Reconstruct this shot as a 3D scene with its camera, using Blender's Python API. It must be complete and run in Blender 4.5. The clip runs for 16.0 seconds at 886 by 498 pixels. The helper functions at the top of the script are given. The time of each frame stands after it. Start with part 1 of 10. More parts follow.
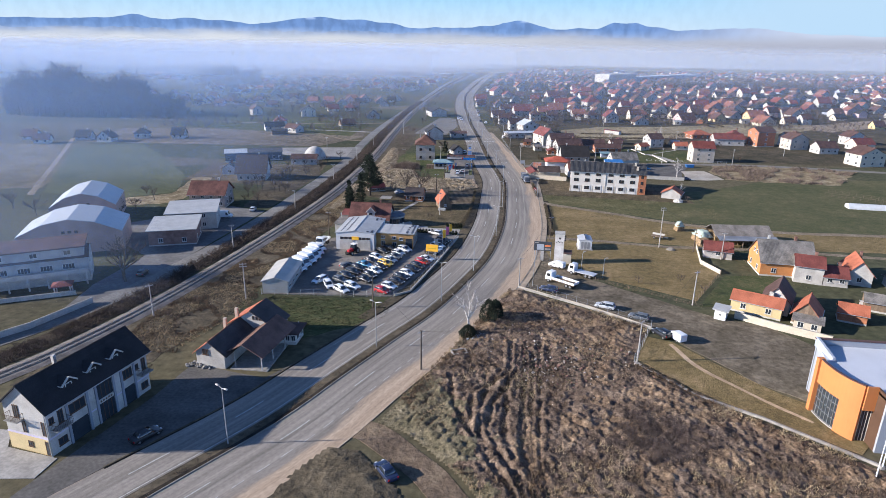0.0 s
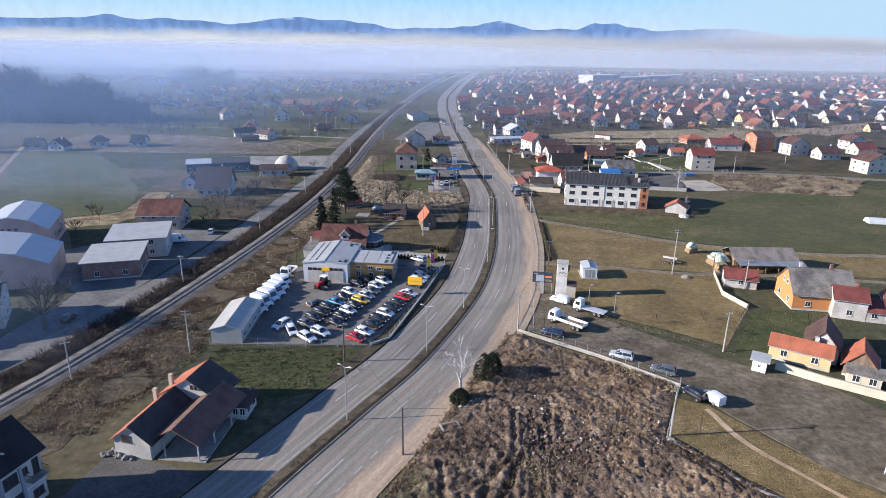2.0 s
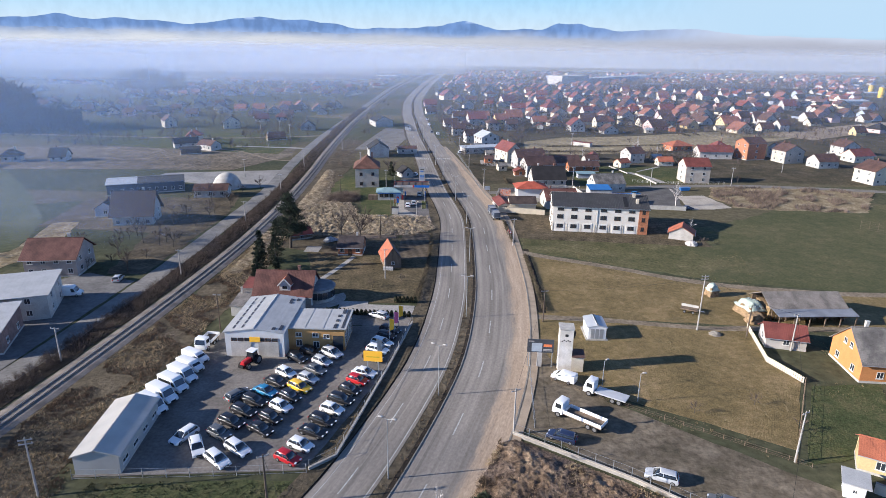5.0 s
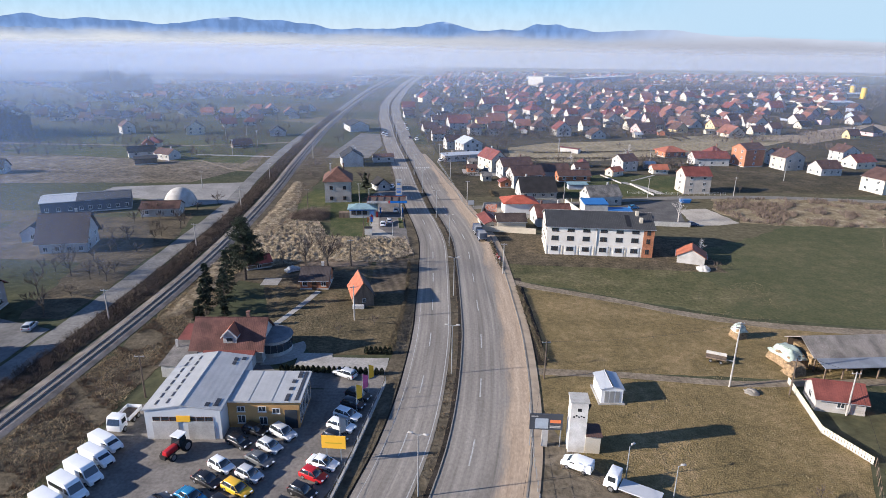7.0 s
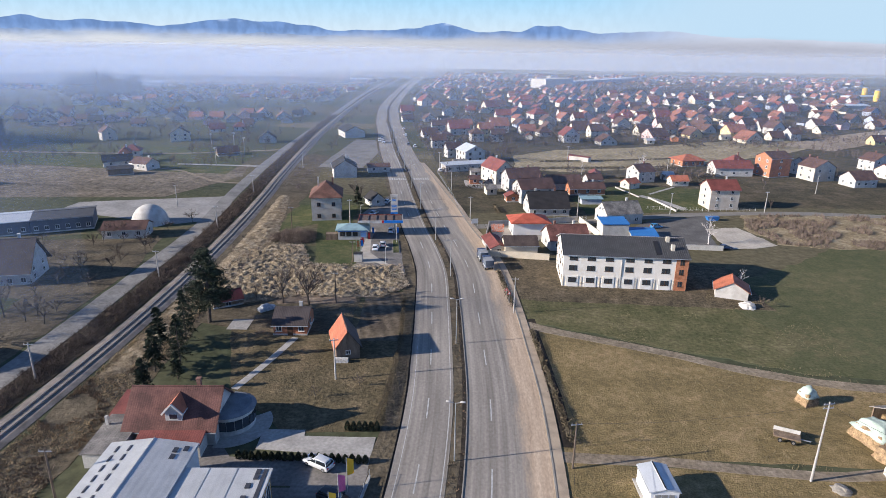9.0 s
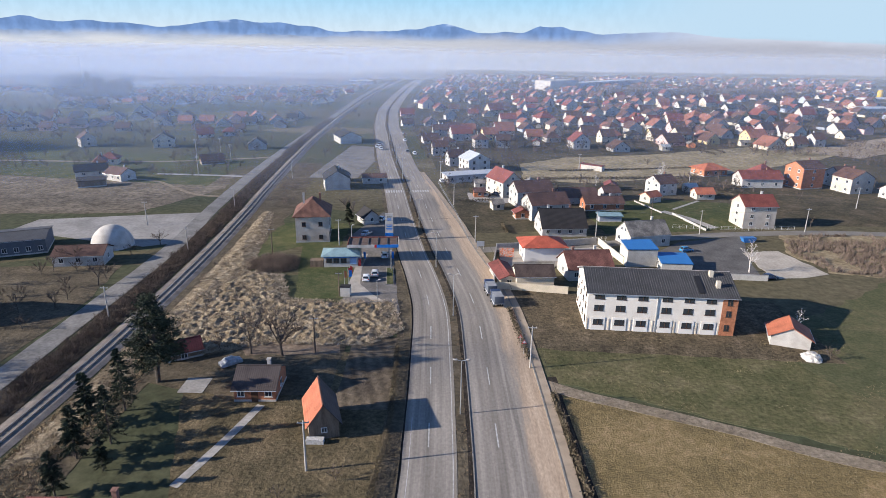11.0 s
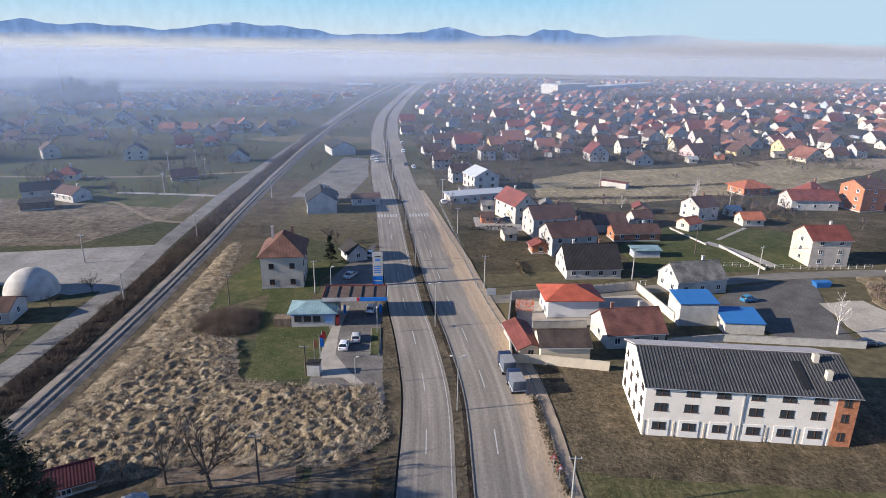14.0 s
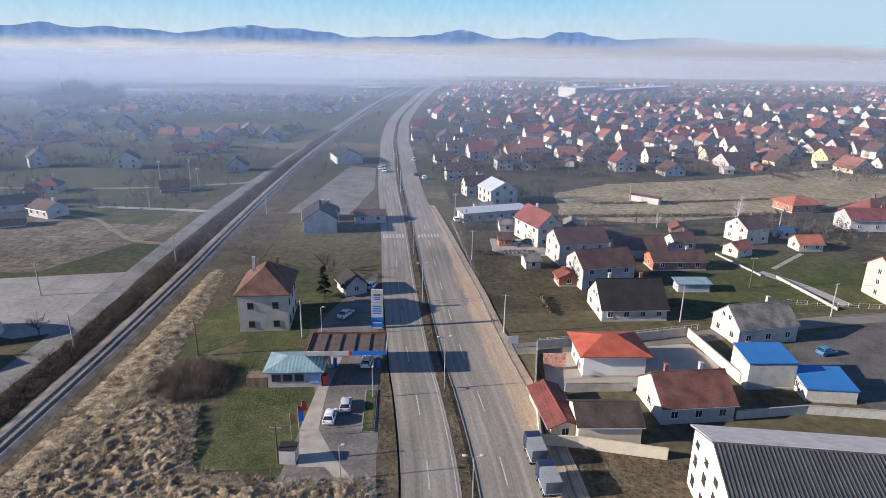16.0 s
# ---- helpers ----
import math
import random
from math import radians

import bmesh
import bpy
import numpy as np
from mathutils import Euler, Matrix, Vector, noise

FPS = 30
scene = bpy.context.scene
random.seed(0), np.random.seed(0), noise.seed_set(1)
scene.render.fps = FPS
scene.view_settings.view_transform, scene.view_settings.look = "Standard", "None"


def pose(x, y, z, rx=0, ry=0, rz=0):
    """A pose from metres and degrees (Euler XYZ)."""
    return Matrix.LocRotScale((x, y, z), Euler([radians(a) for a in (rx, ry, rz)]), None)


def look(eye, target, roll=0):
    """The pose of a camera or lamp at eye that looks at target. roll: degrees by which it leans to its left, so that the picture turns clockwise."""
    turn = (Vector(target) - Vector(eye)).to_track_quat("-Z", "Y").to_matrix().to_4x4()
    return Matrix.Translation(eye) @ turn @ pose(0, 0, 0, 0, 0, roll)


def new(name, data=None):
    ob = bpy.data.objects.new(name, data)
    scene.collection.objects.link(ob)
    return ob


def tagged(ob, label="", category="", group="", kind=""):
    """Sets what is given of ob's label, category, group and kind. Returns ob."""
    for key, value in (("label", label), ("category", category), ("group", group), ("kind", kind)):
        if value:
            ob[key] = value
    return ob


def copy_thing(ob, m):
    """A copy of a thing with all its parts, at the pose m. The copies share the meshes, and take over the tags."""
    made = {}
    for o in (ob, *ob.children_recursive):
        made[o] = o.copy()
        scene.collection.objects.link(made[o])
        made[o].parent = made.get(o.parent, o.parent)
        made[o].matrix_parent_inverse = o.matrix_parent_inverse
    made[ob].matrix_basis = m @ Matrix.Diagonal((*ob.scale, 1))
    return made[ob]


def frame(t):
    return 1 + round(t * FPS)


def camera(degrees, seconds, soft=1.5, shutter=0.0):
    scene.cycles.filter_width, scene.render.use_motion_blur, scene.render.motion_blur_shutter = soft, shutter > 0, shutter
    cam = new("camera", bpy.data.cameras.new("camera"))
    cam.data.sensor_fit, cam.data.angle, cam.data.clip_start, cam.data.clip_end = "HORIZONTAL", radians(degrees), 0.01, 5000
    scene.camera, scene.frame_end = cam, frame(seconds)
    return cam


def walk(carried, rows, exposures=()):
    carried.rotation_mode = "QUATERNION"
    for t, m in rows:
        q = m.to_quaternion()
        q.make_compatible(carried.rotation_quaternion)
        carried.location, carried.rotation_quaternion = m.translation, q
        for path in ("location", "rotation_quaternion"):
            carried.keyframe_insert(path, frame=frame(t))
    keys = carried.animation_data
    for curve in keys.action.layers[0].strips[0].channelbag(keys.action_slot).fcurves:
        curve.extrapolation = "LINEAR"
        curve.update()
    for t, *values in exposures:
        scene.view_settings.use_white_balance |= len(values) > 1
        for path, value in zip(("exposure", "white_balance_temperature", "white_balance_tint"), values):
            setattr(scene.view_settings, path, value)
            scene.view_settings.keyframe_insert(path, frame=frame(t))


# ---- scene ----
cam = camera(71.9, 16.0, soft=0.58)
# seconds, eye x y z in metres, yaw, pitch and roll in degrees
ROWS = [
    (0.0, -0.18, 0.50, 56.96, 6.66, -18.59, -0.83),
    (0.5, -1.12, 6.56, 56.93, 6.22, -18.59, -0.82),
    (1.0, -1.96, 12.62, 56.89, 5.79, -18.58, -0.82),
    (1.5, -2.78, 18.89, 56.85, 5.35, -18.53, -0.82),
    (2.0, -3.45, 24.78, 56.81, 4.92, -18.52, -0.81),
    (2.5, -4.11, 31.13, 56.76, 4.39, -18.52, -0.81),
    (3.0, -4.66, 37.07, 56.70, 3.88, -18.51, -0.81),
    (3.5, -5.14, 43.24, 56.64, 3.35, -18.49, -0.81),
    (4.0, -5.51, 49.39, 56.58, 2.83, -18.48, -0.80),
    (6.5, -6.51, 80.19, 56.19, 0.28, -18.40, -0.79),
    (7.0, -6.54, 86.35, 56.10, -0.12, -18.37, -0.79),
    (7.5, -6.53, 92.32, 56.01, -0.20, -18.34, -0.78),
    (8.0, -6.55, 98.70, 55.91, -0.17, -18.31, -0.78),
    (8.5, -6.52, 104.84, 55.81, -0.15, -18.25, -0.78),
    (9.0, -6.53, 111.02, 55.70, -0.10, -18.23, -0.78),
    (11.5, -6.34, 142.00, 55.09, 0.10, -18.10, -0.76),
    (12.0, -6.29, 148.01, 54.96, 0.14, -18.06, -0.76),
    (12.5, -6.24, 154.17, 54.82, 0.19, -18.02, -0.76),
    (13.0, -6.23, 160.37, 54.68, 0.24, -17.96, -0.75),
    (13.5, -6.19, 166.53, 54.53, 0.28, -17.93, -0.75),
    (14.0, -6.07, 172.90, 54.38, 0.34, -17.87, -0.75),
    (14.5, -6.10, 179.11, 54.22, 0.55, -17.80, -0.74),
    (15.0, -6.03, 185.29, 54.06, 0.88, -17.75, -0.74),
    (15.5, -6.01, 191.45, 53.89, 1.23, -17.71, -0.74),
    (16.0, -6.04, 197.66, 53.73, 1.62, -17.65, -0.73),
]
walk(cam, [(t, pose(x, y, z, 90 + pitch, roll, yaw)) for t, x, y, z, yaw, pitch, roll in ROWS], exposures=[(0.0, 1.10, 5760, 11), (9.0, 1.11, 6000, 11), (16.0, 1.0, 6140, 11)])
# ---- light ----
SUN_AZ, SUN_EL = radians(258.7), radians(18.8)   # compass bearing of the sun from +y, clockwise
world = bpy.data.worlds.new("world")
scene.world = world
world.use_nodes = True
wn = world.node_tree.nodes
sky = wn.new("ShaderNodeTexSky")
sky.sky_type, sky.sun_disc = "NISHITA", False
sky.sun_elevation, sky.sun_rotation = SUN_EL, SUN_AZ
sky.air_density, sky.dust_density, sky.ozone_density, sky.altitude = 0.4, 0.0, 2.0, 600
wn["Background"].inputs["Strength"].default_value = 0.15
world.node_tree.links.new(sky.outputs["Color"], wn["Background"].inputs["Color"])
sun = new("sun", bpy.data.lights.new("sun", "SUN"))
sun.data.energy, sun.data.angle, sun.data.color = 5.0, radians(0.6), (1.0, 0.875, 0.725)
to_sun = Vector((math.sin(SUN_AZ) * math.cos(SUN_EL), math.cos(SUN_AZ) * math.cos(SUN_EL), math.sin(SUN_EL)))
sun.matrix_world = look(to_sun * 300, (0, 0, 0))

# ---- materials ----
MATS = {}


def mat(name, col, rough=0.8, metal=0.0, var=0.18, scale=1.5, col2=None, fine=12.0, bump=0.15, spec=0.3, random_piece=0.0, stretch=None):
    """A surface with two scales of variation: broad stains and fine grain."""
    if name in MATS:
        return MATS[name]
    m = bpy.data.materials.new(name)
    m.use_nodes = True
    MATS[name] = m
    t = m.node_tree
    n, l = t.nodes, t.links
    b = n["Principled BSDF"]
    b.inputs["Roughness"].default_value, b.inputs["Metallic"].default_value = rough, metal
    b.inputs["Specular IOR Level"].default_value = spec
    co = n.new("ShaderNodeTexCoord")
    src = co.outputs["Object"]
    if stretch:
        mp = n.new("ShaderNodeMapping")
        mp.inputs["Scale"].default_value = stretch
        l.new(src, mp.inputs["Vector"])
        src = mp.outputs["Vector"]
    big = n.new("ShaderNodeTexNoise")
    big.inputs["Scale"].default_value, big.inputs["Detail"].default_value = 1.0 / scale, 4
    small = n.new("ShaderNodeTexNoise")
    small.inputs["Scale"].default_value, small.inputs["Detail"].default_value = fine, 3
    l.new(src, big.inputs["Vector"])
    l.new(src, small.inputs["Vector"])
    mx = n.new("ShaderNodeMix")
    mx.data_type = "RGBA"
    c2 = col2 or tuple(max(0.0, c * (1 - 1.6 * var)) for c in col)
    mx.inputs[6].default_value, mx.inputs[7].default_value = (*col, 1), (*c2, 1)
    rg = n.new("ShaderNodeMapRange")
    rg.inputs[1].default_value, rg.inputs[2].default_value = 0.38, 0.66
    l.new(big.outputs["Fac"], rg.inputs[0])
    l.new(rg.outputs[0], mx.inputs[0])
    hsv = n.new("ShaderNodeHueSaturation")
    l.new(mx.outputs[2], hsv.inputs["Color"])
    r2 = n.new("ShaderNodeMapRange")
    r2.inputs[1].default_value, r2.inputs[2].default_value = 0.3, 0.7
    r2.inputs[3].default_value, r2.inputs[4].default_value = 1 - var, 1 + var
    l.new(small.outputs["Fac"], r2.inputs[0])
    if random_piece:
        ob = n.new("ShaderNodeObjectInfo")
        r3 = n.new("ShaderNodeMapRange")
        r3.inputs[3].default_value, r3.inputs[4].default_value = 1 - random_piece, 1 + random_piece
        l.new(ob.outputs["Random"], r3.inputs[0])
        mul = n.new("ShaderNodeMath")
        mul.operation = "MULTIPLY"
        l.new(r2.outputs[0], mul.inputs[0])
        l.new(r3.outputs[0], mul.inputs[1])
        l.new(mul.outputs[0], hsv.inputs["Value"])
    else:
        l.new(r2.outputs[0], hsv.inputs["Value"])
    l.new(hsv.outputs["Color"], b.inputs["Base Color"])
    if bump:
        bp = n.new("ShaderNodeBump")
        bp.inputs["Strength"].default_value, bp.inputs["Distance"].default_value = bump, 0.05
        l.new(small.outputs["Fac"], bp.inputs["Height"])
        l.new(bp.outputs[0], b.inputs["Normal"])
    return m


def ribbed(name, col, pitch=0.3, axis=0, rough=0.7, var=0.2, metal=0.0, depth=0.25, col2=None):
    """Roofing in rows: tiles or corrugated sheet, ribs across one axis, with weathering."""
    if name in MATS:
        return MATS[name]
    m = mat(name, col, rough, metal, var, 2.5, col2, 6.0, 0.0)
    t = m.node_tree
    n, l = t.nodes, t.links
    co = n.new("ShaderNodeTexCoord")
    w = n.new("ShaderNodeTexWave")
    w.bands_direction = "XYZ"[axis]
    w.inputs["Scale"].default_value = 0.314 / pitch
    w.inputs["Distortion"].default_value = 0.15
    l.new(co.outputs["Object"], w.inputs["Vector"])
    bp = n.new("ShaderNodeBump")
    bp.inputs["Strength"].default_value, bp.inputs["Distance"].default_value = depth, 0.06
    l.new(w.outputs["Fac"], bp.inputs["Height"])
    l.new(bp.outputs[0], n["Principled BSDF"].inputs["Normal"])
    return m


def land(name, cols, scale=8.0, fine=1.6, bump=0.6, rough=0.95, stripes=None, grit=0.38):
    """Soil and grass: three colours mixed by broad and fine noise, with optional furrows along an angle."""
    if name in MATS:
        return MATS[name]
    m = bpy.data.materials.new(name)
    m.use_nodes = True
    MATS[name] = m
    t = m.node_tree
    n, l = t.nodes, t.links
    b = n["Principled BSDF"]
    b.inputs["Roughness"].default_value, b.inputs["Specular IOR Level"].default_value = rough, 0.1
    co = n.new("ShaderNodeTexCoord")
    noises = []
    for s, d in ((1 / scale, 5), (fine, 6), (fine * 0.22, 4)):
        q = n.new("ShaderNodeTexNoise")
        q.inputs["Scale"].default_value, q.inputs["Detail"].default_value = s, d
        q.inputs["Roughness"].default_value = 0.62
        l.new(co.outputs["Object"], q.inputs["Vector"])
        noises.append(q)
    ramp = n.new("ShaderNodeValToRGB")
    el = ramp.color_ramp.elements
    el[0].position, el[0].color = 0.36, (*cols[0], 1)
    el[1].position, el[1].color = 0.66, (*cols[-1], 1)
    for i, c in enumerate(cols[1:-1]):
        el.new(0.36 + 0.3 * (i + 1) / (len(cols) - 1)).color = (*c, 1)
    add = n.new("ShaderNodeMath")
    add.operation = "MULTIPLY_ADD"
    add.inputs[1].default_value = 0.55
    half = n.new("ShaderNodeMath")
    half.operation = "MULTIPLY"
    half.inputs[1].default_value = 0.45
    l.new(noises[2].outputs["Fac"], half.inputs[0])
    l.new(noises[0].outputs["Fac"], add.inputs[0])
    l.new(half.outputs[0], add.inputs[2])
    l.new(add.outputs[0], ramp.inputs[0])
    hsv = n.new("ShaderNodeHueSaturation")
    l.new(ramp.outputs[0], hsv.inputs["Color"])
    r2 = n.new("ShaderNodeMapRange")
    r2.inputs[1].default_value, r2.inputs[2].default_value = 0.3, 0.7
    r2.inputs[3].default_value, r2.inputs[4].default_value = 1 - grit, 1 + grit
    l.new(noises[1].outputs["Fac"], r2.inputs[0])
    val = r2.outputs[0]
    height = noises[1].outputs["Fac"]
    if stripes:
        mp = n.new("ShaderNodeMapping")
        mp.inputs["Rotation"].default_value = (0, 0, radians(stripes[0]))
        l.new(co.outputs["Object"], mp.inputs["Vector"])
        w = n.new("ShaderNodeTexWave")
        w.inputs["Scale"].default_value, w.inputs["Distortion"].default_value = 0.314 / stripes[1], 1.2
        w.inputs["Detail Scale"].default_value = 0.5
        l.new(mp.outputs[0], w.inputs["Vector"])
        r3 = n.new("ShaderNodeMapRange")
        r3.inputs[3].default_value, r3.inputs[4].default_value = 1 - stripes[2], 1 + stripes[2]
        l.new(w.outputs["Fac"], r3.inputs[0])
        mul = n.new("ShaderNodeMath")
        mul.operation = "MULTIPLY"
        l.new(val, mul.inputs[0])
        l.new(r3.outputs[0], mul.inputs[1])
        val = mul.outputs[0]
    l.new(val, hsv.inputs["Value"])
    l.new(hsv.outputs["Color"], b.inputs["Base Color"])
    bp = n.new("ShaderNodeBump")
    bp.inputs["Strength"].default_value, bp.inputs["Distance"].default_value = bump, 0.25
    l.new(height, bp.inputs["Height"])
    l.new(bp.outputs[0], b.inputs["Normal"])
    return m


LOT = mat("lot_asphalt", (0.19, 0.172, 0.153), 0.9, var=0.22, scale=5, fine=2)
CONCRETE = mat("concrete", (0.34, 0.32, 0.29), 0.9, var=0.16, scale=3, fine=2)
KERB = mat("kerb_stone", (0.25, 0.225, 0.19), 0.9, var=0.2, scale=2)
PAINT = mat("road_paint", (0.46, 0.45, 0.42), 0.7, var=0.22, scale=0.8)
DIRT = land("dirt", [(0.30, 0.215, 0.14), (0.39, 0.285, 0.19), (0.48, 0.365, 0.25)], 6, 0.6, 0.25, grit=0.3)
MUD = land("mud", [(0.095, 0.07, 0.05), (0.16, 0.118, 0.08), (0.23, 0.175, 0.115)], 6, 1.0, 1.0)
GRASS = land("winter_grass", [(0.118, 0.092, 0.042), (0.190, 0.142, 0.066), (0.30, 0.215, 0.112)], 11, 3.2, 0.9, grit=0.34)
GREEN = land("green_field", [(0.062, 0.068, 0.031), (0.088, 0.088, 0.043), (0.138, 0.116, 0.063)], 24, 1.6, 0.5, grit=0.28)
LAWN = land("lawn", [(0.046, 0.060, 0.024), (0.076, 0.083, 0.036), (0.125, 0.112, 0.056)], 6, 2.4)
DRY = land("dry_grass", [(0.14, 0.105, 0.06), (0.24, 0.19, 0.115), (0.36, 0.30, 0.20)], 4, 1.1, 1.0)
SCRUB = land("scrub", [(0.06, 0.05, 0.035), (0.10, 0.082, 0.055), (0.145, 0.118, 0.08)], 6, 1.2, 1.0)
STUBBLE = land("stubble_field", [(0.10, 0.088, 0.05), (0.15, 0.125, 0.075), (0.21, 0.175, 0.11)], 14, 0.9, 0.6, stripes=(12, 3.0, 0.08))
BALE = land("pale_meadow", [(0.165, 0.138, 0.08), (0.25, 0.205, 0.125), (0.32, 0.265, 0.165)], 16, 0.5, 0.4)
SOIL = land("ploughed_soil", [(0.075, 0.06, 0.045), (0.11, 0.088, 0.062), (0.15, 0.12, 0.085)], 9, 0.8, 1.0, stripes=(-14, 2.2, 0.2))
BALLAST = mat("ballast", (0.23, 0.20, 0.17), 0.95, var=0.25, scale=2.5, fine=5, bump=0.5)
RAIL = mat("rail_steel", (0.40, 0.36, 0.32), 0.5, metal=0.6, var=0.1)
SLEEPER = mat("sleeper_concrete", (0.21, 0.195, 0.175), 0.9)
WHITE = mat("white_render", (0.455, 0.43, 0.395), 0.85, var=0.10, scale=2.2, col2=(0.34, 0.32, 0.29), fine=5)
CREAM = mat("cream_render", (0.54, 0.475, 0.37), 0.85, var=0.08, scale=2.2, fine=5)
YELLOW = mat("yellow_render", (0.54, 0.42, 0.22), 0.85, var=0.08, scale=2.2, fine=5)
ORANGE = mat("orange_render", (0.50, 0.215, 0.075), 0.85, var=0.08, scale=2.2, fine=5)
PINK = mat("pink_render", (0.50, 0.36, 0.34), 0.85, var=0.08, scale=2.2, fine=5)
BEIGE = mat("beige_render", (0.46, 0.40, 0.33), 0.85, var=0.1, scale=2.2, fine=5)
GREY = mat("grey_render", (0.45, 0.43, 0.39), 0.88, var=0.12, scale=1.5, fine=4)
BLUEW = mat("blue_grey_render", (0.33, 0.36, 0.42), 0.85, var=0.1)
BRICK = mat("hollow_brick", (0.40, 0.165, 0.085), 0.9, var=0.2, scale=0.8, fine=4)
TILE_R = ribbed("red_tile", (0.18, 0.056, 0.045), 0.34, 0, 0.75, 0.22)
TILE_B = ribbed("brown_tile", (0.10, 0.056, 0.045), 0.34, 0, 0.8, 0.25)
TILE_O = ribbed("orange_tile", (0.37, 0.122, 0.066), 0.34, 0, 0.8, 0.2)
TILE_RU = ribbed("russet_tile", (0.135, 0.06, 0.048), 0.34, 0, 0.8, 0.3)
TILE_K = ribbed("dark_tile", (0.028, 0.026, 0.027), 0.34, 0, 0.85, 0.2)
TILE_G = ribbed("grey_tile", (0.215, 0.195, 0.172), 0.34, 0, 0.85, 0.4, col2=(0.095, 0.088, 0.08))
SHEET_W = ribbed("pale_sheet", (0.44, 0.455, 0.47), 0.9, 0, 0.5, 0.06, 0.1, 0.12)
SHEET_G = ribbed("grey_sheet", (0.42, 0.42, 0.41), 0.9, 0, 0.55, 0.1, 0.1, 0.1)
SHEET_B = ribbed("blue_sheet", (0.035, 0.15, 0.38), 0.4, 0, 0.45, 0.08)
SHEET_T = ribbed("teal_sheet", (0.22, 0.32, 0.34), 0.6, 0, 0.6, 0.2)
SHEET_K = ribbed("dark_sheet", (0.075, 0.073, 0.072), 0.33, 0, 0.6, 0.14, 0.0, 0.2)
GLASS = mat("window_glass", (0.035, 0.042, 0.05), 0.08, var=0.1, bump=0, spec=0.8)
FRAME = mat("window_frame", (0.58, 0.57, 0.54), 0.6, var=0.05)
FRAME_B = mat("brown_frame", (0.09, 0.05, 0.03), 0.6, var=0.1)
BARK = mat("bark", (0.10, 0.082, 0.066), 0.95, var=0.3, scale=0.5)
TWIG = mat("twigs", (0.12, 0.092, 0.074), 0.95, var=0.3, scale=1.5)
NEEDLE = mat("needles", (0.046, 0.056, 0.033), 0.9, var=0.4, scale=1.2, random_piece=0.1)
STEEL = mat("galvanised_steel", (0.42, 0.43, 0.43), 0.5, metal=0.6, var=0.1)
WOOD = mat("weathered_wood", (0.20, 0.145, 0.10), 0.9, var=0.25, scale=0.6, stretch=(1, 1, 0.2))
BLACK = mat("black_rubber", (0.018, 0.018, 0.018), 0.85, var=0.1)
# Less saturated orange tile for the far roofs.
TILE_F = ribbed("dull_orange_tile", (0.25, 0.108, 0.075), 0.34, 0, 0.8, 0.25)
MIX = {"r": TILE_R, "d": TILE_B, "o": TILE_F, "k": TILE_K, "g": TILE_G, "w": WHITE, "c": CREAM, "y": YELLOW, "p": PINK, "b": GREY}

# ---- mesh helpers ----


def quad_box(bm, x0, x1, y0, y1, z0, z1, mi=0, m=None):
    vs = [bm.verts.new(v) for v in ((x0, y0, z0), (x1, y0, z0), (x1, y1, z0), (x0, y1, z0), (x0, y0, z1), (x1, y0, z1), (x1, y1, z1), (x0, y1, z1))]
    if m is not None:
        for v in vs:
            v.co = m @ v.co
    for f in ((3, 2, 1, 0), (4, 5, 6, 7), (0, 1, 5, 4), (1, 2, 6, 5), (2, 3, 7, 6), (3, 0, 4, 7)):
        bm.faces.new([vs[i] for i in f]).material_index = mi
    return vs


def tube(bm, p, q, r0, r1=None, sides=6, mi=0):
    p, q = Vector(p), Vector(q)
    r1 = r0 if r1 is None else r1
    z = (q - p).normalized()
    x = z.orthogonal().normalized()
    y = z.cross(x)
    rings = []
    for c, r in ((p, r0), (q, r1)):
        rings.append([bm.verts.new(c + (x * math.cos(a) + y * math.sin(a)) * r) for a in (2 * math.pi * i / sides for i in range(sides))])
    for i in range(sides):
        bm.faces.new((rings[0][i], rings[0][(i + 1) % sides], rings[1][(i + 1) % sides], rings[1][i])).material_index = mi
    bm.faces.new(rings[0][::-1]).material_index = mi
    bm.faces.new(rings[1]).material_index = mi


def prism(bm, outline, x0, x1, mi=0, axis="x"):
    """A closed outline of (across, up) pushed along x (or y)."""
    put = (lambda a, u, s: (s, a, u)) if axis == "x" else (lambda a, u, s: (a, s, u))
    lo = [bm.verts.new(put(a, u, x0)) for a, u in outline]
    hi = [bm.verts.new(put(a, u, x1)) for a, u in outline]
    n = len(outline)
    for i in range(n):
        bm.faces.new((lo[i], lo[(i + 1) % n], hi[(i + 1) % n], hi[i])).material_index = mi
    bm.faces.new(lo[::-1]).material_index = mi
    bm.faces.new(hi).material_index = mi


def mesh_of(name, bm, *mats, fix=True):
    if fix:
        bmesh.ops.recalc_face_normals(bm, faces=bm.faces)
    me = bpy.data.meshes.new(name)
    bm.to_mesh(me)
    bm.free()
    for m in mats:
        me.materials.append(m)
    return me


def part(name, bm, material, parent, label=""):
    me = bm if isinstance(bm, bpy.types.Mesh) else mesh_of(name, bm, *(material if isinstance(material, (list, tuple)) else [material]))
    ob = new(name, me)
    ob.parent = parent
    return tagged(ob, label)


def thing(name, label, category, m=None, group=""):
    ob = new(name)
    ob.empty_display_size = 0.2
    ob.matrix_world = m or Matrix()
    return tagged(ob, label, category, group)


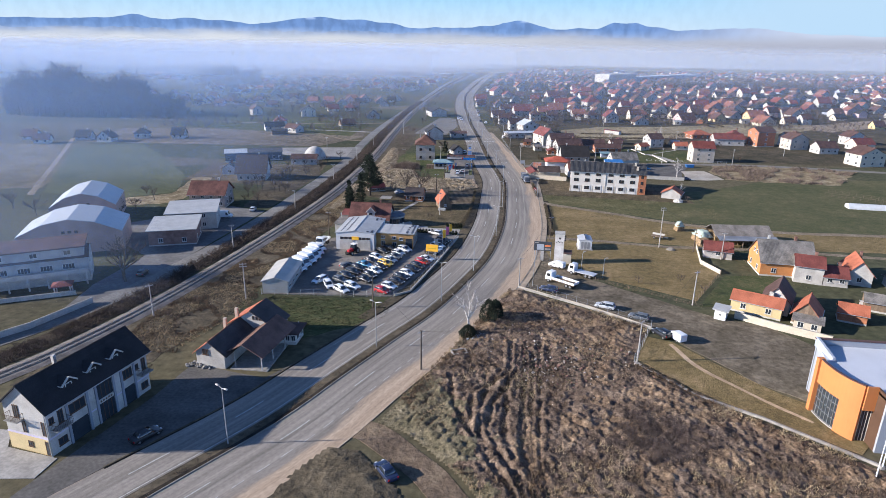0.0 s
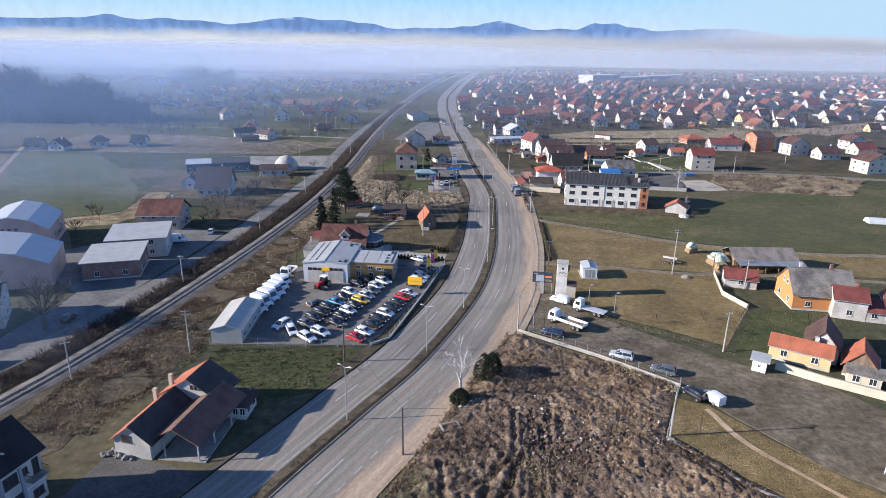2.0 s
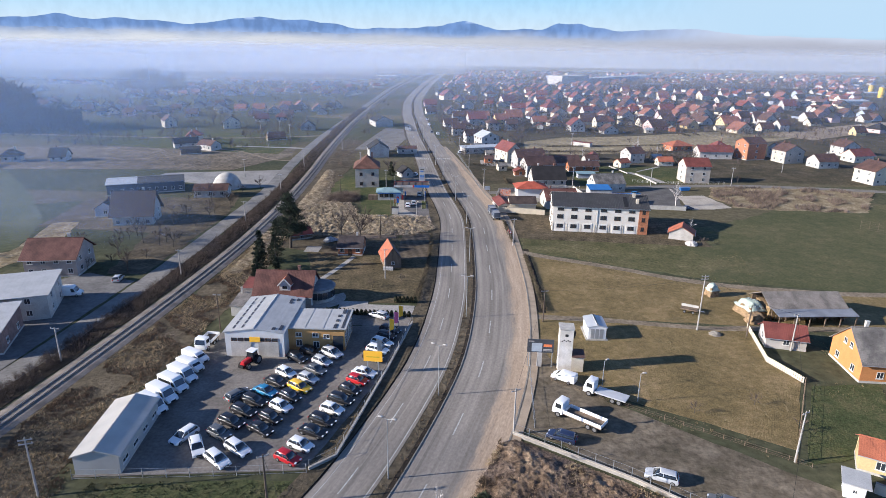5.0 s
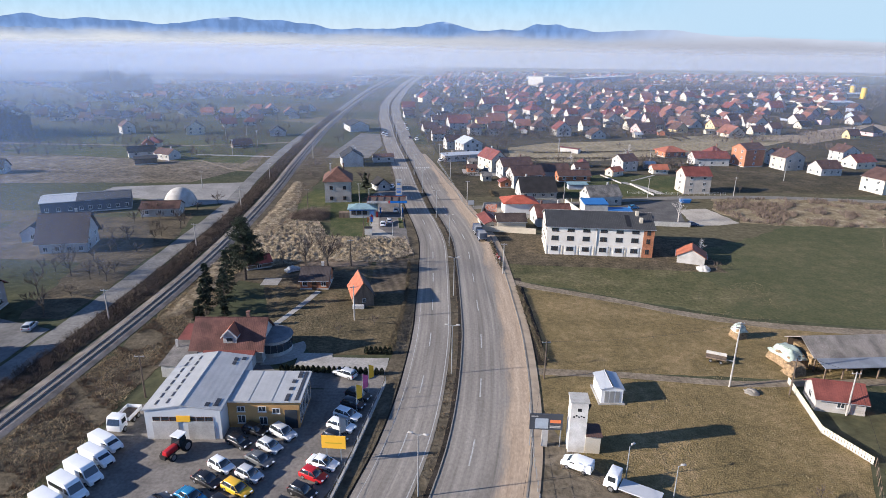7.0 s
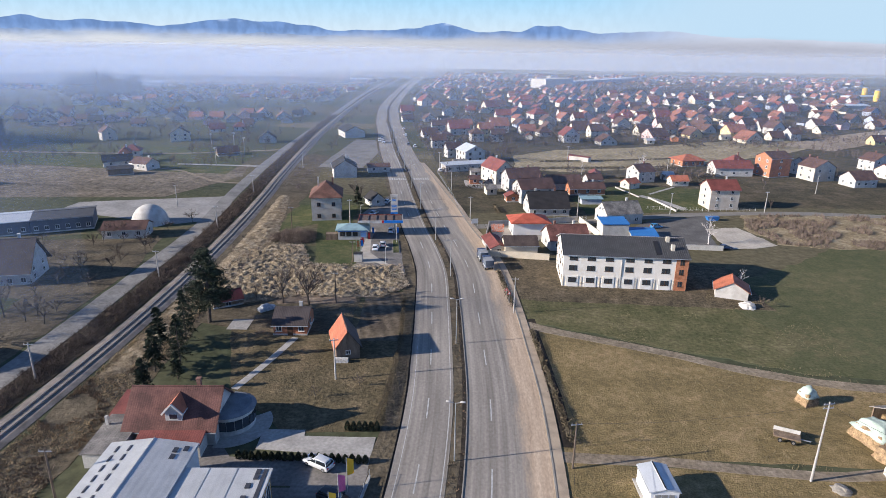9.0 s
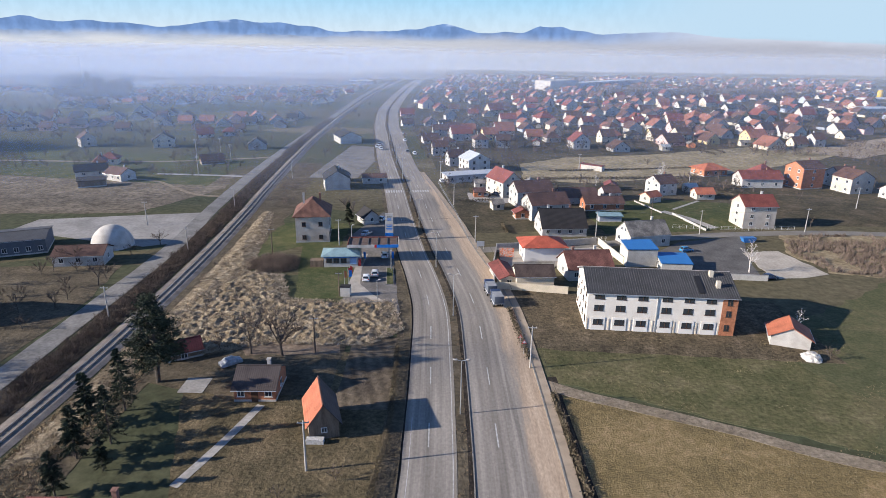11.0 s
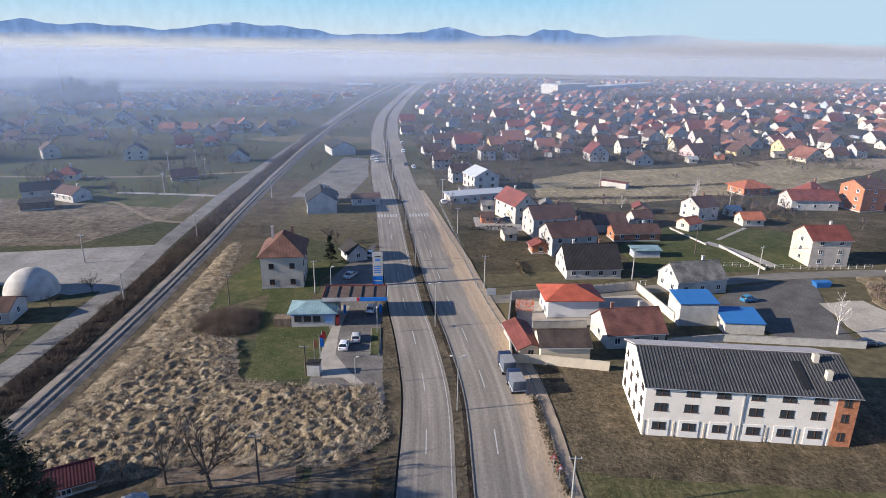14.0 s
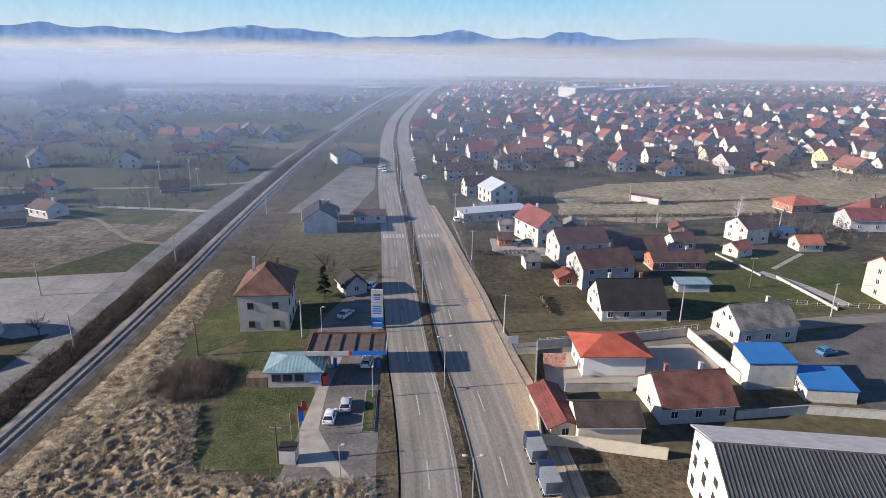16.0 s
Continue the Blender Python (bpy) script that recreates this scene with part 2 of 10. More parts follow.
def smooth_line(pts, step=4.0):
    """Points along a soft curve through pts (Catmull-Rom)."""
    P = [Vector((*p, 0)) for p in pts]
    P = [P[0] * 2 - P[1], *P, P[-1] * 2 - P[-2]]
    out = []
    for a, b, c, d in zip(P, P[1:], P[2:], P[3:]):
        k = max(2, int((c - b).length / step))
        for i in range(k):
            t = i / k
            out.append(0.5 * (2 * b + (c - a) * t + (2 * a - 5 * b + 4 * c - d) * t * t + (3 * b - a - 3 * c + d) * t ** 3))
    out.append(P[-2])
    return out


def side_steps(line):
    res = []
    for i, p in enumerate(line):
        d = (line[min(i + 1, len(line) - 1)] - line[max(i - 1, 0)]).normalized()
        res.append((p, Vector((d.y, -d.x, 0)), d))
    return res


def ribbon(name, line, a, b, z, material, depth=0.25, label="", wobble=0.0, category="", top=None):
    """A slab along a line, from a to b metres to its right; a and b may be functions of the run."""
    bm = bmesh.new()
    rows, run = [], 0.0
    st = side_steps(line)
    for i, (p, s, d) in enumerate(st):
        if i:
            run += (p - st[i - 1][0]).length
        aa, bb = (a(p.y) if callable(a) else a), (b(p.y) if callable(b) else b)
        if wobble:
            aa += wobble * noise.noise(Vector((run * 0.13, 3.1, 7)))
            bb += wobble * noise.noise(Vector((run * 0.13, 9.7, 2)))
        rows.append([bm.verts.new((*(p + s * u).xy, zz)) for u, zz in ((aa, z - depth), (aa, z), (bb, z), (bb, z - depth))])
    for r, q in zip(rows, rows[1:]):
        for i in range(3):
            bm.faces.new((r[i], r[i + 1], q[i + 1], q[i]))
    ob = new(name, mesh_of(name, bm, material))
    return tagged(ob, label, category, kind="structure")


def area(name, pts, z, material, label="", rough=0.5, depth=0.2, step=3.0, category=""):
    """A flat piece of ground with a slightly ragged edge."""
    bm = bmesh.new()
    ring = []
    for (x0, y0), (x1, y1) in zip(pts, pts[1:] + pts[:1]):
        L = math.hypot(x1 - x0, y1 - y0)
        k = max(1, int(L / step))
        for i in range(k):
            x, y = x0 + (x1 - x0) * i / k, y0 + (y1 - y0) * i / k
            w = noise.noise_vector(Vector((x * 0.35, y * 0.35, 1.7))) * rough
            ring.append((x + w.x, y + w.y))
    top = [bm.verts.new((x, y, z)) for x, y in ring]
    low = [bm.verts.new((x, y, z - depth)) for x, y in ring]
    bm.faces.new(top)
    n = len(top)
    for i in range(n):
        bm.faces.new((low[i], low[(i + 1) % n], top[(i + 1) % n], top[i]))
    bmesh.ops.triangulate(bm, faces=[f for f in bm.faces if len(f.verts) > 4])
    ob = new(name, mesh_of(name, bm, material))
    return tagged(ob, label, category, kind="structure")


# ---- ground and distance ----
bm = bmesh.new()
bmesh.ops.create_grid(bm, x_segments=120, y_segments=120, size=4800)
G0 = land("ground_land", [(0.056, 0.058, 0.036), (0.088, 0.082, 0.052), (0.138, 0.116, 0.076)], 30, 0.5, 0.5)
t = G0.node_tree
vo = t.nodes.new("ShaderNodeTexVoronoi")
vo.inputs["Scale"].default_value = 1.0
mp = t.nodes.new("ShaderNodeMapping")
mp.inputs["Rotation"].default_value, mp.inputs["Scale"].default_value = (0, 0, 0.25), (0.0045, 0.014, 1)
co = t.nodes.new("ShaderNodeTexCoord")
t.links.new(co.outputs["Object"], mp.inputs["Vector"])
t.links.new(mp.outputs[0], vo.inputs["Vector"])
fr = t.nodes.new("ShaderNodeValToRGB")
fr.color_ramp.interpolation = "CONSTANT"
cols = [(0.0, (0.048, 0.058, 0.028)), (0.25, (0.11, 0.092, 0.052)), (0.5, (0.075, 0.066, 0.04)), (0.7, (0.17, 0.14, 0.085)), (0.85, (0.062, 0.068, 0.034))]
fr.color_ramp.elements[0].color = (*cols[0][1], 1)
fr.color_ramp.elements[1].position, fr.color_ramp.elements[1].color = cols[1][0], (*cols[1][1], 1)
for p, c in cols[2:]:
    fr.color_ramp.elements.new(p).color = (*c, 1)
sp = t.nodes.new("ShaderNodeSeparateColor")
t.links.new(vo.outputs["Color"], sp.inputs[0])
t.links.new(sp.outputs[0], fr.inputs[0])
mx = t.nodes.new("ShaderNodeMix")
mx.data_type = "RGBA"
mx.inputs[0].default_value = 0.6
hs = [q for q in t.nodes if q.type == "HUE_SAT"][0]
rampout = hs.inputs["Color"].links[0].from_socket
t.links.new(rampout, mx.inputs[6])
t.links.new(fr.outputs[0], mx.inputs[7])
t.links.new(mx.outputs[2], hs.inputs["Color"])
ground = tagged(new("ground", mesh_of("ground", bm, G0)), "dull olive and brown winter valley floor with fields", "ground", kind="structure")


# Emissive backdrop: haze painted in by height and eastward, noise as faint shading.
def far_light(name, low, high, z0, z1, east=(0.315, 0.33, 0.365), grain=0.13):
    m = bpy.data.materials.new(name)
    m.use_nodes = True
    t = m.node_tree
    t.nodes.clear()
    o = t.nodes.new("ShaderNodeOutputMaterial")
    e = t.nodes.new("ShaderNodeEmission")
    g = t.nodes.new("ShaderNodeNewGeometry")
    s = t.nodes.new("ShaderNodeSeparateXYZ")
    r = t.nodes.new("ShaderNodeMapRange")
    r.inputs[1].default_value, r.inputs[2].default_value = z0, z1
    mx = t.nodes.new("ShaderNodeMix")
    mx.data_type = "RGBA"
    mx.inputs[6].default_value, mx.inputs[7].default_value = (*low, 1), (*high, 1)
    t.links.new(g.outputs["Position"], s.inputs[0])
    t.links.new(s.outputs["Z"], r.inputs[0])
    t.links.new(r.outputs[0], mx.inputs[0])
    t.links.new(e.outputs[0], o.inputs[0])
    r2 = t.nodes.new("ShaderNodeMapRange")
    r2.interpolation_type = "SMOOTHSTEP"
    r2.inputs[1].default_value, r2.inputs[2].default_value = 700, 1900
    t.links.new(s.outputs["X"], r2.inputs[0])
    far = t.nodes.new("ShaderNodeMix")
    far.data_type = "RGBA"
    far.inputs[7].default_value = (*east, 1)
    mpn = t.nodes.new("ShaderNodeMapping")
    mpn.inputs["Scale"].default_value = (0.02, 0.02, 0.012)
    fold_shade = t.nodes.new("ShaderNodeTexNoise")
    fold_shade.inputs["Scale"].default_value, fold_shade.inputs["Detail"].default_value = 1.0, 5
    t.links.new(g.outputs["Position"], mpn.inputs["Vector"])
    t.links.new(mpn.outputs[0], fold_shade.inputs["Vector"])
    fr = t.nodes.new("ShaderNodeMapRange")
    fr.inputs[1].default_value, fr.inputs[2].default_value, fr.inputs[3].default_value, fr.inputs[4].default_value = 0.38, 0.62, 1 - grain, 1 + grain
    t.links.new(fold_shade.outputs["Fac"], fr.inputs[0])
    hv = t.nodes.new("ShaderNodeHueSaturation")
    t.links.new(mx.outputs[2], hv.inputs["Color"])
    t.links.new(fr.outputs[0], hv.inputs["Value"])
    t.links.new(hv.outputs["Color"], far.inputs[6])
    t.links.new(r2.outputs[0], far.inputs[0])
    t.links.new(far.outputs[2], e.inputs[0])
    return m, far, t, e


def ridge_height(x, seed, base, amp):
    v = base
    if seed == 3:
        for px, ph, pw in ((-3000, 12, 300), (-2690, 16, 120), (-2480, 52, 130), (-2190, 42, 150), (-1930, 24, 140), (-1560, 32, 150), (-1330, 56, 170), (-1060, 50, 150), (-860, 26, 90), (-330, 16, 190), (0, 54, 170),
                           (420, 18, 110), (625, 48, 75), (755, 56, 80), (900, 22, 80), (1350, 20, 330)):
            v += ph * math.exp(-((x - px) / pw) ** 2)
    for k, f in enumerate((0.0021, 0.006, 0.014, 0.03, 0.07)):
        v += amp * (0.68 ** k) * noise.noise(Vector((x * f + seed * 13.7, seed, 0.4)))
    return v


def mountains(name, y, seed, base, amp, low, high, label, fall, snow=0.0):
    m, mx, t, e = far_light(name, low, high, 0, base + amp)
    if snow:
        nz = t.nodes.new("ShaderNodeTexNoise")
        nz.inputs["Scale"].default_value, nz.inputs["Detail"].default_value = 0.012, 5
        g = t.nodes.new("ShaderNodeNewGeometry")
        t.links.new(g.outputs["Position"], nz.inputs["Vector"])
        s = t.nodes.new("ShaderNodeSeparateXYZ")
        t.links.new(g.outputs["Position"], s.inputs[0])
        r = t.nodes.new("ShaderNodeMapRange")
        r.inputs[1].default_value, r.inputs[2].default_value = snow, snow + 45
        t.links.new(s.outputs["Z"], r.inputs[0])
        mu = t.nodes.new("ShaderNodeMath")
        mu.operation = "MULTIPLY"
        r2 = t.nodes.new("ShaderNodeMapRange")
        r2.inputs[1].default_value, r2.inputs[2].default_value = 0.5, 0.62
        t.links.new(nz.outputs["Fac"], r2.inputs[0])
        t.links.new(r.outputs[0], mu.inputs[0])
        t.links.new(r2.outputs[0], mu.inputs[1])
        m2 = t.nodes.new("ShaderNodeMix")
        m2.data_type = "RGBA"
        m2.inputs[7].default_value = (0.54, 0.61, 0.70, 1)
        t.links.new(mx.outputs[2], m2.inputs[6])
        t.links.new(mu.outputs[0], m2.inputs[0])
        t.links.new(m2.outputs[2], e.inputs[0])
    bm = bmesh.new()
    prev = None
    for i in range(360):
        x = -4600 + 9200 * i / 359
        a = x / 4450
        h = ridge_height(x, seed, base, amp) * fall(x)
        col = [bm.verts.new((math.sin(a) * (y + k * 20), math.cos(a) * (y + k * 20), z)) for k, z in ((0, -5), (1, h * 0.5), (2, h))]
        if prev:
            for k in range(2):
                bm.faces.new((prev[k], col[k], col[k + 1], prev[k + 1]))
        prev = col
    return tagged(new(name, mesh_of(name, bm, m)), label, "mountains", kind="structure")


# Both ranges emit; haze and fold shading are painted into their colours.
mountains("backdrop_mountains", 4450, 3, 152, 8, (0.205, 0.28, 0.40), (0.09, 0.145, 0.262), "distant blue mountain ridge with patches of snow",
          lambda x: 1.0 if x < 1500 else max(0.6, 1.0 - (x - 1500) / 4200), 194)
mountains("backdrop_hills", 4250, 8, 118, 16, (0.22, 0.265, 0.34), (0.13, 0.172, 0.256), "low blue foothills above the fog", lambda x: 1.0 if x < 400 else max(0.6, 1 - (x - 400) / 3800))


def mist(name, y, amount, z0, z1, z2, z3, col, label, glow=None, west=0.0, x_far=None):
    """A flat sheet with haze painted in: clear at the ground, densest between z1 and z2, gone above z3."""
    m = bpy.data.materials.new(name)
    m.use_nodes = True
    t = m.node_tree
    t.nodes.clear()
    o = t.nodes.new("ShaderNodeOutputMaterial")
    mixs = t.nodes.new("ShaderNodeMixShader")
    tr = t.nodes.new("ShaderNodeBsdfTransparent")
    # Emissive body: fog brightness painted in, duller towards the east.
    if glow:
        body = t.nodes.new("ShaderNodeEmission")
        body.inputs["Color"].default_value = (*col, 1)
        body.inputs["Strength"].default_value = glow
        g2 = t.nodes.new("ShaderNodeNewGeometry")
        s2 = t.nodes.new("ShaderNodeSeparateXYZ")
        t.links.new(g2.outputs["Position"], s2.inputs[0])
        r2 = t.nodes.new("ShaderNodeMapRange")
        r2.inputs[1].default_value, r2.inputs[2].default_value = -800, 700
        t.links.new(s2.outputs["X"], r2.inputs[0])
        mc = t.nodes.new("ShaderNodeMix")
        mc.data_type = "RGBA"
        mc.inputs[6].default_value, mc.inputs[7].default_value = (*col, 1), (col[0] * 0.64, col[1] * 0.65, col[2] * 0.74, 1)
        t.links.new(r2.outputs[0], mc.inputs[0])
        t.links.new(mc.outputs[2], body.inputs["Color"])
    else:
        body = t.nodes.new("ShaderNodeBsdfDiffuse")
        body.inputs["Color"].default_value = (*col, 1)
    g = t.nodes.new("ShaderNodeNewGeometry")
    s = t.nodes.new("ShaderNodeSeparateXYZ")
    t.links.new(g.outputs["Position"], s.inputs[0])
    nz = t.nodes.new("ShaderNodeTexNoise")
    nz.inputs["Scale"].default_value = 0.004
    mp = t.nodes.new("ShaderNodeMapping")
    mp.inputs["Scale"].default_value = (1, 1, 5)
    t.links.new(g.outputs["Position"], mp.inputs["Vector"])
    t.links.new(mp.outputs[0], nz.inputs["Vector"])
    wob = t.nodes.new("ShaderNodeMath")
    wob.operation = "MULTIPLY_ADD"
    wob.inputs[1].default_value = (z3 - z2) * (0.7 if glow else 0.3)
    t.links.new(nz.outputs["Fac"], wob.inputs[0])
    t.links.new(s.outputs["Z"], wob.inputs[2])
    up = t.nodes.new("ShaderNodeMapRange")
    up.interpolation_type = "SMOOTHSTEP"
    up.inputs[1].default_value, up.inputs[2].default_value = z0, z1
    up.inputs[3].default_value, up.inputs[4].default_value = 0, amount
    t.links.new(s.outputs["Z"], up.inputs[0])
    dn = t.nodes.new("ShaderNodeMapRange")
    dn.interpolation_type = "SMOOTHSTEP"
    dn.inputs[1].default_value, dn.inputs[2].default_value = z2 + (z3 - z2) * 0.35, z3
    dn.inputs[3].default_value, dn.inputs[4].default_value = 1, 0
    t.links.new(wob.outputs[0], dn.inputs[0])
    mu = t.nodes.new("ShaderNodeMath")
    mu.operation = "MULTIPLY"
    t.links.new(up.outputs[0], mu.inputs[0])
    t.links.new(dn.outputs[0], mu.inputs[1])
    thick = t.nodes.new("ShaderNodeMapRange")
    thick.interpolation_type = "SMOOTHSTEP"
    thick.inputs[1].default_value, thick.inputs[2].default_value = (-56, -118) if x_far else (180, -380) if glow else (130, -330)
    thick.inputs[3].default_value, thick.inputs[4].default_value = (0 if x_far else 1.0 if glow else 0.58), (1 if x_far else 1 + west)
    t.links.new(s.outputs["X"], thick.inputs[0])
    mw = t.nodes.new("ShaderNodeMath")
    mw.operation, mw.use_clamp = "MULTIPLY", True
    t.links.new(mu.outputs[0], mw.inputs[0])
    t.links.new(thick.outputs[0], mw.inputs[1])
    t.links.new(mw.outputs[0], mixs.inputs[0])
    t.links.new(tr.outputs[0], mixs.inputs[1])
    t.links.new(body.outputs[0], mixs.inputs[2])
    t.links.new(mixs.outputs[0], o.inputs[0])
    bm = bmesh.new()
    prev = None
    for i in range(33):
        x = -3600 + (3600 + (3600 if x_far is None else x_far)) * i / 32
        a, b = bm.verts.new((x, y, 0.3)), bm.verts.new((x, y, z3))
        if prev:
            bm.faces.new((prev[0], a, b, prev[1]))
        prev = (a, b)
    return tagged(new(name, mesh_of(name, bm, m, fix=False)), label, "mist", kind="structure")


# pale winter sky low over the ridge
sky_mat = far_light("low_sky", (0.35, 0.385, 0.395), (0.18, 0.325, 0.42), 120, 420, (0.265, 0.345, 0.395), 0.03)[0]
bm = bmesh.new()
prev = None
for i in range(61):
    a = -1.1 + 2.2 * i / 60
    col = [bm.verts.new((math.sin(a) * 4700, math.cos(a) * 4700, z)) for z in (-20, 700)]
    if prev:
        bm.faces.new((prev[0], col[0], col[1], prev[1]))
    prev = col
tagged(new("backdrop_sky", mesh_of("low_sky", bm, sky_mat, fix=False)), "pale blue winter sky above the mountains", "sky", kind="structure")

# Flat tinted sheets paint the valley haze over whatever lies behind them.
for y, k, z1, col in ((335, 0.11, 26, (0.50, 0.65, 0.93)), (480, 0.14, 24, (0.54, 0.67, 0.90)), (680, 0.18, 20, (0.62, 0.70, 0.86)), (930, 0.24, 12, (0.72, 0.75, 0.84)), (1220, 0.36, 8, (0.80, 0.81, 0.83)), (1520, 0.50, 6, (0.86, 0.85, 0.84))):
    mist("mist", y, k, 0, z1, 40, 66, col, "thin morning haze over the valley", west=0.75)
# Bluer sheets paint extra haze over the ground west of the railway.
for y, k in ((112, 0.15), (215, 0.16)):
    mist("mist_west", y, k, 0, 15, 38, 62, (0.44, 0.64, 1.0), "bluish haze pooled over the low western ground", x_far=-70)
# Glowing flat sheet that stands in for the distant fog bank.
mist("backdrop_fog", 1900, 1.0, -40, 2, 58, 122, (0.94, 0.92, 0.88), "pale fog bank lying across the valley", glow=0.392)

# ---- roads ----
MED = smooth_line([(-96, -30), (-64, 30), (-46.7, 61.1), (-36, 79.8), (-29.4, 95.4), (-23, 110.3), (-15.9, 126.9), (-8.6, 152), (-5, 171), (-2.9, 197), (-2.7, 220), (-2.9, 240),
                   (-3.6, 262), (-6.6, 284), (-10, 303), (-15.2, 339), (-22, 391), (-32.5, 465), (-41.5, 543), (-50.3, 624), (-59, 790), (-55, 1190), (-26, 1676), (40, 2250)], 4)
RAILS = smooth_line([(-128, 20), (-100, 64), (-88.1, 86), (-82.9, 101), (-78.2, 124), (-74.4, 157), (-71.3, 195), (-69.8, 229), (-70, 262), (-71.6, 302), (-74.6, 346), (-77.6, 380),
                     (-83.5, 463), (-88.5, 560), (-93, 750), (-92, 1042), (-70, 1500), (-20, 2200)], 4)
LANE = smooth_line([(-142, 30), (-112, 78), (-98, 100), (-90, 122), (-85.5, 150), (-83.2, 180), (-82.4, 218), (-82.6, 264), (-83.4, 302), (-88.6, 354), (-93, 421), (-95.6, 503), (-98.5, 669), (-103, 900), (-100, 1200)], 5)



def road_surface(name, lanes, sand_from, sand_to, side):
    """Worn asphalt whose tracks, patches and drifted sand follow the road: v metres across, u metres along."""
    m = bpy.data.materials.new(name)
    m.use_nodes = True
    MATS[name] = m
    t = m.node_tree
    n, l = t.nodes, t.links
    b = n["Principled BSDF"]
    b.inputs["Roughness"].default_value, b.inputs["Specular IOR Level"].default_value = 0.88, 0.25
    uv = n.new("ShaderNodeTexCoord")
    sep = n.new("ShaderNodeSeparateXYZ")
    l.new(uv.outputs["UV"], sep.inputs[0])

    def grain(sx, sy, detail, lo, hi, a, b, rough=0.6):
        mp = n.new("ShaderNodeMapping")
        mp.inputs["Scale"].default_value = (sx, sy, 1)
        l.new(uv.outputs["UV"], mp.inputs["Vector"])
        q = n.new("ShaderNodeTexNoise")
        q.inputs["Scale"].default_value, q.inputs["Detail"].default_value, q.inputs["Roughness"].default_value = 1.0, detail, rough
        l.new(mp.outputs[0], q.inputs["Vector"])
        r = n.new("ShaderNodeMapRange")
        for i, v in enumerate((lo, hi, a, b)):
            r.inputs[i + 1].default_value = v
        l.new(q.outputs["Fac"], r.inputs[0])
        return r.outputs[0]

    def op(kind, p, q):
        k = n.new("ShaderNodeMath")
        k.operation = kind
        for i, v in enumerate((p, q)):
            if isinstance(v, (int, float)):
                k.inputs[i].default_value = v
            else:
                l.new(v, k.inputs[i])
        return k.outputs[0]

    def mixed(f, p, q):
        k = n.new("ShaderNodeMix")
        k.data_type = "RGBA"
        l.new(f, k.inputs[0])
        for i, v in ((6, p), (7, q)):
            if isinstance(v, tuple):
                k.inputs[i].default_value = (*v, 1)
            else:
                l.new(v, k.inputs[i])
        return k.outputs[2]

    col = mixed(grain(0.035, 0.30, 5, 0.36, 0.64, 0, 1), (0.285, 0.255, 0.218), (0.205, 0.182, 0.155))
    # long dark seams and repairs
    col = mixed(op("MULTIPLY", grain(0.012, 0.55, 3, 0.60, 0.66, 0, 1), 0.55), col, (0.13, 0.118, 0.104))
    tone = op("MULTIPLY", grain(1.6, 2.2, 4, 0.3, 0.7, 0.84, 1.16), grain(0.02, 2.4, 3, 0.3, 0.7, 0.86, 1.12))
    for c in lanes:   # polished wheel tracks
        d = op("ABSOLUTE", op("SUBTRACT", sep.outputs["Y"], c), 0)
        r = n.new("ShaderNodeMapRange")
        r.interpolation_type = "SMOOTHSTEP"
        for i, v in enumerate((0.0, 0.75, 1.14, 0.97)):
            r.inputs[i + 1].default_value = v
        l.new(d, r.inputs[0])
        tone = op("MULTIPLY", tone, r.outputs[0])
    hs = n.new("ShaderNodeHueSaturation")
    l.new(col, hs.inputs["Color"])
    l.new(tone, hs.inputs["Value"])
    col = hs.outputs["Color"]
    # sand drifted in from the verge in streaks
    edge = op("ADD", op("MULTIPLY", sep.outputs["Y"], side), grain(0.06, 0.35, 5, 0.25, 0.75, -1.5, 1.5, 0.7))
    r = n.new("ShaderNodeMapRange")
    r.interpolation_type = "SMOOTHSTEP"
    for i, v in enumerate((sand_from, sand_to, 0, 1)):
        r.inputs[i + 1].default_value = v
    l.new(edge, r.inputs[0])
    sand = mixed(grain(0.05, 0.9, 6, 0.3, 0.7, 0, 1, 0.7), (0.30, 0.222, 0.152), (0.47, 0.365, 0.262))
    hs2 = n.new("ShaderNodeHueSaturation")
    l.new(sand, hs2.inputs["Color"])
    l.new(grain(1.2, 3.0, 5, 0.3, 0.7, 0.78, 1.22), hs2.inputs["Value"])
    l.new(mixed(r.outputs[0], col, hs2.outputs["Color"]), b.inputs["Base Color"])
    bp = n.new("ShaderNodeBump")
    bp.inputs["Strength"].default_value, bp.inputs["Distance"].default_value = 0.25, 0.05
    l.new(grain(3, 3, 4, 0, 1, 0, 1), bp.inputs["Height"])
    l.new(bp.outputs[0], b.inputs["Normal"])
    return m


def carriageway(name, line, a, b, z, material, label):
    """A road slab with metres along and across as its texture coordinates."""
    bm = bmesh.new()
    uv = bm.loops.layers.uv.new("road")
    rows, run = [], 0.0
    st = side_steps(line)
    for i, (p, s, d) in enumerate(st):
        if i:
            run += (p - st[i - 1][0]).length
        bb = b(p.y) if callable(b) else b
        rows.append([(bm.verts.new((*(p + s * u).xy, zz)), (run, u)) for u, zz in ((a, z - 0.25), (a, z), (bb, z), (bb, z - 0.25))])
    for r, q in zip(rows, rows[1:]):
        for i in range(3):
            pts = (r[i], r[i + 1], q[i + 1], q[i])
            fc = bm.faces.new([v for v, _ in pts])
            for lp, (_, c) in zip(fc.loops, pts):
                lp[uv].uv = c
    return tagged(new(name, mesh_of(name, bm, material)), label, "road", kind="structure")


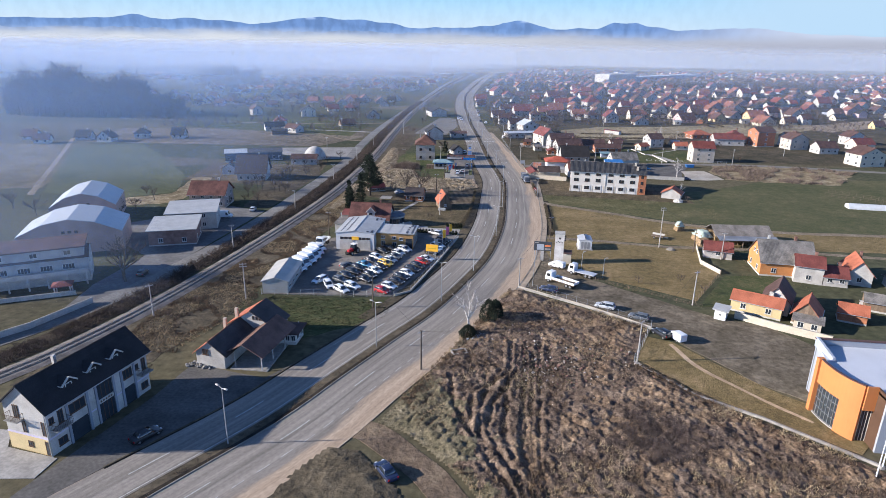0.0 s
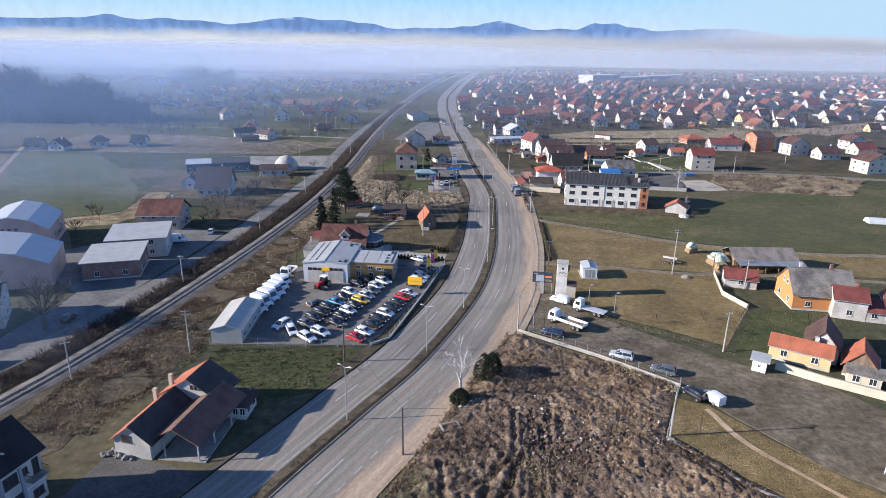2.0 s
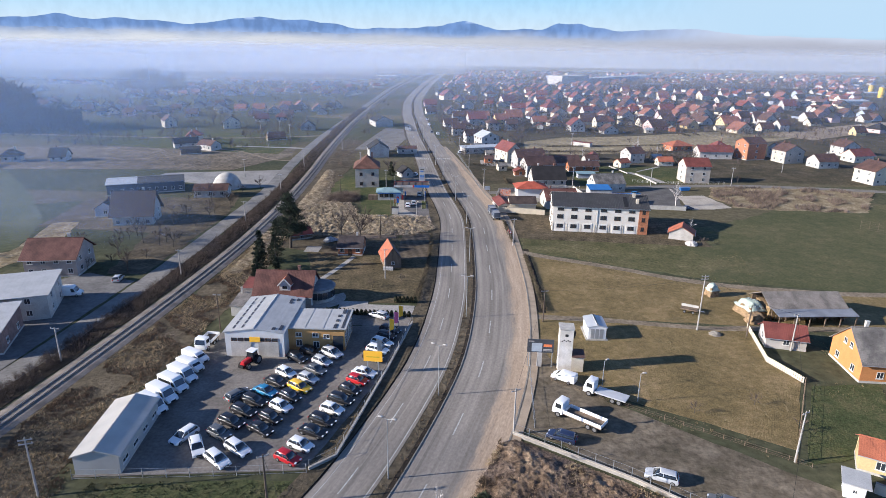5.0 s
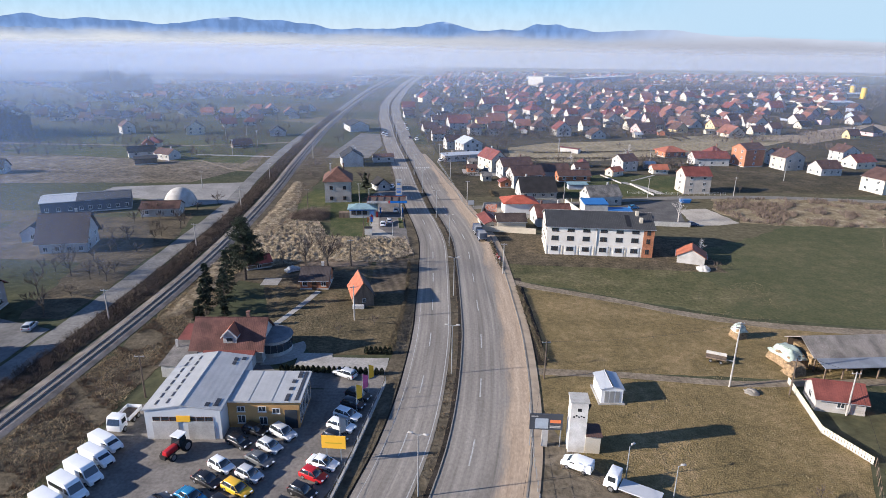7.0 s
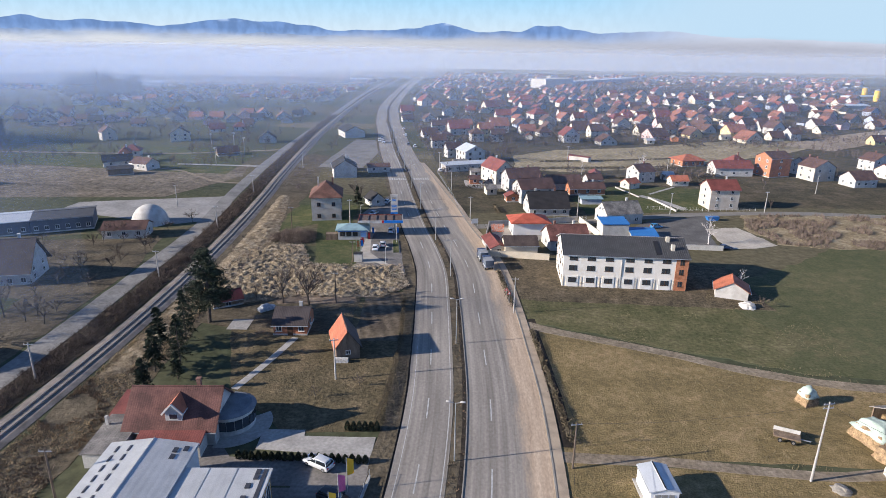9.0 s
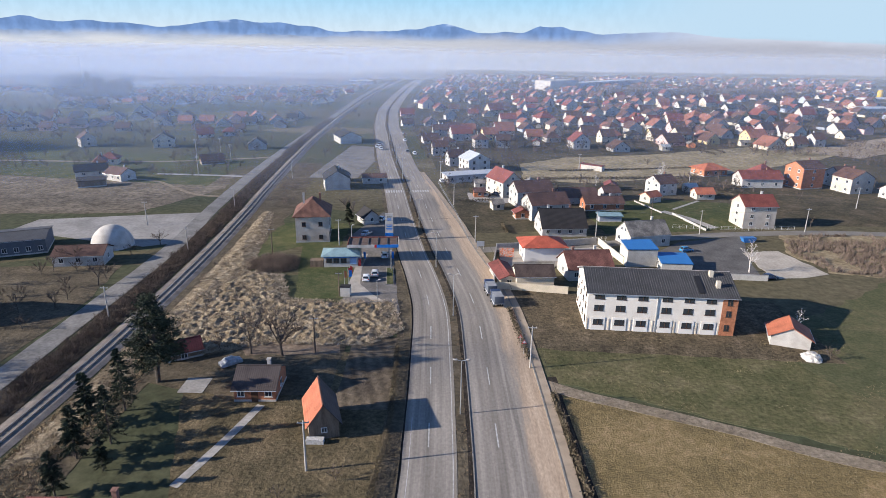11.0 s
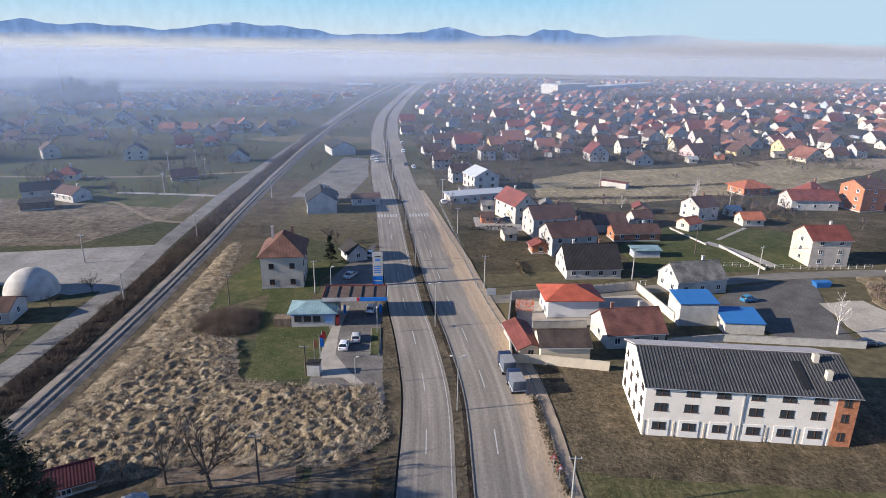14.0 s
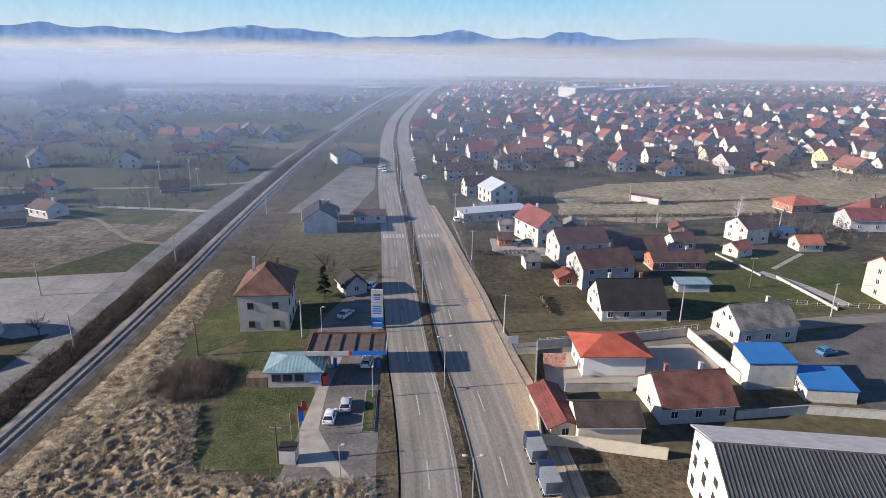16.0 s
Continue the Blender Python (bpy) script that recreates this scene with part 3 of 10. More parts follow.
carriageway("road_northbound", MED, 1.2, lambda y: max(9.3, min(13.5, 13.5 - (y - 330) / 22)), 0.10, road_surface("northbound_asphalt", (2.5, 4.1, 6.2, 7.8), 8.6, 10.8, 1.0), "worn grey asphalt carriageway with sand drifted over its edge")
carriageway("road_southbound", MED, -9.2, -1.2, 0.10, road_surface("southbound_asphalt", (-2.7, -4.3, -6.4, -8.0), 8.9, 10.2, -1.0), "worn pale asphalt carriageway with tyre tracks")
ribbon("median_verge", MED, -1.2, 1.2, 0.17, SCRUB, label="dark earthy median strip between the carriageways", wobble=0.25, category="verge")
# Near-black ribbon paints the shade in the sunken gutter beside the kerb.
ribbon("median_gutter", MED, 0.45, 1.1, 0.19, land("gutter_black", [(0.02, 0.017, 0.014), (0.035, 0.029, 0.023), (0.055, 0.045, 0.035)], 3, 1.5), label="dark wet gutter along the median kerb", wobble=0.15, category="verge")
ribbon("kerb_median_right", MED, 1.1, 1.28, 0.2, KERB, label="low concrete kerb along the median", category="kerb")
ribbon("kerb_median_left", MED, -1.28, -1.1, 0.2, KERB, label="low concrete kerb along the median", category="kerb")
ribbon("verge_left", [p for p in MED if p.y > 112], lambda y: -12.0 if 110 < y < 290 else -10.5, -9.1, 0.085, SCRUB, label="dark littered verge with a shallow ditch", wobble=0.8, category="verge")
ribbon("rail_bank", RAILS, -9.6, -3.3, 0.07, land("brush_floor", [(0.035, 0.028, 0.02), (0.055, 0.043, 0.031), (0.085, 0.066, 0.047)], 4, 1.2, 1.0), label="dark leaf-littered ground under the brush", wobble=1.0, category="bank")
ribbon("lane", LANE, -2.6, 2.6, 0.09, mat("lane_asphalt", (0.20, 0.19, 0.175), 0.9, var=0.2, scale=5, fine=1.5), label="narrow grey access lane beside the railway", wobble=0.3, category="road")
# ---- markings and railway ----


def dashes(line, off, width, on, gap, y0, y1, name):
    bm = bmesh.new()
    st = side_steps(line)
    run, pen = 0.0, None
    acc = [0.0]
    for (p, s, d), (q, s2, d2) in zip(st, st[1:]):
        acc.append(acc[-1] + (q - p).length)
    def at(r):
        i = min(int(np.searchsorted(acc, r)), len(acc) - 1)
        i = max(i, 1)
        f = (r - acc[i - 1]) / (acc[i] - acc[i - 1])
        p = st[i - 1][0].lerp(st[i][0], f)
        return p, st[i][1]
    r = 0.0
    while r + on < acc[-1]:
        p, s = at(r)
        if y0 < p.y < y1:
            k = max(1, int(on / 3))
            pts = [at(r + on * i / k) for i in range(k + 1)]
            vs = [(bm.verts.new((*(p + s * (off - width / 2)).xy, 0.111)), bm.verts.new((*(p + s * (off + width / 2)).xy, 0.111))) for p, s in pts]
            for a, b in zip(vs, vs[1:]):
                bm.faces.new((a[0], a[1], b[1], b[0]))
        r += on + gap
    return tagged(new(name, mesh_of(name, bm, PAINT)), "faded white painted road marking", "marking", kind="structure")


dashes(MED, 5.05, 0.2, 6.0, 11.5, 30, 900, "trim_lane_dashes")
dashes(MED, -5.2, 0.2, 6.0, 11.5, 30, 900, "trim_lane_dashes")
dashes(MED, -1.65, 0.16, 30.0, 0.0, 30, 700, "trim_edge_line")
dashes(MED, -7.9, 0.1, 30.0, 0.0, 95, 205, "trim_edge_line")
dashes(MED, 8.3, 0.12, 2.0, 2.0, 40, 130, "trim_edge_line")
bm = bmesh.new()
for off in [u * 1.0 for u in (-8.6, -7.6, -6.6, -5.6, -4.6, -3.6, -2.6, 2.2, 3.2, 4.2, 5.2, 6.2, 7.2, 8.2)]:
    quad_box(bm, off - 0.27, off + 0.27, -2, 2, 0.1, 0.112)
m = pose(-20.2, 379, 0, 0, 0, 7.5)
bmesh.ops.transform(bm, matrix=m, verts=bm.verts)
tagged(new("trim_zebra_crossing", mesh_of("zebra", bm, PAINT)), "white zebra crossing bars over both carriageways", "crossing", kind="structure")

bm = bmesh.new()
rows = []
for p, s, d in side_steps(RAILS):
    rows.append([bm.verts.new((*(p + s * u).xy, z)) for u, z in ((-2.8, 0.06), (-1.7, 0.30), (1.7, 0.30), (2.8, 0.06))])
for a, b in zip(rows, rows[1:]):
    for i in range(3):
        bm.faces.new((a[i], a[i + 1], b[i + 1], b[i]))
tagged(new("railway_ballast", mesh_of("ballast", bm, BALLAST)), "grey stone ballast bed of a single railway track", "railway", kind="structure")
for off in (-0.75, 0.75):
    ribbon("rail", RAILS, off - 0.06, off + 0.06, 0.54, RAIL, 0.2, "worn steel rail with a bright running face", category="rail")
SLP = bmesh.new()
quad_box(SLP, -1.25, 1.25, -0.13, 0.13, 0.26, 0.35)
SLP = mesh_of("sleeper", SLP, SLEEPER)
rail_bed = bpy.data.objects["railway_ballast"]
acc, nxt, made = 0.0, 0.0, 0
st = side_steps(RAILS)
sleeper_spots = []
for (p, s, d), (q, _, _) in zip(st, st[1:]):
    L = (q - p).length
    while nxt < acc + L:
        c = p.lerp(q, (nxt - acc) / L)
        if 80 < c.y < 460:
            sleeper_spots.append((c, math.atan2(s.y, s.x)))
        nxt += 1.2
    acc += L

# ---- buildings ----
WIN_MESH = {}


def ring_frame(bm, w, h, t, y0, y1, pane=None):
    """A window frame as one closed ring, with a pane set into it if asked."""
    o = [(-w / 2, 0), (w / 2, 0), (w / 2, h), (-w / 2, h)]
    i = [(-w / 2 + t, t), (w / 2 - t, t), (w / 2 - t, h - t), (-w / 2 + t, h - t)]
    V = [[bm.verts.new((x, y, z)) for x, z in pts] for pts, y in ((o, y0), (i, y0), (i, y1), (o, y1))]
    for a, b in zip(V, V[1:] + V[:1]):
        for k in range(4):
            bm.faces.new((a[k], a[(k + 1) % 4], b[(k + 1) % 4], b[k]))
    if pane is not None:
        bm.faces.new(V[2]).material_index = pane


def window(parent, m, w=1.2, h=1.3, frame_mat=None, sill=True, bars=1, fine=True):
    """A framed window with its pane set back, put on a wall by the pose m (its face looks along -y)."""
    fm = frame_mat or FRAME
    key = (w, h, fm.name, bars, fine)
    if key not in WIN_MESH:
        t = 0.09
        bm = bmesh.new()
        ring_frame(bm, w, h, t, -0.06, -0.008, None if fine else 1)
        bp = bmesh.new()
        quad_box(bp, -w / 2 + t, w / 2 - t, -0.03, -0.012, t, h - t)
        bb = bmesh.new()
        quad_box(bb, -0.035, 0.035, -0.055, -0.03, t, h - t)
        bs = bmesh.new()
        quad_box(bs, -w / 2 - 0.08, w / 2 + 0.08, -0.16, 0.0, -0.07, -0.002)
        WIN_MESH[key] = (mesh_of("window_frame", bm, fm, GLASS), mesh_of("pane", bp, GLASS), mesh_of("glazing_bar", bb, fm), mesh_of("window_sill", bs, fm))
    fr, pane, bar, sl = WIN_MESH[key]
    ob = new("window", fr)
    ob.parent = parent
    ob.matrix_local = m
    if fine:
        new("pane", pane).parent = ob
        for i in range(bars):
            q = new("glazing_bar", bar)
            q.parent = ob
            q.location.x = -w / 2 + w * (i + 1) / (bars + 1)
        if sill:
            new("window_sill", sl).parent = ob
    return ob


def gable_roof(bm, w, d, h, rise, over, ridge, thick=0.16, mi=0):
    """Two sloping slabs over a w by d box of height h; ridge runs along x or y."""
    span = d if ridge == "x" else w
    length = w if ridge == "x" else d
    half = span / 2
    slope = rise / half
    e = half + over
    for sgn in (-1, 1):
        outline = [(sgn * e, h - over * slope), (0, h + rise), (0, h + rise + thick), (sgn * e, h - over * slope + thick)]
        prism(bm, outline, -length / 2 - over * 0.7, length / 2 + over * 0.7, mi, "x" if ridge == "x" else "y")


def hip_roof(bm, w, d, h, rise, over, thick=0.16, mi=0):
    a, b = w / 2 + over, d / 2 + over
    r = max(0.0, a - b) if a > b else 0.0
    s = max(0.0, b - a)
    z = h - 0.05
    lo = [bm.verts.new(v) for v in ((-a, -b, z), (a, -b, z), (a, b, z), (-a, b, z))]
    mid = [bm.verts.new((v.co.x, v.co.y, z + thick)) for v in lo]
    if r > s:
        t = [bm.verts.new((-r, 0, h + rise)), bm.verts.new((r, 0, h + rise))]
        faces = ((mid[0], mid[1], t[1], t[0]), (mid[1], mid[2], t[1]), (mid[2], mid[3], t[0], t[1]), (mid[3], mid[0], t[0]))
    else:
        t = [bm.verts.new((0, -s, h + rise)), bm.verts.new((0, s + 0.01, h + rise))]
        faces = ((mid[0], mid[1], t[0]), (mid[1], mid[2], t[1], t[0]), (mid[2], mid[3], t[1]), (mid[3], mid[0], t[0], t[1]))
    for f in faces:
        bm.faces.new(f).material_index = mi
    bm.faces.new(lo[::-1]).material_index = mi
    for i in range(4):
        bm.faces.new((lo[i], lo[(i + 1) % 4], mid[(i + 1) % 4], mid[i])).material_index = mi


def wall_body(bm, w, d, h, rise=0.0, ridge=None):
    if not ridge:
        quad_box(bm, -w / 2, w / 2, -d / 2, d / 2, -0.4, h)
    elif ridge == "x":
        prism(bm, [(-d / 2, -0.4), (d / 2, -0.4), (d / 2, h), (0, h + rise - 0.01), (-d / 2, h)], -w / 2, w / 2, 0, "x")
    else:
        prism(bm, [(-w / 2, -0.4), (w / 2, -0.4), (w / 2, h), (0, h + rise - 0.01), (-w / 2, h)], -d / 2, d / 2, 0, "y")


ROOF_WORD = {"red_tile": "red tiled", "brown_tile": "brown tiled", "orange_tile": "orange tiled", "dark_tile": "black", "grey_tile": "grey tiled", "pale_sheet": "pale metal",
             "grey_sheet": "grey metal", "blue_sheet": "blue metal", "teal_sheet": "faded teal metal", "dark_sheet": "dark corrugated"}


def house(x, y, w, d, rot, h, rise, roof="gable", ridge="x", wall=None, tile=None, floors=1, nx=2, ny=2, over=0.5, chimney=1, door=False, back=True, label="", name="house",
          frame_mat=None, win=(1.2, 1.3), gable_win=0, fine=True, group="", plinth=True):
    wall, tile = wall or WHITE, tile or TILE_R
    wallname = wall.name.replace("_render", "").replace("_", " ")
    size = "small one-storey" if floors == 1 else "two-storey" if floors == 2 else "tall"
    lab = label or f"{size} {wallname} house with a {ROOF_WORD.get(tile.name, 'tiled')} {roof} roof"
    ob = thing(name, lab, "house" if name == "house" else name.split("_")[-1], pose(x, y, 0, 0, 0, rot), group)
    bm = bmesh.new()
    wall_body(bm, w, d, h, rise, ridge if roof == "gable" else None)
    part("wall", bm, wall, ob)
    bm = bmesh.new()
    if roof == "gable":
        gable_roof(bm, w, d, h, rise, over, ridge)
    elif roof == "hip":
        hip_roof(bm, w, d, h, rise, over)
    elif roof == "mono":
        prism(bm, [(-d / 2 - over, h), (d / 2 + over, h + rise), (d / 2 + over, h + rise + 0.16), (-d / 2 - over, h + 0.16)], -w / 2 - over, w / 2 + over, 0, "x")
    elif roof == "flat":
        quad_box(bm, -w / 2 - over, w / 2 + over, -d / 2 - over, d / 2 + over, h, h + 0.25)
    rf = part("roof", bm, tile, ob)
    if roof == "mono":
        bm = bmesh.new()
        prism(bm, [(-d / 2, h - 0.3), (d / 2, h - 0.3), (d / 2, h + rise * 0.92), (-d / 2, h)], -w / 2, w / 2, 0, "x")
        part("upper_wall", bm, wall, ob)
    if roof == "gable" and fine:
        bm = bmesh.new()
        L = (w if ridge == "x" else d) / 2 + over * 0.7
        if ridge == "x":
            tube(bm, (-L, 0, h + rise + 0.14), (L, 0, h + rise + 0.14), 0.13, sides=6)
        else:
            tube(bm, (0, -L, h + rise + 0.14), (0, L, h + rise + 0.14), 0.13, sides=6)
        part("ridge_cap", bm, tile, rf)
        span = (d if ridge == "x" else w) / 2
        for s in (-1, 1):
            bm = bmesh.new()
            e, ze = s * (span + over + 0.06), h - over * rise / span + 0.02
            a, b = ((-L, e, ze), (L, e, ze)) if ridge == "x" else ((e, -L, ze), (e, L, ze))
            tube(bm, a, b, 0.07, sides=5)
            part("gutter", bm, STEEL, rf)
    for i in range(chimney):
        bm = bmesh.new()
        s = 0.28
        cx, cy = (w * (0.22 - 0.5 * i), d * 0.1) if ridge == "x" else (w * 0.12, d * (0.2 - 0.45 * i))
        top = h + rise + 0.9
        quad_box(bm, cx - s, cx + s, cy - s, cy + s, h, top)
        quad_box(bm, cx - s - 0.08, cx + s + 0.08, cy - s - 0.08, cy + s + 0.08, top, top + 0.12)
        part("chimney", bm, mat("chimney_brick", (0.23, 0.12, 0.09), 0.9, var=0.2, scale=0.5) if (int(x) + i) % 2 else GREY, ob)
    if plinth and fine:
        bm = bmesh.new()
        quad_box(bm, -w / 2 - 0.06, w / 2 + 0.06, -d / 2 - 0.06, d / 2 + 0.06, -0.4, 0.4)
        part("plinth", bm, GREY, ob)
    step = h / floors
    W, H = win
    for f in range(floors):
        z = f * step + min(1.0, step - H - 0.25)
        for i in range(nx):
            u = -w / 2 + w * (i + 0.5) / nx
            if door and f == 0 and i == nx // 2:
                bm = bmesh.new()
                quad_box(bm, u - 0.55, u + 0.55, -d / 2 - 0.07, -d / 2 + 0.02, 0.0, 2.15)
                quad_box(bm, u + 0.36, u + 0.44, -d / 2 - 0.13, -d / 2 - 0.06, 1.0, 1.12)
                part("door", bm, FRAME_B, ob, "dark wooden door")
                continue
            window(ob, pose(u, -d / 2 - 0.01, z), W, H, frame_mat, fine=fine)
        for i in range(ny):
            v = -d / 2 + d * (i + 0.5) / ny
            window(ob, pose(-w / 2 - 0.01, v, z, 0, 0, -90), W, H, frame_mat, fine=fine)
            if back:
                window(ob, pose(w / 2 + 0.01, v, z, 0, 0, 90), W, H, frame_mat, fine=fine)
    for i in range(gable_win):
        off = (i - (gable_win - 1) / 2) * 2.0
        if ridge == "y":
            window(ob, pose(off, -d / 2 - 0.01, h + rise * 0.18), 1.0, 1.1, frame_mat, fine=fine)
        else:
            window(ob, pose(-w / 2 - 0.01, off, h + rise * 0.18, 0, 0, -90), 1.0, 1.1, frame_mat, fine=fine)
    return ob


def front(x0, y0, x1, y1, d, h, rise, **k):
    """A house by the two base corners of the side that looks south, and its depth behind them."""
    w, a = math.hypot(x1 - x0, y1 - y0), math.atan2(y1 - y0, x1 - x0)
    return house((x0 + x1) / 2 - math.sin(a) * d / 2, (y0 + y1) / 2 + math.cos(a) * d / 2, w, d, math.degrees(a), h, rise, **k)


def balcony(parent, m, w=2.6, d=1.1, rail_mat=None):
    bm = bmesh.new()
    quad_box(bm, -w / 2, w / 2, -d, 0, -0.16, 0)
    ob = part("balcony", bm, CONCRETE, parent)
    ob.matrix_local = m
    bm = bmesh.new()
    for a, b in (((-w / 2, 0), (-w / 2, -d)), ((-w / 2, -d), (w / 2, -d)), ((w / 2, -d), (w / 2, 0))):
        tube(bm, (*a, 0.95), (*b, 0.95), 0.035, sides=4)
        k = max(2, int(math.hypot(b[0] - a[0], b[1] - a[1]) / 0.25))
        for i in range(k + 1):
            p = (a[0] + (b[0] - a[0]) * i / k, a[1] + (b[1] - a[1]) * i / k)
            tube(bm, (*p, 0), (*p, 0.95), 0.018, sides=3)
    part("railing", bm, rail_mat or FRAME_B, ob, "dark railing")
    return ob


# right side, beyond the fields
front(16.4, 293.8, 27.4, 294.4, 8.5, 4.3, 2.0, roof="hip", wall=mat("fresh_white", (0.68, 0.67, 0.65), 0.85, var=0.05, scale=3), tile=ribbed("scarlet_tile", (0.40, 0.095, 0.055), 0.34, 0, 0.75, 0.18), floors=2, nx=0, ny=2, chimney=0, over=0.9)
front(8.2, 275.2, 12.6, 275.9, 11.5, 2.1, 0.9, ridge="y", wall=CREAM, tile=TILE_R, nx=1, ny=2, chimney=0)
front(12.0, 274.2, 21.2, 274.6, 6.5, 3.3, 1.7, wall=CREAM, tile=ribbed("umber_tile", (0.075, 0.055, 0.048), 0.34, 0, 0.85, 0.3), nx=0, ny=1, chimney=0, label="cream garage building with a dark brown gable roof")
front(25.8, 279.8, 37.4, 281.4, 9.2, 3.2, 3.2, wall=WHITE, tile=ribbed("brick_red_tile", (0.175, 0.078, 0.062), 0.34, 0, 0.8, 0.3), nx=3, ny=1, chimney=2, label="low white house under a large weathered red-brown roof")
front(43.6, 291.0, 51.8, 291.5, 6.0, 4.9, 0.8, over=0.15, roof="mono", wall=GREY, tile=SHEET_B, nx=0, ny=1, chimney=0, label="grey block workshop with a bright blue metal roof", name="workshop")
front(51.8, 287.6, 59.8, 287.2, 6.5, 2.3, 0.9, over=0.15, roof="mono", wall=GREY, tile=SHEET_B, nx=0, ny=1, chimney=0, label="low lean-to with a bright blue metal roof", name="workshop")
front(49.2, 307.5, 62.0, 310.5, 8.5, 3.6, 3.3, over=0.25, wall=WHITE, tile=TILE_G, nx=3, ny=2, gable_win=2, chimney=1, label="white house with a mottled grey tiled gable roof")
front(25.0, 317.8, 39.0, 319.0, 11, 3.0, 4.6, wall=WHITE, tile=TILE_K, nx=4, ny=2, gable_win=2, chimney=2, label="white house with a steep black roof")
front(24.2, 336.0, 37.4, 339.6, 9.5, 5.6, 3.0, wall=WHITE, tile=TILE_B, floors=2, nx=3, ny=2, gable_win=1)
front(21.4, 354.2, 35.0, 357.6, 9.5, 6.0, 3.0, wall=WHITE, tile=TILE_B, floors=2, nx=3, ny=2, gable_win=1)
front(17.5, 369.6, 25.2, 373.0, 14, 6.2, 3.6, ridge="y", wall=CREAM, tile=TILE_R, floors=2, nx=2, ny=3, gable_win=1)
front(6.1, 421.0, 16.4, 425.0, 12, 5.6, 2.8, ridge="y", wall=WHITE, tile=SHEET_W, floors=2, nx=2, ny=3, gable_win=1, frame_mat=FRAME_B)
front(-4.0, 395.4, 18.4, 404.2, 6.5, 3.2, 0.4, roof="mono", wall=WHITE, tile=SHEET_W, nx=6, ny=0, chimney=0, label="long low white shop building with a flat pale roof", name="shop_building")
front(19.0, 338.0, 24.0, 338.6, 4.5, 2.3, 1.2, ridge="y", wall=BRICK, tile=TILE_R, nx=1, ny=1, chimney=0, label="small brick garden hut with a red roof", name="garden_hut")
front(38.4, 360.6, 52.6, 362.0, 8.5, 2.8, 2.6, wall=GREY, tile=TILE_B, nx=0, ny=1, chimney=0, label="long grey barn with a dark brown roof", name="barn")
front(45.7, 351.0, 60.0, 352.4, 6.5, 2.8, 1.8, wall=BRICK, tile=TILE_B, nx=3, ny=1, chimney=1, label="long low brick outbuilding with a brown roof", name="outbuilding")
front(47.2, 336.0, 54.8, 336.4, 3.2, 2.1, 0.4, roof="mono", wall=BLUEW, tile=SHEET_T, nx=0, ny=0, chimney=0, label="small teal garden shed", name="shed")
front(57.0, 368.2, 63.4, 369.6, 6, 2.9, 2.0, wall=WHITE, tile=TILE_B, nx=2, ny=1)
front(73.0, 363.4, 78.4, 366.6, 5, 2.5, 1.5, wall=CREAM, tile=TILE_O, nx=1, ny=1, chimney=0, label="small cream hut with an orange roof", name="garden_hut")
front(81.0, 376.4, 89.0, 379.4, 9, 5.0, 2.6, wall=WHITE, tile=TILE_B, floors=2, nx=2, ny=2, gable_win=1)
front(94.0, 371.0, 101.3, 371.6, 5.5, 2.4, 1.8, wall=CREAM, tile=TILE_O, nx=2, ny=1, chimney=0, label="small cream garden house with an orange roof", name="garden_hut")
front(93.1, 330.4, 104.0, 331.0, 9.0, 7.6, 2.8, wall=BEIGE, tile=TILE_R, floors=3, nx=2, ny=1, label="tall beige unfinished house with a bright red gable roof", plinth=False)
front(147.0, 392.4, 158.0, 395.6, 10, 9.0, 2.4, wall=BRICK, tile=TILE_B, floors=3, nx=1, ny=2, label="tall bare orange brick house with a brown gable roof")
front(122.7, 394.6, 140.5, 395.0, 9, 4.0, 2.8, wall=WHITE, tile=TILE_R, nx=3, ny=2, floors=1)
front(163.0, 384.4, 174, 387, 10, 6.4, 3.0, ridge="y", wall=BEIGE, tile=TILE_B, floors=2, nx=2, ny=2)

def open_lawn(x, y):
    return 44 < x < 112 and 318 < y < 373


# far town, by quarters
random.seed(5)


TAN = [(207, 500), (227, 476), (282, 514), (352, 560), (350, 596), (276, 549)]
area("field_tan", TAN, 0.04, land("tan_fallow", [(0.21, 0.165, 0.12), (0.28, 0.225, 0.16), (0.36, 0.295, 0.215)], 9, 0.5, 0.6), "pale tan fallow field among the houses", 1.5, category="field")


def far_house(x, y, w, code, k, plain=False):
    roof, wall = MIX[code[0]], MIX[code[1]]
    plain = plain or y > 560
    w = min(13.0, max(8.0, w * 0.76))
    d = w * random.uniform(0.75, 1.0)
    floors = random.choice((1, 1, 2)) if x > -60 else 1
    h = floors * 2.45 + random.uniform(0, 0.4)
    kind = "hip" if random.random() < 0.2 else "gable"
    rot = random.choice((8, 12, 15, 18, 22, 100)) + random.uniform(-4, 4)
    house(x, y + d / 2, w, d, rot, h, w * random.uniform(0.3, 0.42), roof=kind, over=0.8, ridge=random.choice("xxy"), wall=wall, tile=roof, floors=floors, nx=0 if y > 800 else 1 if plain else 2, ny=0 if y > 800 else 1 if plain else 2, chimney=1 if y < 800 else 0, fine=False, back=False,
          gable_win=1 if kind == "gable" and not plain else 0)


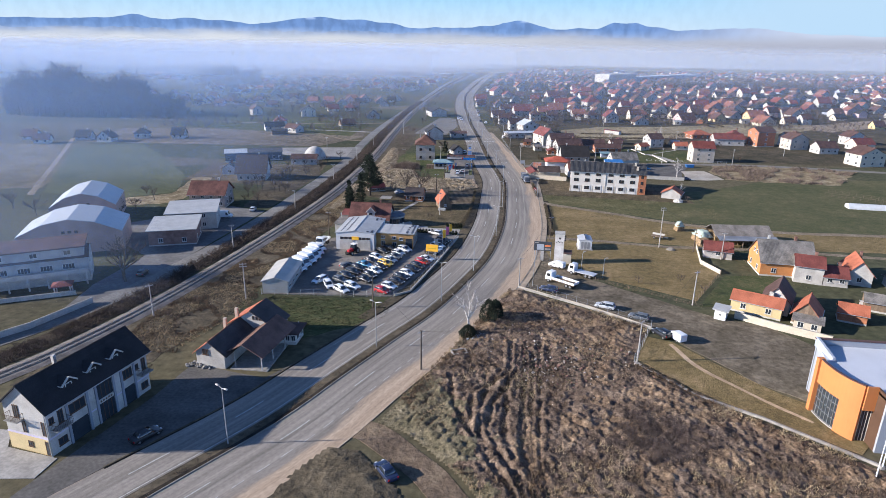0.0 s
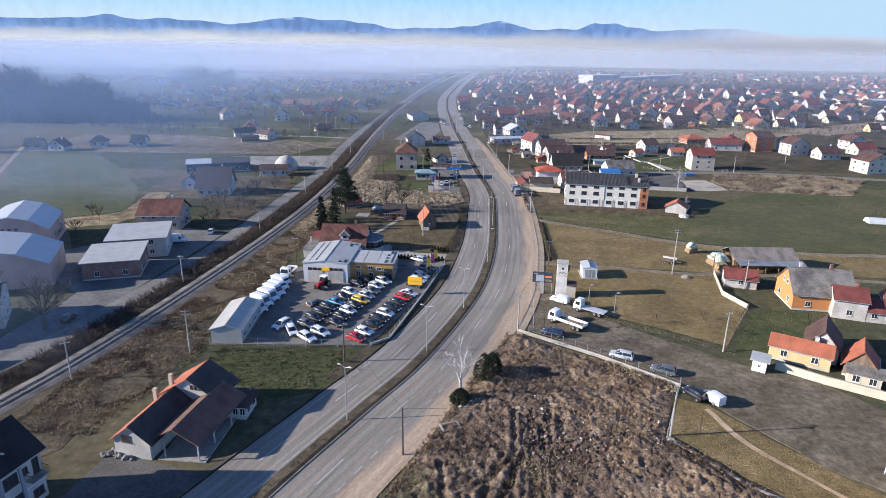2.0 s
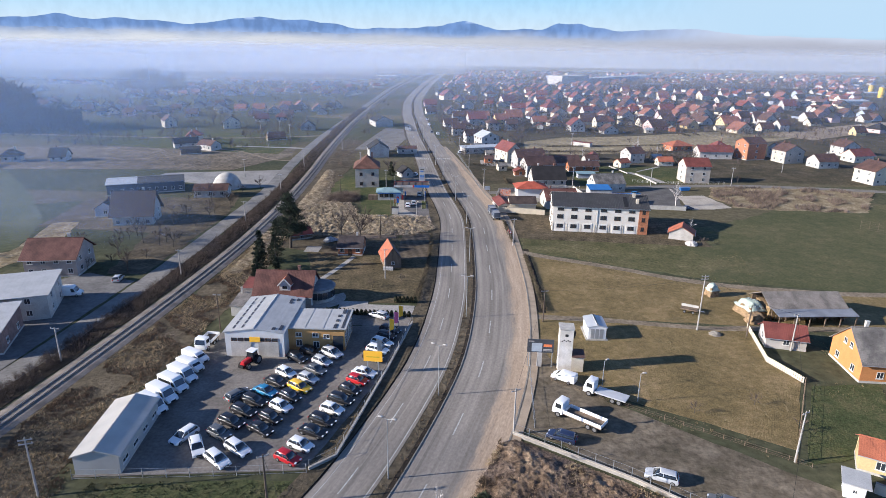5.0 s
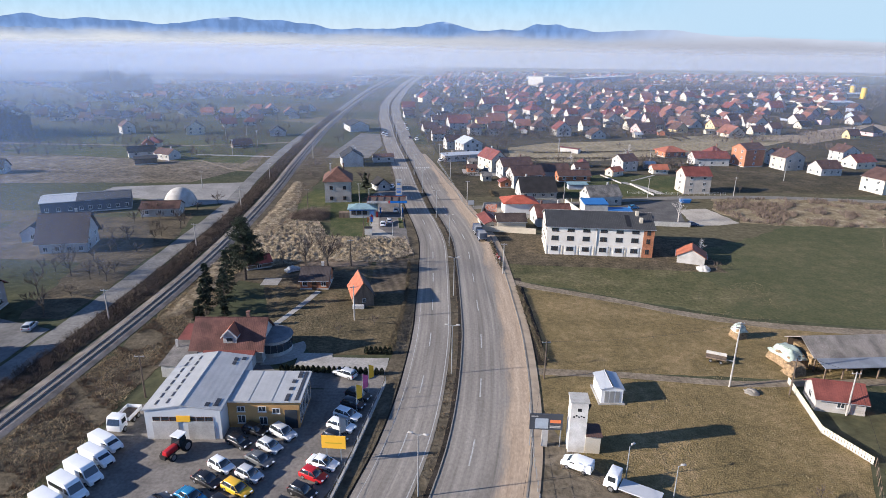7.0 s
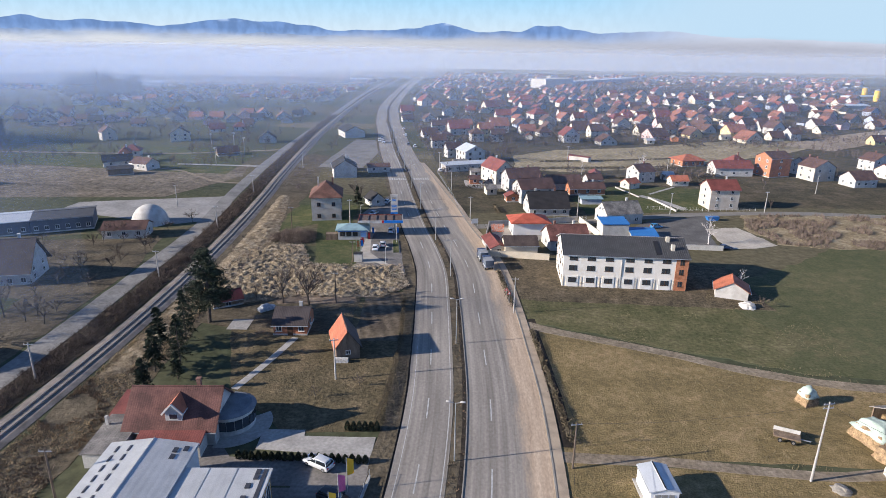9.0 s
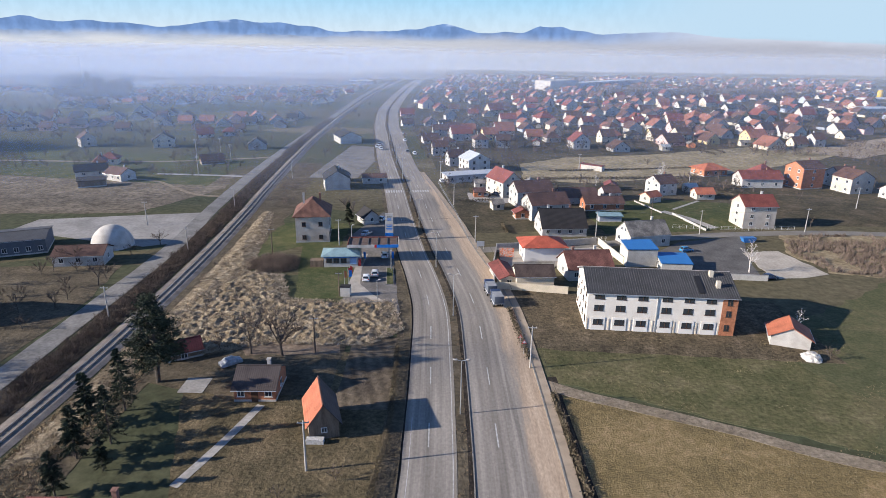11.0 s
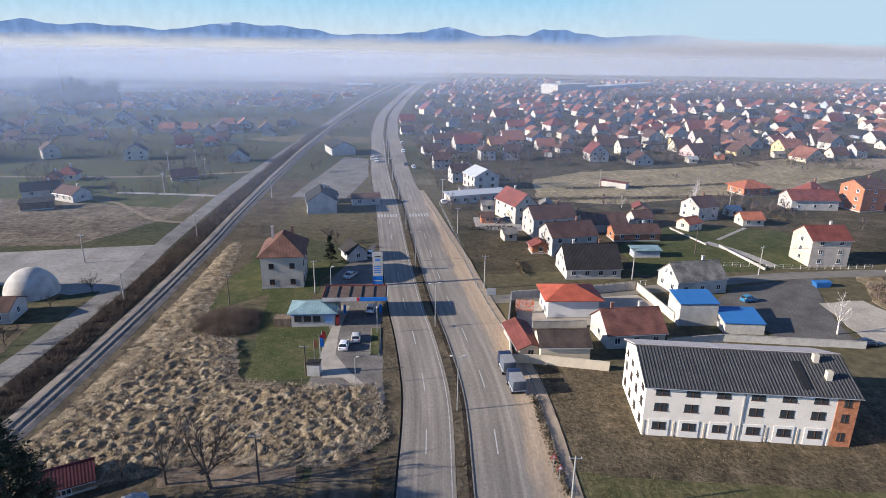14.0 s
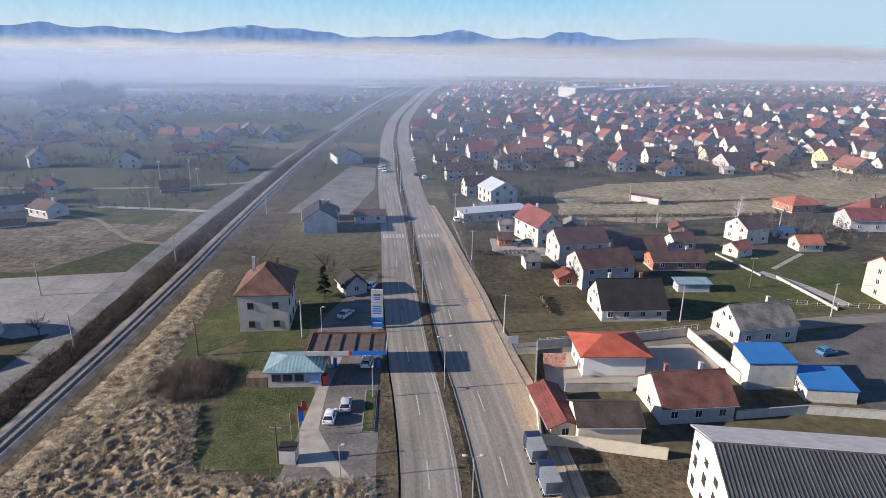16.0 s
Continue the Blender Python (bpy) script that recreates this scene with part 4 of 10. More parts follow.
for quarter in (
    [(118, 744, 21, "rw"), (101, 643, 19, "dw"), (102, 602, 11, "rw"), (92, 546, 16, "dc"), (106, 539, 12, "ow"), (75, 497, 14, "rw"), (96, 488, 14, "db"), (144, 692, 21, "dw"), (138, 618, 18, "rw"), (200, 828, 12, "dw"), (184, 722, 15, "dw"), (164, 636, 13, "rw"), (233, 815, 18, "oc"), (279, 942, 15, "rw"), (266, 865, 10, "dw"), (328, 969, 15, "dw")],
    [(338, 953, 15, "dw"), (244, 784, 20, "kw"), (278, 805, 18, "rc"), (181, 635, 19, "rc"), (213, 672, 16, "ow"), (134, 535, 14, "dc"), (136, 514, 17, "dp"), (210, 639, 15, "ow"), (190, 573, 22, "dc"), (270, 735, 13, "kw"), (252, 670, 23, "dy"), (264, 665, 18, "rw"), (347, 764, 22, "rc"), (316, 686, 19, "rw"), (238, 590, 11, "oy"), (236, 568, 18, "dw")],
    [(192, 523, 16, "oy"), (193, 504, 18, "oc"), (139, 406, 16, "rw"), (-16, 599, 12, "dw"), (-5, 584, 11, "kw"), (5, 525, 17, "rw"), (-14, 512, 13, "dw"), (-8, 468, 9, "dw"), (0, 437, 8, "dw"), (-23, 741, 16, "rc"), (5, 997, 15, "rw"), (-23, 962, 25, "rw"), (27, 804, 18, "dw"), (39, 685, 19, "rc"), (44, 615, 16, "rw"), (34, 541, 16, "ow")],
    [(84, 779, 16, "rc"), (103, 782, 12, "rw"), (120, 802, 13, "rw"), (73, 618, 19, "rw"), (53, 534, 15, "ob"), (63, 524, 12, "dw"), (16, 496, 12, "dw"), (29, 497, 8, "dw"), (62, 908, 9, "dy"), (-37, 666, 15, "rp"), (-33, 597, 11, "dw"), (136, 747, 13, "dw"), (152, 902, 13, "rw"), (88, 890, 12, "rw"), (185, 871, 12, "dw"), (240, 1007, 13, "rw")],
    [(-157, 524, 12, "rb"), (-144, 532, 9, "rw"), (-145, 553, 10, "dw"), (-150, 593, 13, "kw"), (-125, 623, 10, "kw"), (-168, 428, 9, "rc"), (-320, 633, 11, "dw"), (-301, 675, 8, "kw"), (-231, 646, 12, "kw"), (-260, 657, 16, "kb")],
    [(-357, 865, 12, "rc"), (-322, 856, 8, "dw"), (-266, 802, 11, "oc"), (-307, 808, 13, "kw"), (-309, 884, 11, "dw"), (-265, 868, 10, "dw"), (-220, 791, 12, "rw"), (-194, 796, 11, "dw"), (-161, 766, 14, "dw"), (-140, 826, 14, "kw"), (-135, 878, 12, "dw"), (-124, 922, 12, "rw"), (-225, 876, 8, "dw"), (-226, 852, 9, "rw"), (-174, 1023, 12, "dw"), (-183, 937, 11, "dw")],
):
    for i, (x, y, w, code) in enumerate(quarter):
        far_house(x, y, w, code, i)
# ---- pieces of land ----
TRACK_P = land("track_pale", [(0.17, 0.14, 0.10), (0.23, 0.19, 0.14), (0.29, 0.24, 0.18)], 4, 1.4)
area("field_olive", [(9.5, 186), (60, 183), (130, 186), (130, 204), (88, 203), (58, 208), (36, 218), (11, 230)], 0.03, GRASS, "dull olive pasture with faint tracks", category="field")
area("field_olive", [(9.5, 160), (45, 140), (56, 160), (53, 167), (56, 181), (10, 184)], 0.03, GRASS, "dull olive pasture with faint tracks", category="field")
area("field_green", [(12, 231), (37, 220), (60, 210), (90, 205), (150, 207), (185, 300), (120, 292), (95, 272), (58, 250), (22, 247), (11, 249)], 0.03, GREEN, "broad green winter crop field", 1.2, category="field")
area("field_scrub", [(10.5, 243), (24, 242), (58, 239), (70, 238), (71, 268), (24, 271), (9, 274)], 0.05, land("trodden_grass", [(0.055, 0.044, 0.03), (0.10, 0.08, 0.05), (0.175, 0.135, 0.09)], 3, 1.5, 1.0, grit=0.5), "rough trodden grass around the unfinished building", 0.8, category="field")
area("field_olive", [(11.5, 231.5), (37, 220.5), (58, 211.5), (66, 222), (60, 240), (24, 243), (11, 243)], 0.042, land("olive_field", [(0.066, 0.068, 0.03), (0.102, 0.096, 0.045), (0.16, 0.134, 0.074)], 12, 1.2, 0.8), "dull olive-green pasture with brown patches", 1.0, category="field")
area("plot_soil", [(-23.5, 221), (-13.4, 221), (-13.8, 247), (-23.5, 246)], 0.055, SOIL, "dark tilled vegetable plot", 0.4, category="field")
area("plot_slab", [(-50.2, 225.4), (-46.2, 225.3), (-46.0, 230.3), (-50.2, 230.2)], 0.1, CONCRETE, "pale concrete slab in the garden grass", 0.3, category="yard")
area("plot_bare", [(-45.1, 243.5), (-26.3, 246.8), (-25.5, 240.0), (-42.2, 238.6)], 0.066, land("bare_yard", [(0.12, 0.088, 0.062), (0.185, 0.14, 0.10), (0.25, 0.195, 0.14)], 5, 1.2), "bare brown earth behind the cottage", 0.8, category="yard")
# Dark scrub colour stands in for shadow and trees around the cottage.
area("plot_yard", [(-58, 229), (-41, 224), (-25, 226), (-24.5, 246), (-46, 247), (-60, 240)], 0.052, SCRUB, "dark leaf-littered back yard", 1.0, category="field")
area("town_gardens", [(0, 320), (100, 336), (212, 332), (330, 470), (1000, 1150), (-20, 1180), (-38, 790), (-33, 624), (-23, 543), (-13, 465), (-5, 391), (0, 345)], 0.022, land("garden_soil", [(0.045, 0.042, 0.026), (0.075, 0.064, 0.041), (0.125, 0.10, 0.068)], 12, 0.8, 0.8), "dark gardens and yards between the town houses", 1.0, step=20, category="gardens")
area("field_pale", [(30, 404), (60, 400), (130, 425), (200, 470), (260, 520), (196, 520), (150, 500), (110, 480), (60, 466), (33, 445)], 0.03, BALE, "pale dry meadow between the house rows", 1.0, category="field")
REEDS = [(101.7, 323), (172, 324), (143.4, 283), (110, 285), (97.5, 289), (95.5, 306)]
area("field_reeds", REEDS, 0.05, DRY, "brown dry reeds and weeds", 2.2, category="field")
area("lawn_gardens", [(46, 322), (80, 327), (94, 331), (106, 342), (104, 366), (80, 370), (60, 366), (45, 345)], 0.05, LAWN, "open green garden lawns behind the houses", 0.8, category="lawn")
ribbon("path_garden", smooth_line([(78.8, 354.7), (86, 361.5), (93.8, 368.9)], 2), -0.6, 0.6, 0.08, CONCRETE, label="pale concrete garden path", category="path")
ribbon("path_garden", smooth_line([(74.0, 352), (80, 342), (84, 330)], 2), -1.6, 1.6, 0.08, CONCRETE, label="pale paved garden drive", category="path")
area("lawn_station", [(-40, 266), (-47, 306), (-38, 306), (-28, 291), (-28.5, 287), (-29, 267)], 0.06, LAWN, "mown green lawn beside the filling station", 0.3, category="lawn")
area("lawn_house", [(-60, 290), (-47, 306), (-36, 306), (-36, 330), (-60, 330), (-66, 300)], 0.045, LAWN, "rough green grass round a house", 0.8, category="lawn")
# Lawn colour is darkened to carry the garden's long shadows.
area("garden", [(-41, 200), (-52, 234), (-36, 241), (-13.6, 240), (-12.6, 219), (-15.3, 191), (-30, 190), (-35, 196)], 0.04, land("shaded_lawn", [(0.062, 0.052, 0.03), (0.105, 0.084, 0.048), (0.165, 0.126, 0.074)], 6, 1.5, 0.8, grit=0.46), "brownish garden lawn with long shadows", 0.6, category="lawn")
area("verge_grass", [(-57, 104), (-52, 128), (-28, 130), (-25, 121), (-38, 110), (-46, 104)], 0.05, LAWN, "short green grass below the car lot", 0.6, category="lawn")
area("bank", [(-86, 98), (-79, 120), (-74, 150), (-68, 186), (-66, 228), (-57, 234), (-56, 200), (-60, 150), (-60, 120), (-66, 92), (-84, 84)], 0.045, SCRUB, "scrubby bank of weeds beside the railway", 1.5, category="bank")
area("bank", [(-68, 228), (-69, 290), (-73, 345), (-80, 440), (-66, 440), (-58, 340), (-60, 290), (-62, 270), (-66, 238)], 0.046, SCRUB, "scrubby bank of weeds beside the railway", 1.5, category="bank")
area("field_stubble", [(-250, 330), (-112, 340), (-95, 380), (-100, 410), (-170, 405), (-260, 390)], 0.03, land("weedy_fallow", [(0.095, 0.08, 0.058), (0.15, 0.125, 0.092), (0.23, 0.19, 0.145)], 6, 0.6, 1.0, grit=0.5), "brown weedy fallow land in patches", 1.0, category="field")
area("field_green", [(-104, 385), (-168, 395), (-240, 410), (-240, 470), (-105, 455)], 0.035, LAWN, "dull green meadow with a pale path", 1.2, category="field")
area("field_green", [(-320, 560), (-160, 560), (-125, 640), (-330, 720), (-420, 640)], 0.03, GREEN, "hazy green meadow", 2.0, category="field")
area("field_green", [(-181, 213), (-150, 208), (-131, 222), (-142, 250), (-168, 283), (-211, 329), (-243, 316)], 0.04, land("sown_field", [(0.075, 0.085, 0.045), (0.095, 0.102, 0.055), (0.125, 0.122, 0.072)], 22, 0.8, 0.3, stripes=(52, 2.6, 0.07), grit=0.2), "green sown field with drill rows", 1.0, category="field")
area("field_stubble", [(-186, 220), (-250, 316), (-345, 312), (-262, 196)], 0.036, STUBBLE, "pale stubble field beside a farm track", 1.0, category="field")
area("field_weeds", [(-150, 206), (-131, 220), (-138, 248), (-130, 250), (-122, 226), (-124, 206), (-140, 198)], 0.045, DRY, "bleached weeds along the field edge", 1.2, category="field")
ribbon("path_west", smooth_line([(-182, 208), (-206, 248), (-247, 316), (-262, 340)], 4), -1.2, 1.2, 0.06, TRACK_P, label="pale farm track between two fields", wobble=0.4, category="track")
area("field_orchard", [(-86, 205), (-96, 205), (-102, 240), (-140, 244), (-145, 282), (-90, 288), (-86, 262)], 0.035, SCRUB, "dark weedy orchard ground", 1.0, category="field")
area("yard_depot", [(-139, 330), (-88, 342), (-86, 306), (-92, 303), (-104, 306), (-140, 318)], 0.07, mat("yard_concrete", (0.27, 0.255, 0.235), 0.9, var=0.18, scale=8, fine=1), "pale concrete depot yard", 0.3, category="yard")
area("yard_depot", [(-86.5, 110), (-88, 150), (-86, 200), (-100, 205), (-130, 172), (-100, 150), (-100, 128), (-96, 108)], 0.06, mat("yard_asphalt", (0.16, 0.155, 0.15), 0.9, var=0.2, scale=6, fine=1), "grey asphalt works yard", 0.3, category="yard")
area("parking_lot", [(-57.8, 129), (-26.6, 132.0), (-23.6, 134.5), (-19.5, 158), (-14.8, 186), (-26, 188), (-26, 178), (-50, 178), (-57, 170)], 0.07, LOT, "dark asphalt used-car lot", 0.1, category="parking lot")
area("forecourt", [(-29, 264), (-29, 286), (-34, 301), (-34, 318), (-27, 345), (-24.5, 345), (-19.2, 306), (-16.6, 290), (-13.7, 262), (-12.5, 250), (-16.5, 249)], 0.075, mat("forecourt_asphalt", (0.17, 0.155, 0.14), 0.9, var=0.22, scale=5, fine=2), "patched asphalt forecourt of the filling station", 0.1, category="forecourt")
area("forecourt_slab", [(-27.0, 267.2), (-29.0, 276), (-29.0, 299), (-26.9, 299), (-27.2, 287), (-26.2, 276), (-22.6, 269.6), (-16.9, 261.8), (-18.4, 261.6), (-23.5, 267.4)], 0.095, mat("walk_pavers", (0.37, 0.335, 0.285), 0.9, var=0.15, scale=2), "pale paved walkway curving along the forecourt", 0.0, category="forecourt")
area("lot_gravel", [(8, 172), (4.4, 143.5), (18.6, 132.6), (31, 123.2), (36, 116), (45, 103), (60, 92), (72, 108), (56, 127), (46, 131.5), (33, 141), (20, 151.5), (14, 160), (10, 173)], 0.06, land("lot_earth", [(0.085, 0.072, 0.048), (0.14, 0.115, 0.082), (0.215, 0.178, 0.13)], 7, 0.9), "trampled brown gravel yard", 0.8, category="yard")
area("lot_grass", [(25.5, 108.5), (29, 119), (34, 117), (44, 104), (58, 90), (54, 83), (42, 92), (33.5, 99)], 0.07, GRASS, "thin olive grass beside a worn footpath", 0.6, category="lawn")
area("lot_grass", [(44.6, 136.6), (57, 158.5), (70, 160), (62, 143), (50, 137.5)], 0.07, LAWN, "dark garden lawn behind a wire fence", 0.3, category="lawn")
area("plaza", [(81.3, 304.3), (92.7, 306.5), (94.5, 297), (96.2, 286.9), (88, 284.2), (79.3, 283.3)], 0.06, mat("sandy_apron", (0.40, 0.355, 0.29), 0.9, var=0.15, scale=5, fine=1.5), "pale cracked concrete apron", 0.6, category="yard")
area("plaza_dark", [(52, 300), (66, 314), (90, 322), (84, 308), (80, 298), (77, 284), (62, 284), (60.5, 296)], 0.055, mat("dark_asphalt", (0.115, 0.107, 0.098), 0.92, var=0.22, scale=5, fine=2), "dark asphalt yard behind the workshops", 0.3, category="yard")
area("yard_shop", [(8, 276), (11, 305), (40, 308), (43, 300), (39, 294), (22, 290), (12, 289)], 0.06, mat("shop_paving", (0.36, 0.32, 0.27), 0.9, var=0.1, scale=4), "pale paved shop yard", 0.1, category="yard")
area("yard_paved", [(8, 362), (20, 362), (19, 378), (4, 378), (4, 366)], 0.05, mat("yard_paving", (0.33, 0.31, 0.28), 0.9, var=0.1, scale=4), "light paved front yard", 0.2, category="yard")
area("slab_bldg", [(-80, 56), (-63.2, 58), (-58, 84), (-57, 95), (-42, 92), (-36, 103), (-26, 121), (-21.5, 124), (-31, 112), (-39.5, 92), (-49, 76.5), (-66, 45)], 0.065, mat("dark_asphalt", (0.115, 0.107, 0.098), 0.92, var=0.22, scale=5, fine=2), "worn service strip before the shop houses", 0.2, category="yard")
area("slab_concrete", [(-82, 60), (-62.6, 62.5), (-62.6, 66.8), (-71.5, 68.2), (-74, 72), (-84, 72)], 0.085, CONCRETE, "pale concrete apron with tyre marks", 0.2, category="yard")
area("patio", [(-38.25 + 6.1 * math.cos(radians(a)), 192.4 + 6.1 * math.sin(radians(a))) for a in range(-100, 36, 9)] + [(-38.25, 192.4)], 0.072, CONCRETE, "pale paved ring round the sun room", 0.05, category="patio")
# Asphalt put over the lawn to darken ground that lies in shadow.
area("yard_back", [(-50, 178.4), (-25.6, 178.4), (-25.6, 183.6), (-36, 184.4), (-38, 187), (-50, 187)], 0.062, LOT, "dark asphalt behind the workshop hall", 0.1, category="yard")
area("terrace", [(-32.9, 186.2), (-15.9, 184.6), (-15.7, 189.2), (-26.4, 189.4), (-26.6, 190.9), (-33.0, 191.0)], 0.08, CONCRETE, "pale paved terrace drive", 0.1, category="terrace")
area("lot_old", [(-66, 404), (-44, 404), (-38, 492), (-60, 500)], 0.05, mat("old_lot", (0.19, 0.175, 0.155), 0.9, var=0.2, scale=6, fine=1), "empty grey old parking ground", 0.6, category="yard")
TRACK = land("track_dirt", [(0.15, 0.12, 0.085), (0.21, 0.17, 0.122), (0.28, 0.232, 0.17)], 4, 1.4)
ribbon("path_field", smooth_line([(8.5, 232), (16, 227), (36, 217.8), (58, 207.6), (88, 202.8), (130, 203.5), (190, 196)], 4), -1.4, 1.4, 0.06, TRACK, label="rutted dirt farm track", wobble=0.5, category="track")
ribbon("path_field", smooth_line([(7.5, 186), (12, 185), (27, 184), (46, 181.4), (60, 182), (85, 182), (150, 176)], 4), -1.1, 1.1, 0.06, TRACK, label="pale gravel track across the pasture", wobble=0.4, category="track")
ribbon("path_foot", smooth_line([(33.5, 116), (36, 108), (41, 101), (46, 95), (50, 91)], 2), -0.4, 0.4, 0.085, DIRT, label="worn pale footpath in the grass", wobble=0.5, category="path")
ribbon("path_garden", smooth_line([(-41.2, 202.4), (-38, 212), (-35.2, 222)], 2), -0.7, 0.7, 0.075, CONCRETE, label="straight concrete garden path", category="path")
ribbon("lane_side", smooth_line([(2, 303.5), (20, 306.5), (45, 312), (64, 318), (92, 324), (130, 326), (190, 318)], 4), -2.4, 2.4, 0.075, mat("side_lane", (0.19, 0.175, 0.15), 0.9, var=0.15, scale=4), label="narrow side lane between gardens", category="road")
ribbon("path_dirt", smooth_line([(-31, 62), (-26, 76), (-21.5, 79.5), (-15, 75), (-6, 66), (4, 52)], 2), -2.6, 2.6, 0.07, MUD, label="muddy dirt turn-off with wheel ruts", wobble=0.8, category="track")
ribbon("path_west", smooth_line([(-96, 455), (-140, 440), (-200, 436), (-300, 440)], 4), -1.6, 1.6, 0.06, TRACK, label="pale farm road", wobble=0.5, category="track")
ribbon("path_west", smooth_line([(-92, 366), (-104, 370), (-128, 392), (-150, 398)], 4), -1.0, 1.0, 0.06, TRACK, label="pale farm track", wobble=0.5, category="track")
ribbon("path_west", smooth_line([(-95, 405), (-118, 407), (-135, 408)], 4), -1.4, 1.4, 0.062, CONCRETE, label="short concrete drive", category="track")
# pavement with kerb along the town side of the road
ribbon("pavement", [p for p in MED if 143 < p.y < 420], lambda y: max(9.5, min(13.7, 13.7 - (y - 330) / 22)), lambda y: max(11.0, min(15.2, 15.2 - (y - 330) / 22)), 0.17, mat("pavement", (0.36, 0.285, 0.205), 0.9, var=0.15, scale=2), label="dusty concrete pavement", category="pavement")
ribbon("kerb_town", [p for p in MED if 120 < p.y < 420], lambda y: max(9.22, min(13.42, 13.42 - (y - 330) / 22)), lambda y: max(9.48, min(13.68, 13.68 - (y - 330) / 22)), 0.22, KERB, label="pale concrete kerb", category="kerb")
ribbon("gutter_west", [p for p in MED if 60 < p.y < 330], -9.2, -8.9, 0.108, MATS["gutter_black"], 0.01, "dark silted gutter along the kerb", wobble=0.12, category="gutter")
ribbon("kerb_west", [p for p in MED if 60 < p.y < 330], -9.45, -9.2, 0.2, SCRUB, label="dark worn kerb", category="kerb")
# ditch hedge on the field side
# The ground stays flat here; the near-black colour paints the ditch's shadow.
ribbon("ditch", [p for p in MED if 184 < p.y < 232], 15.4, 17.2, 0.05, MATS["gutter_black"], label="dark overgrown ditch", wobble=0.4, category="ditch")

# rough building plot: a heap of earth, clods and tyre ruts
PLOT = [(-19.5, 81.5), (-12.2, 101.5), (-7.8, 116), (0.5, 139.4), (3.2, 140.8), (18.2, 131.4), (30.6, 122.4), (27.2, 114.2), (24.6, 107.4), (33.4, 97.4), (44.8, 87.6), (62, 74), (60, 20), (-8, 20), (4, 56), (-5, 70), (-14, 79)]


def inside(x, y, poly):
    c = False
    for (x0, y0), (x1, y1) in zip(poly, poly[1:] + poly[:1]):
        if (y0 > y) != (y1 > y) and x < (x1 - x0) * (y - y0) / (y1 - y0) + x0:
            c = not c
    return c


def seg_far(x, y, p, q):
    dx, dy = q[0] - p[0], q[1] - p[1]
    k = max(0, min(1, ((x - p[0]) * dx + (y - p[1]) * dy) / (dx * dx + dy * dy)))
    return math.hypot(x - p[0] - k * dx, y - p[1] - k * dy)


def edge_far(x, y, poly):
    best = 1e9
    for (x0, y0), (x1, y1) in zip(poly, poly[1:] + poly[:1]):
        dx, dy = x1 - x0, y1 - y0
        t = max(0, min(1, ((x - x0) * dx + (y - y0) * dy) / (dx * dx + dy * dy)))
        best = min(best, math.hypot(x - x0 - t * dx, y - y0 - t * dy))
    return best


def rough_ground(name, poly, step, amp, material, label, ruts=None, base=0.08, zones=None, matted=0.0):
    bm = bmesh.new()
    xs, ys = [p[0] for p in poly], [p[1] for p in poly]
    nxn, nyn = int((max(xs) - min(xs)) / step) + 1, int((max(ys) - min(ys)) / step) + 1
    grid = {}
    for i in range(nxn + 1):
        for j in range(nyn + 1):
            x, y = min(xs) + i * step, min(ys) + j * step
            if not inside(x, y, poly):
                continue
            e = min(1.0, edge_far(x, y, poly) / 3.0)
            z = 0.55 * noise.noise(Vector((x * 0.09, y * 0.09, 0.3))) + 0.4 * abs(noise.noise(Vector((x * 0.33, y * 0.33, 4.1)))) + 0.2 * noise.noise(Vector((x * 1.1, y * 0.8, 2.2)))
            z += 0.26 * noise.noise(Vector((x * 2.6, y * 1.7, 8.2))) + 0.10 * noise.noise(Vector((x * 5.3, y * 4.1, 1.2)))
            if matted:
                u, v = x * 0.8 + y * 0.6, y * 0.8 - x * 0.6
                z = z * 0.6 + matted * (0.5 - abs(noise.noise(Vector((u * 0.55, v * 1.15, 6.1)))) * 1.6 - 0.5 * abs(noise.noise(Vector((u * 1.3, v * 2.4, 2.7)))))
            z *= amp
            for line in ruts or ():
                if y < line[0][1] + 1.5 and y > line[-1][1] - 1.5:
                    u = min(seg_far(x, y, p, q) for p, q in zip(line, line[1:])) + 0.5 * noise.noise(Vector((x * 0.4, y * 0.25, line[0][0])))
                    z -= (0.34 + 0.2 * noise.noise(Vector((y * 0.1, line[0][0], 4)))) * math.exp(-(u / 0.4) ** 2) - 0.12 * math.exp(-((abs(u) - 0.8) / 0.3) ** 2)
            grid[i, j] = bm.verts.new((x, y, base + e * (0.35 * amp + z)))
    for (i, j), v in grid.items():
        q = [grid.get(k) for k in ((i, j), (i + 1, j), (i + 1, j + 1), (i, j + 1))]
        if all(q):
            fc = bm.faces.new(q)
            fc.smooth = True
            if zones:
                fc.material_index = zones[0](q[0].co.x, q[0].co.y)
    return tagged(new(name, mesh_of(name, bm, material, *(zones[1:] if zones else ()))), label, "field", kind="structure")


DRYP = [(-67, 238), (-64, 255), (-62, 270), (-57, 284), (-46, 281), (-41, 266), (-29, 264), (-17, 265.5), (-13.6, 250), (-20, 243), (-40, 243), (-55, 236)]
rough_ground("field_dry", DRYP, 0.36, 1.25, land("bleached_grass", [(0.12, 0.092, 0.058), (0.24, 0.19, 0.125), (0.46, 0.385, 0.27)], 2.0, 3.0, 1.0, grit=0.5), "bleached flattened dry grass in matted waves", base=0.0, matted=0.8)
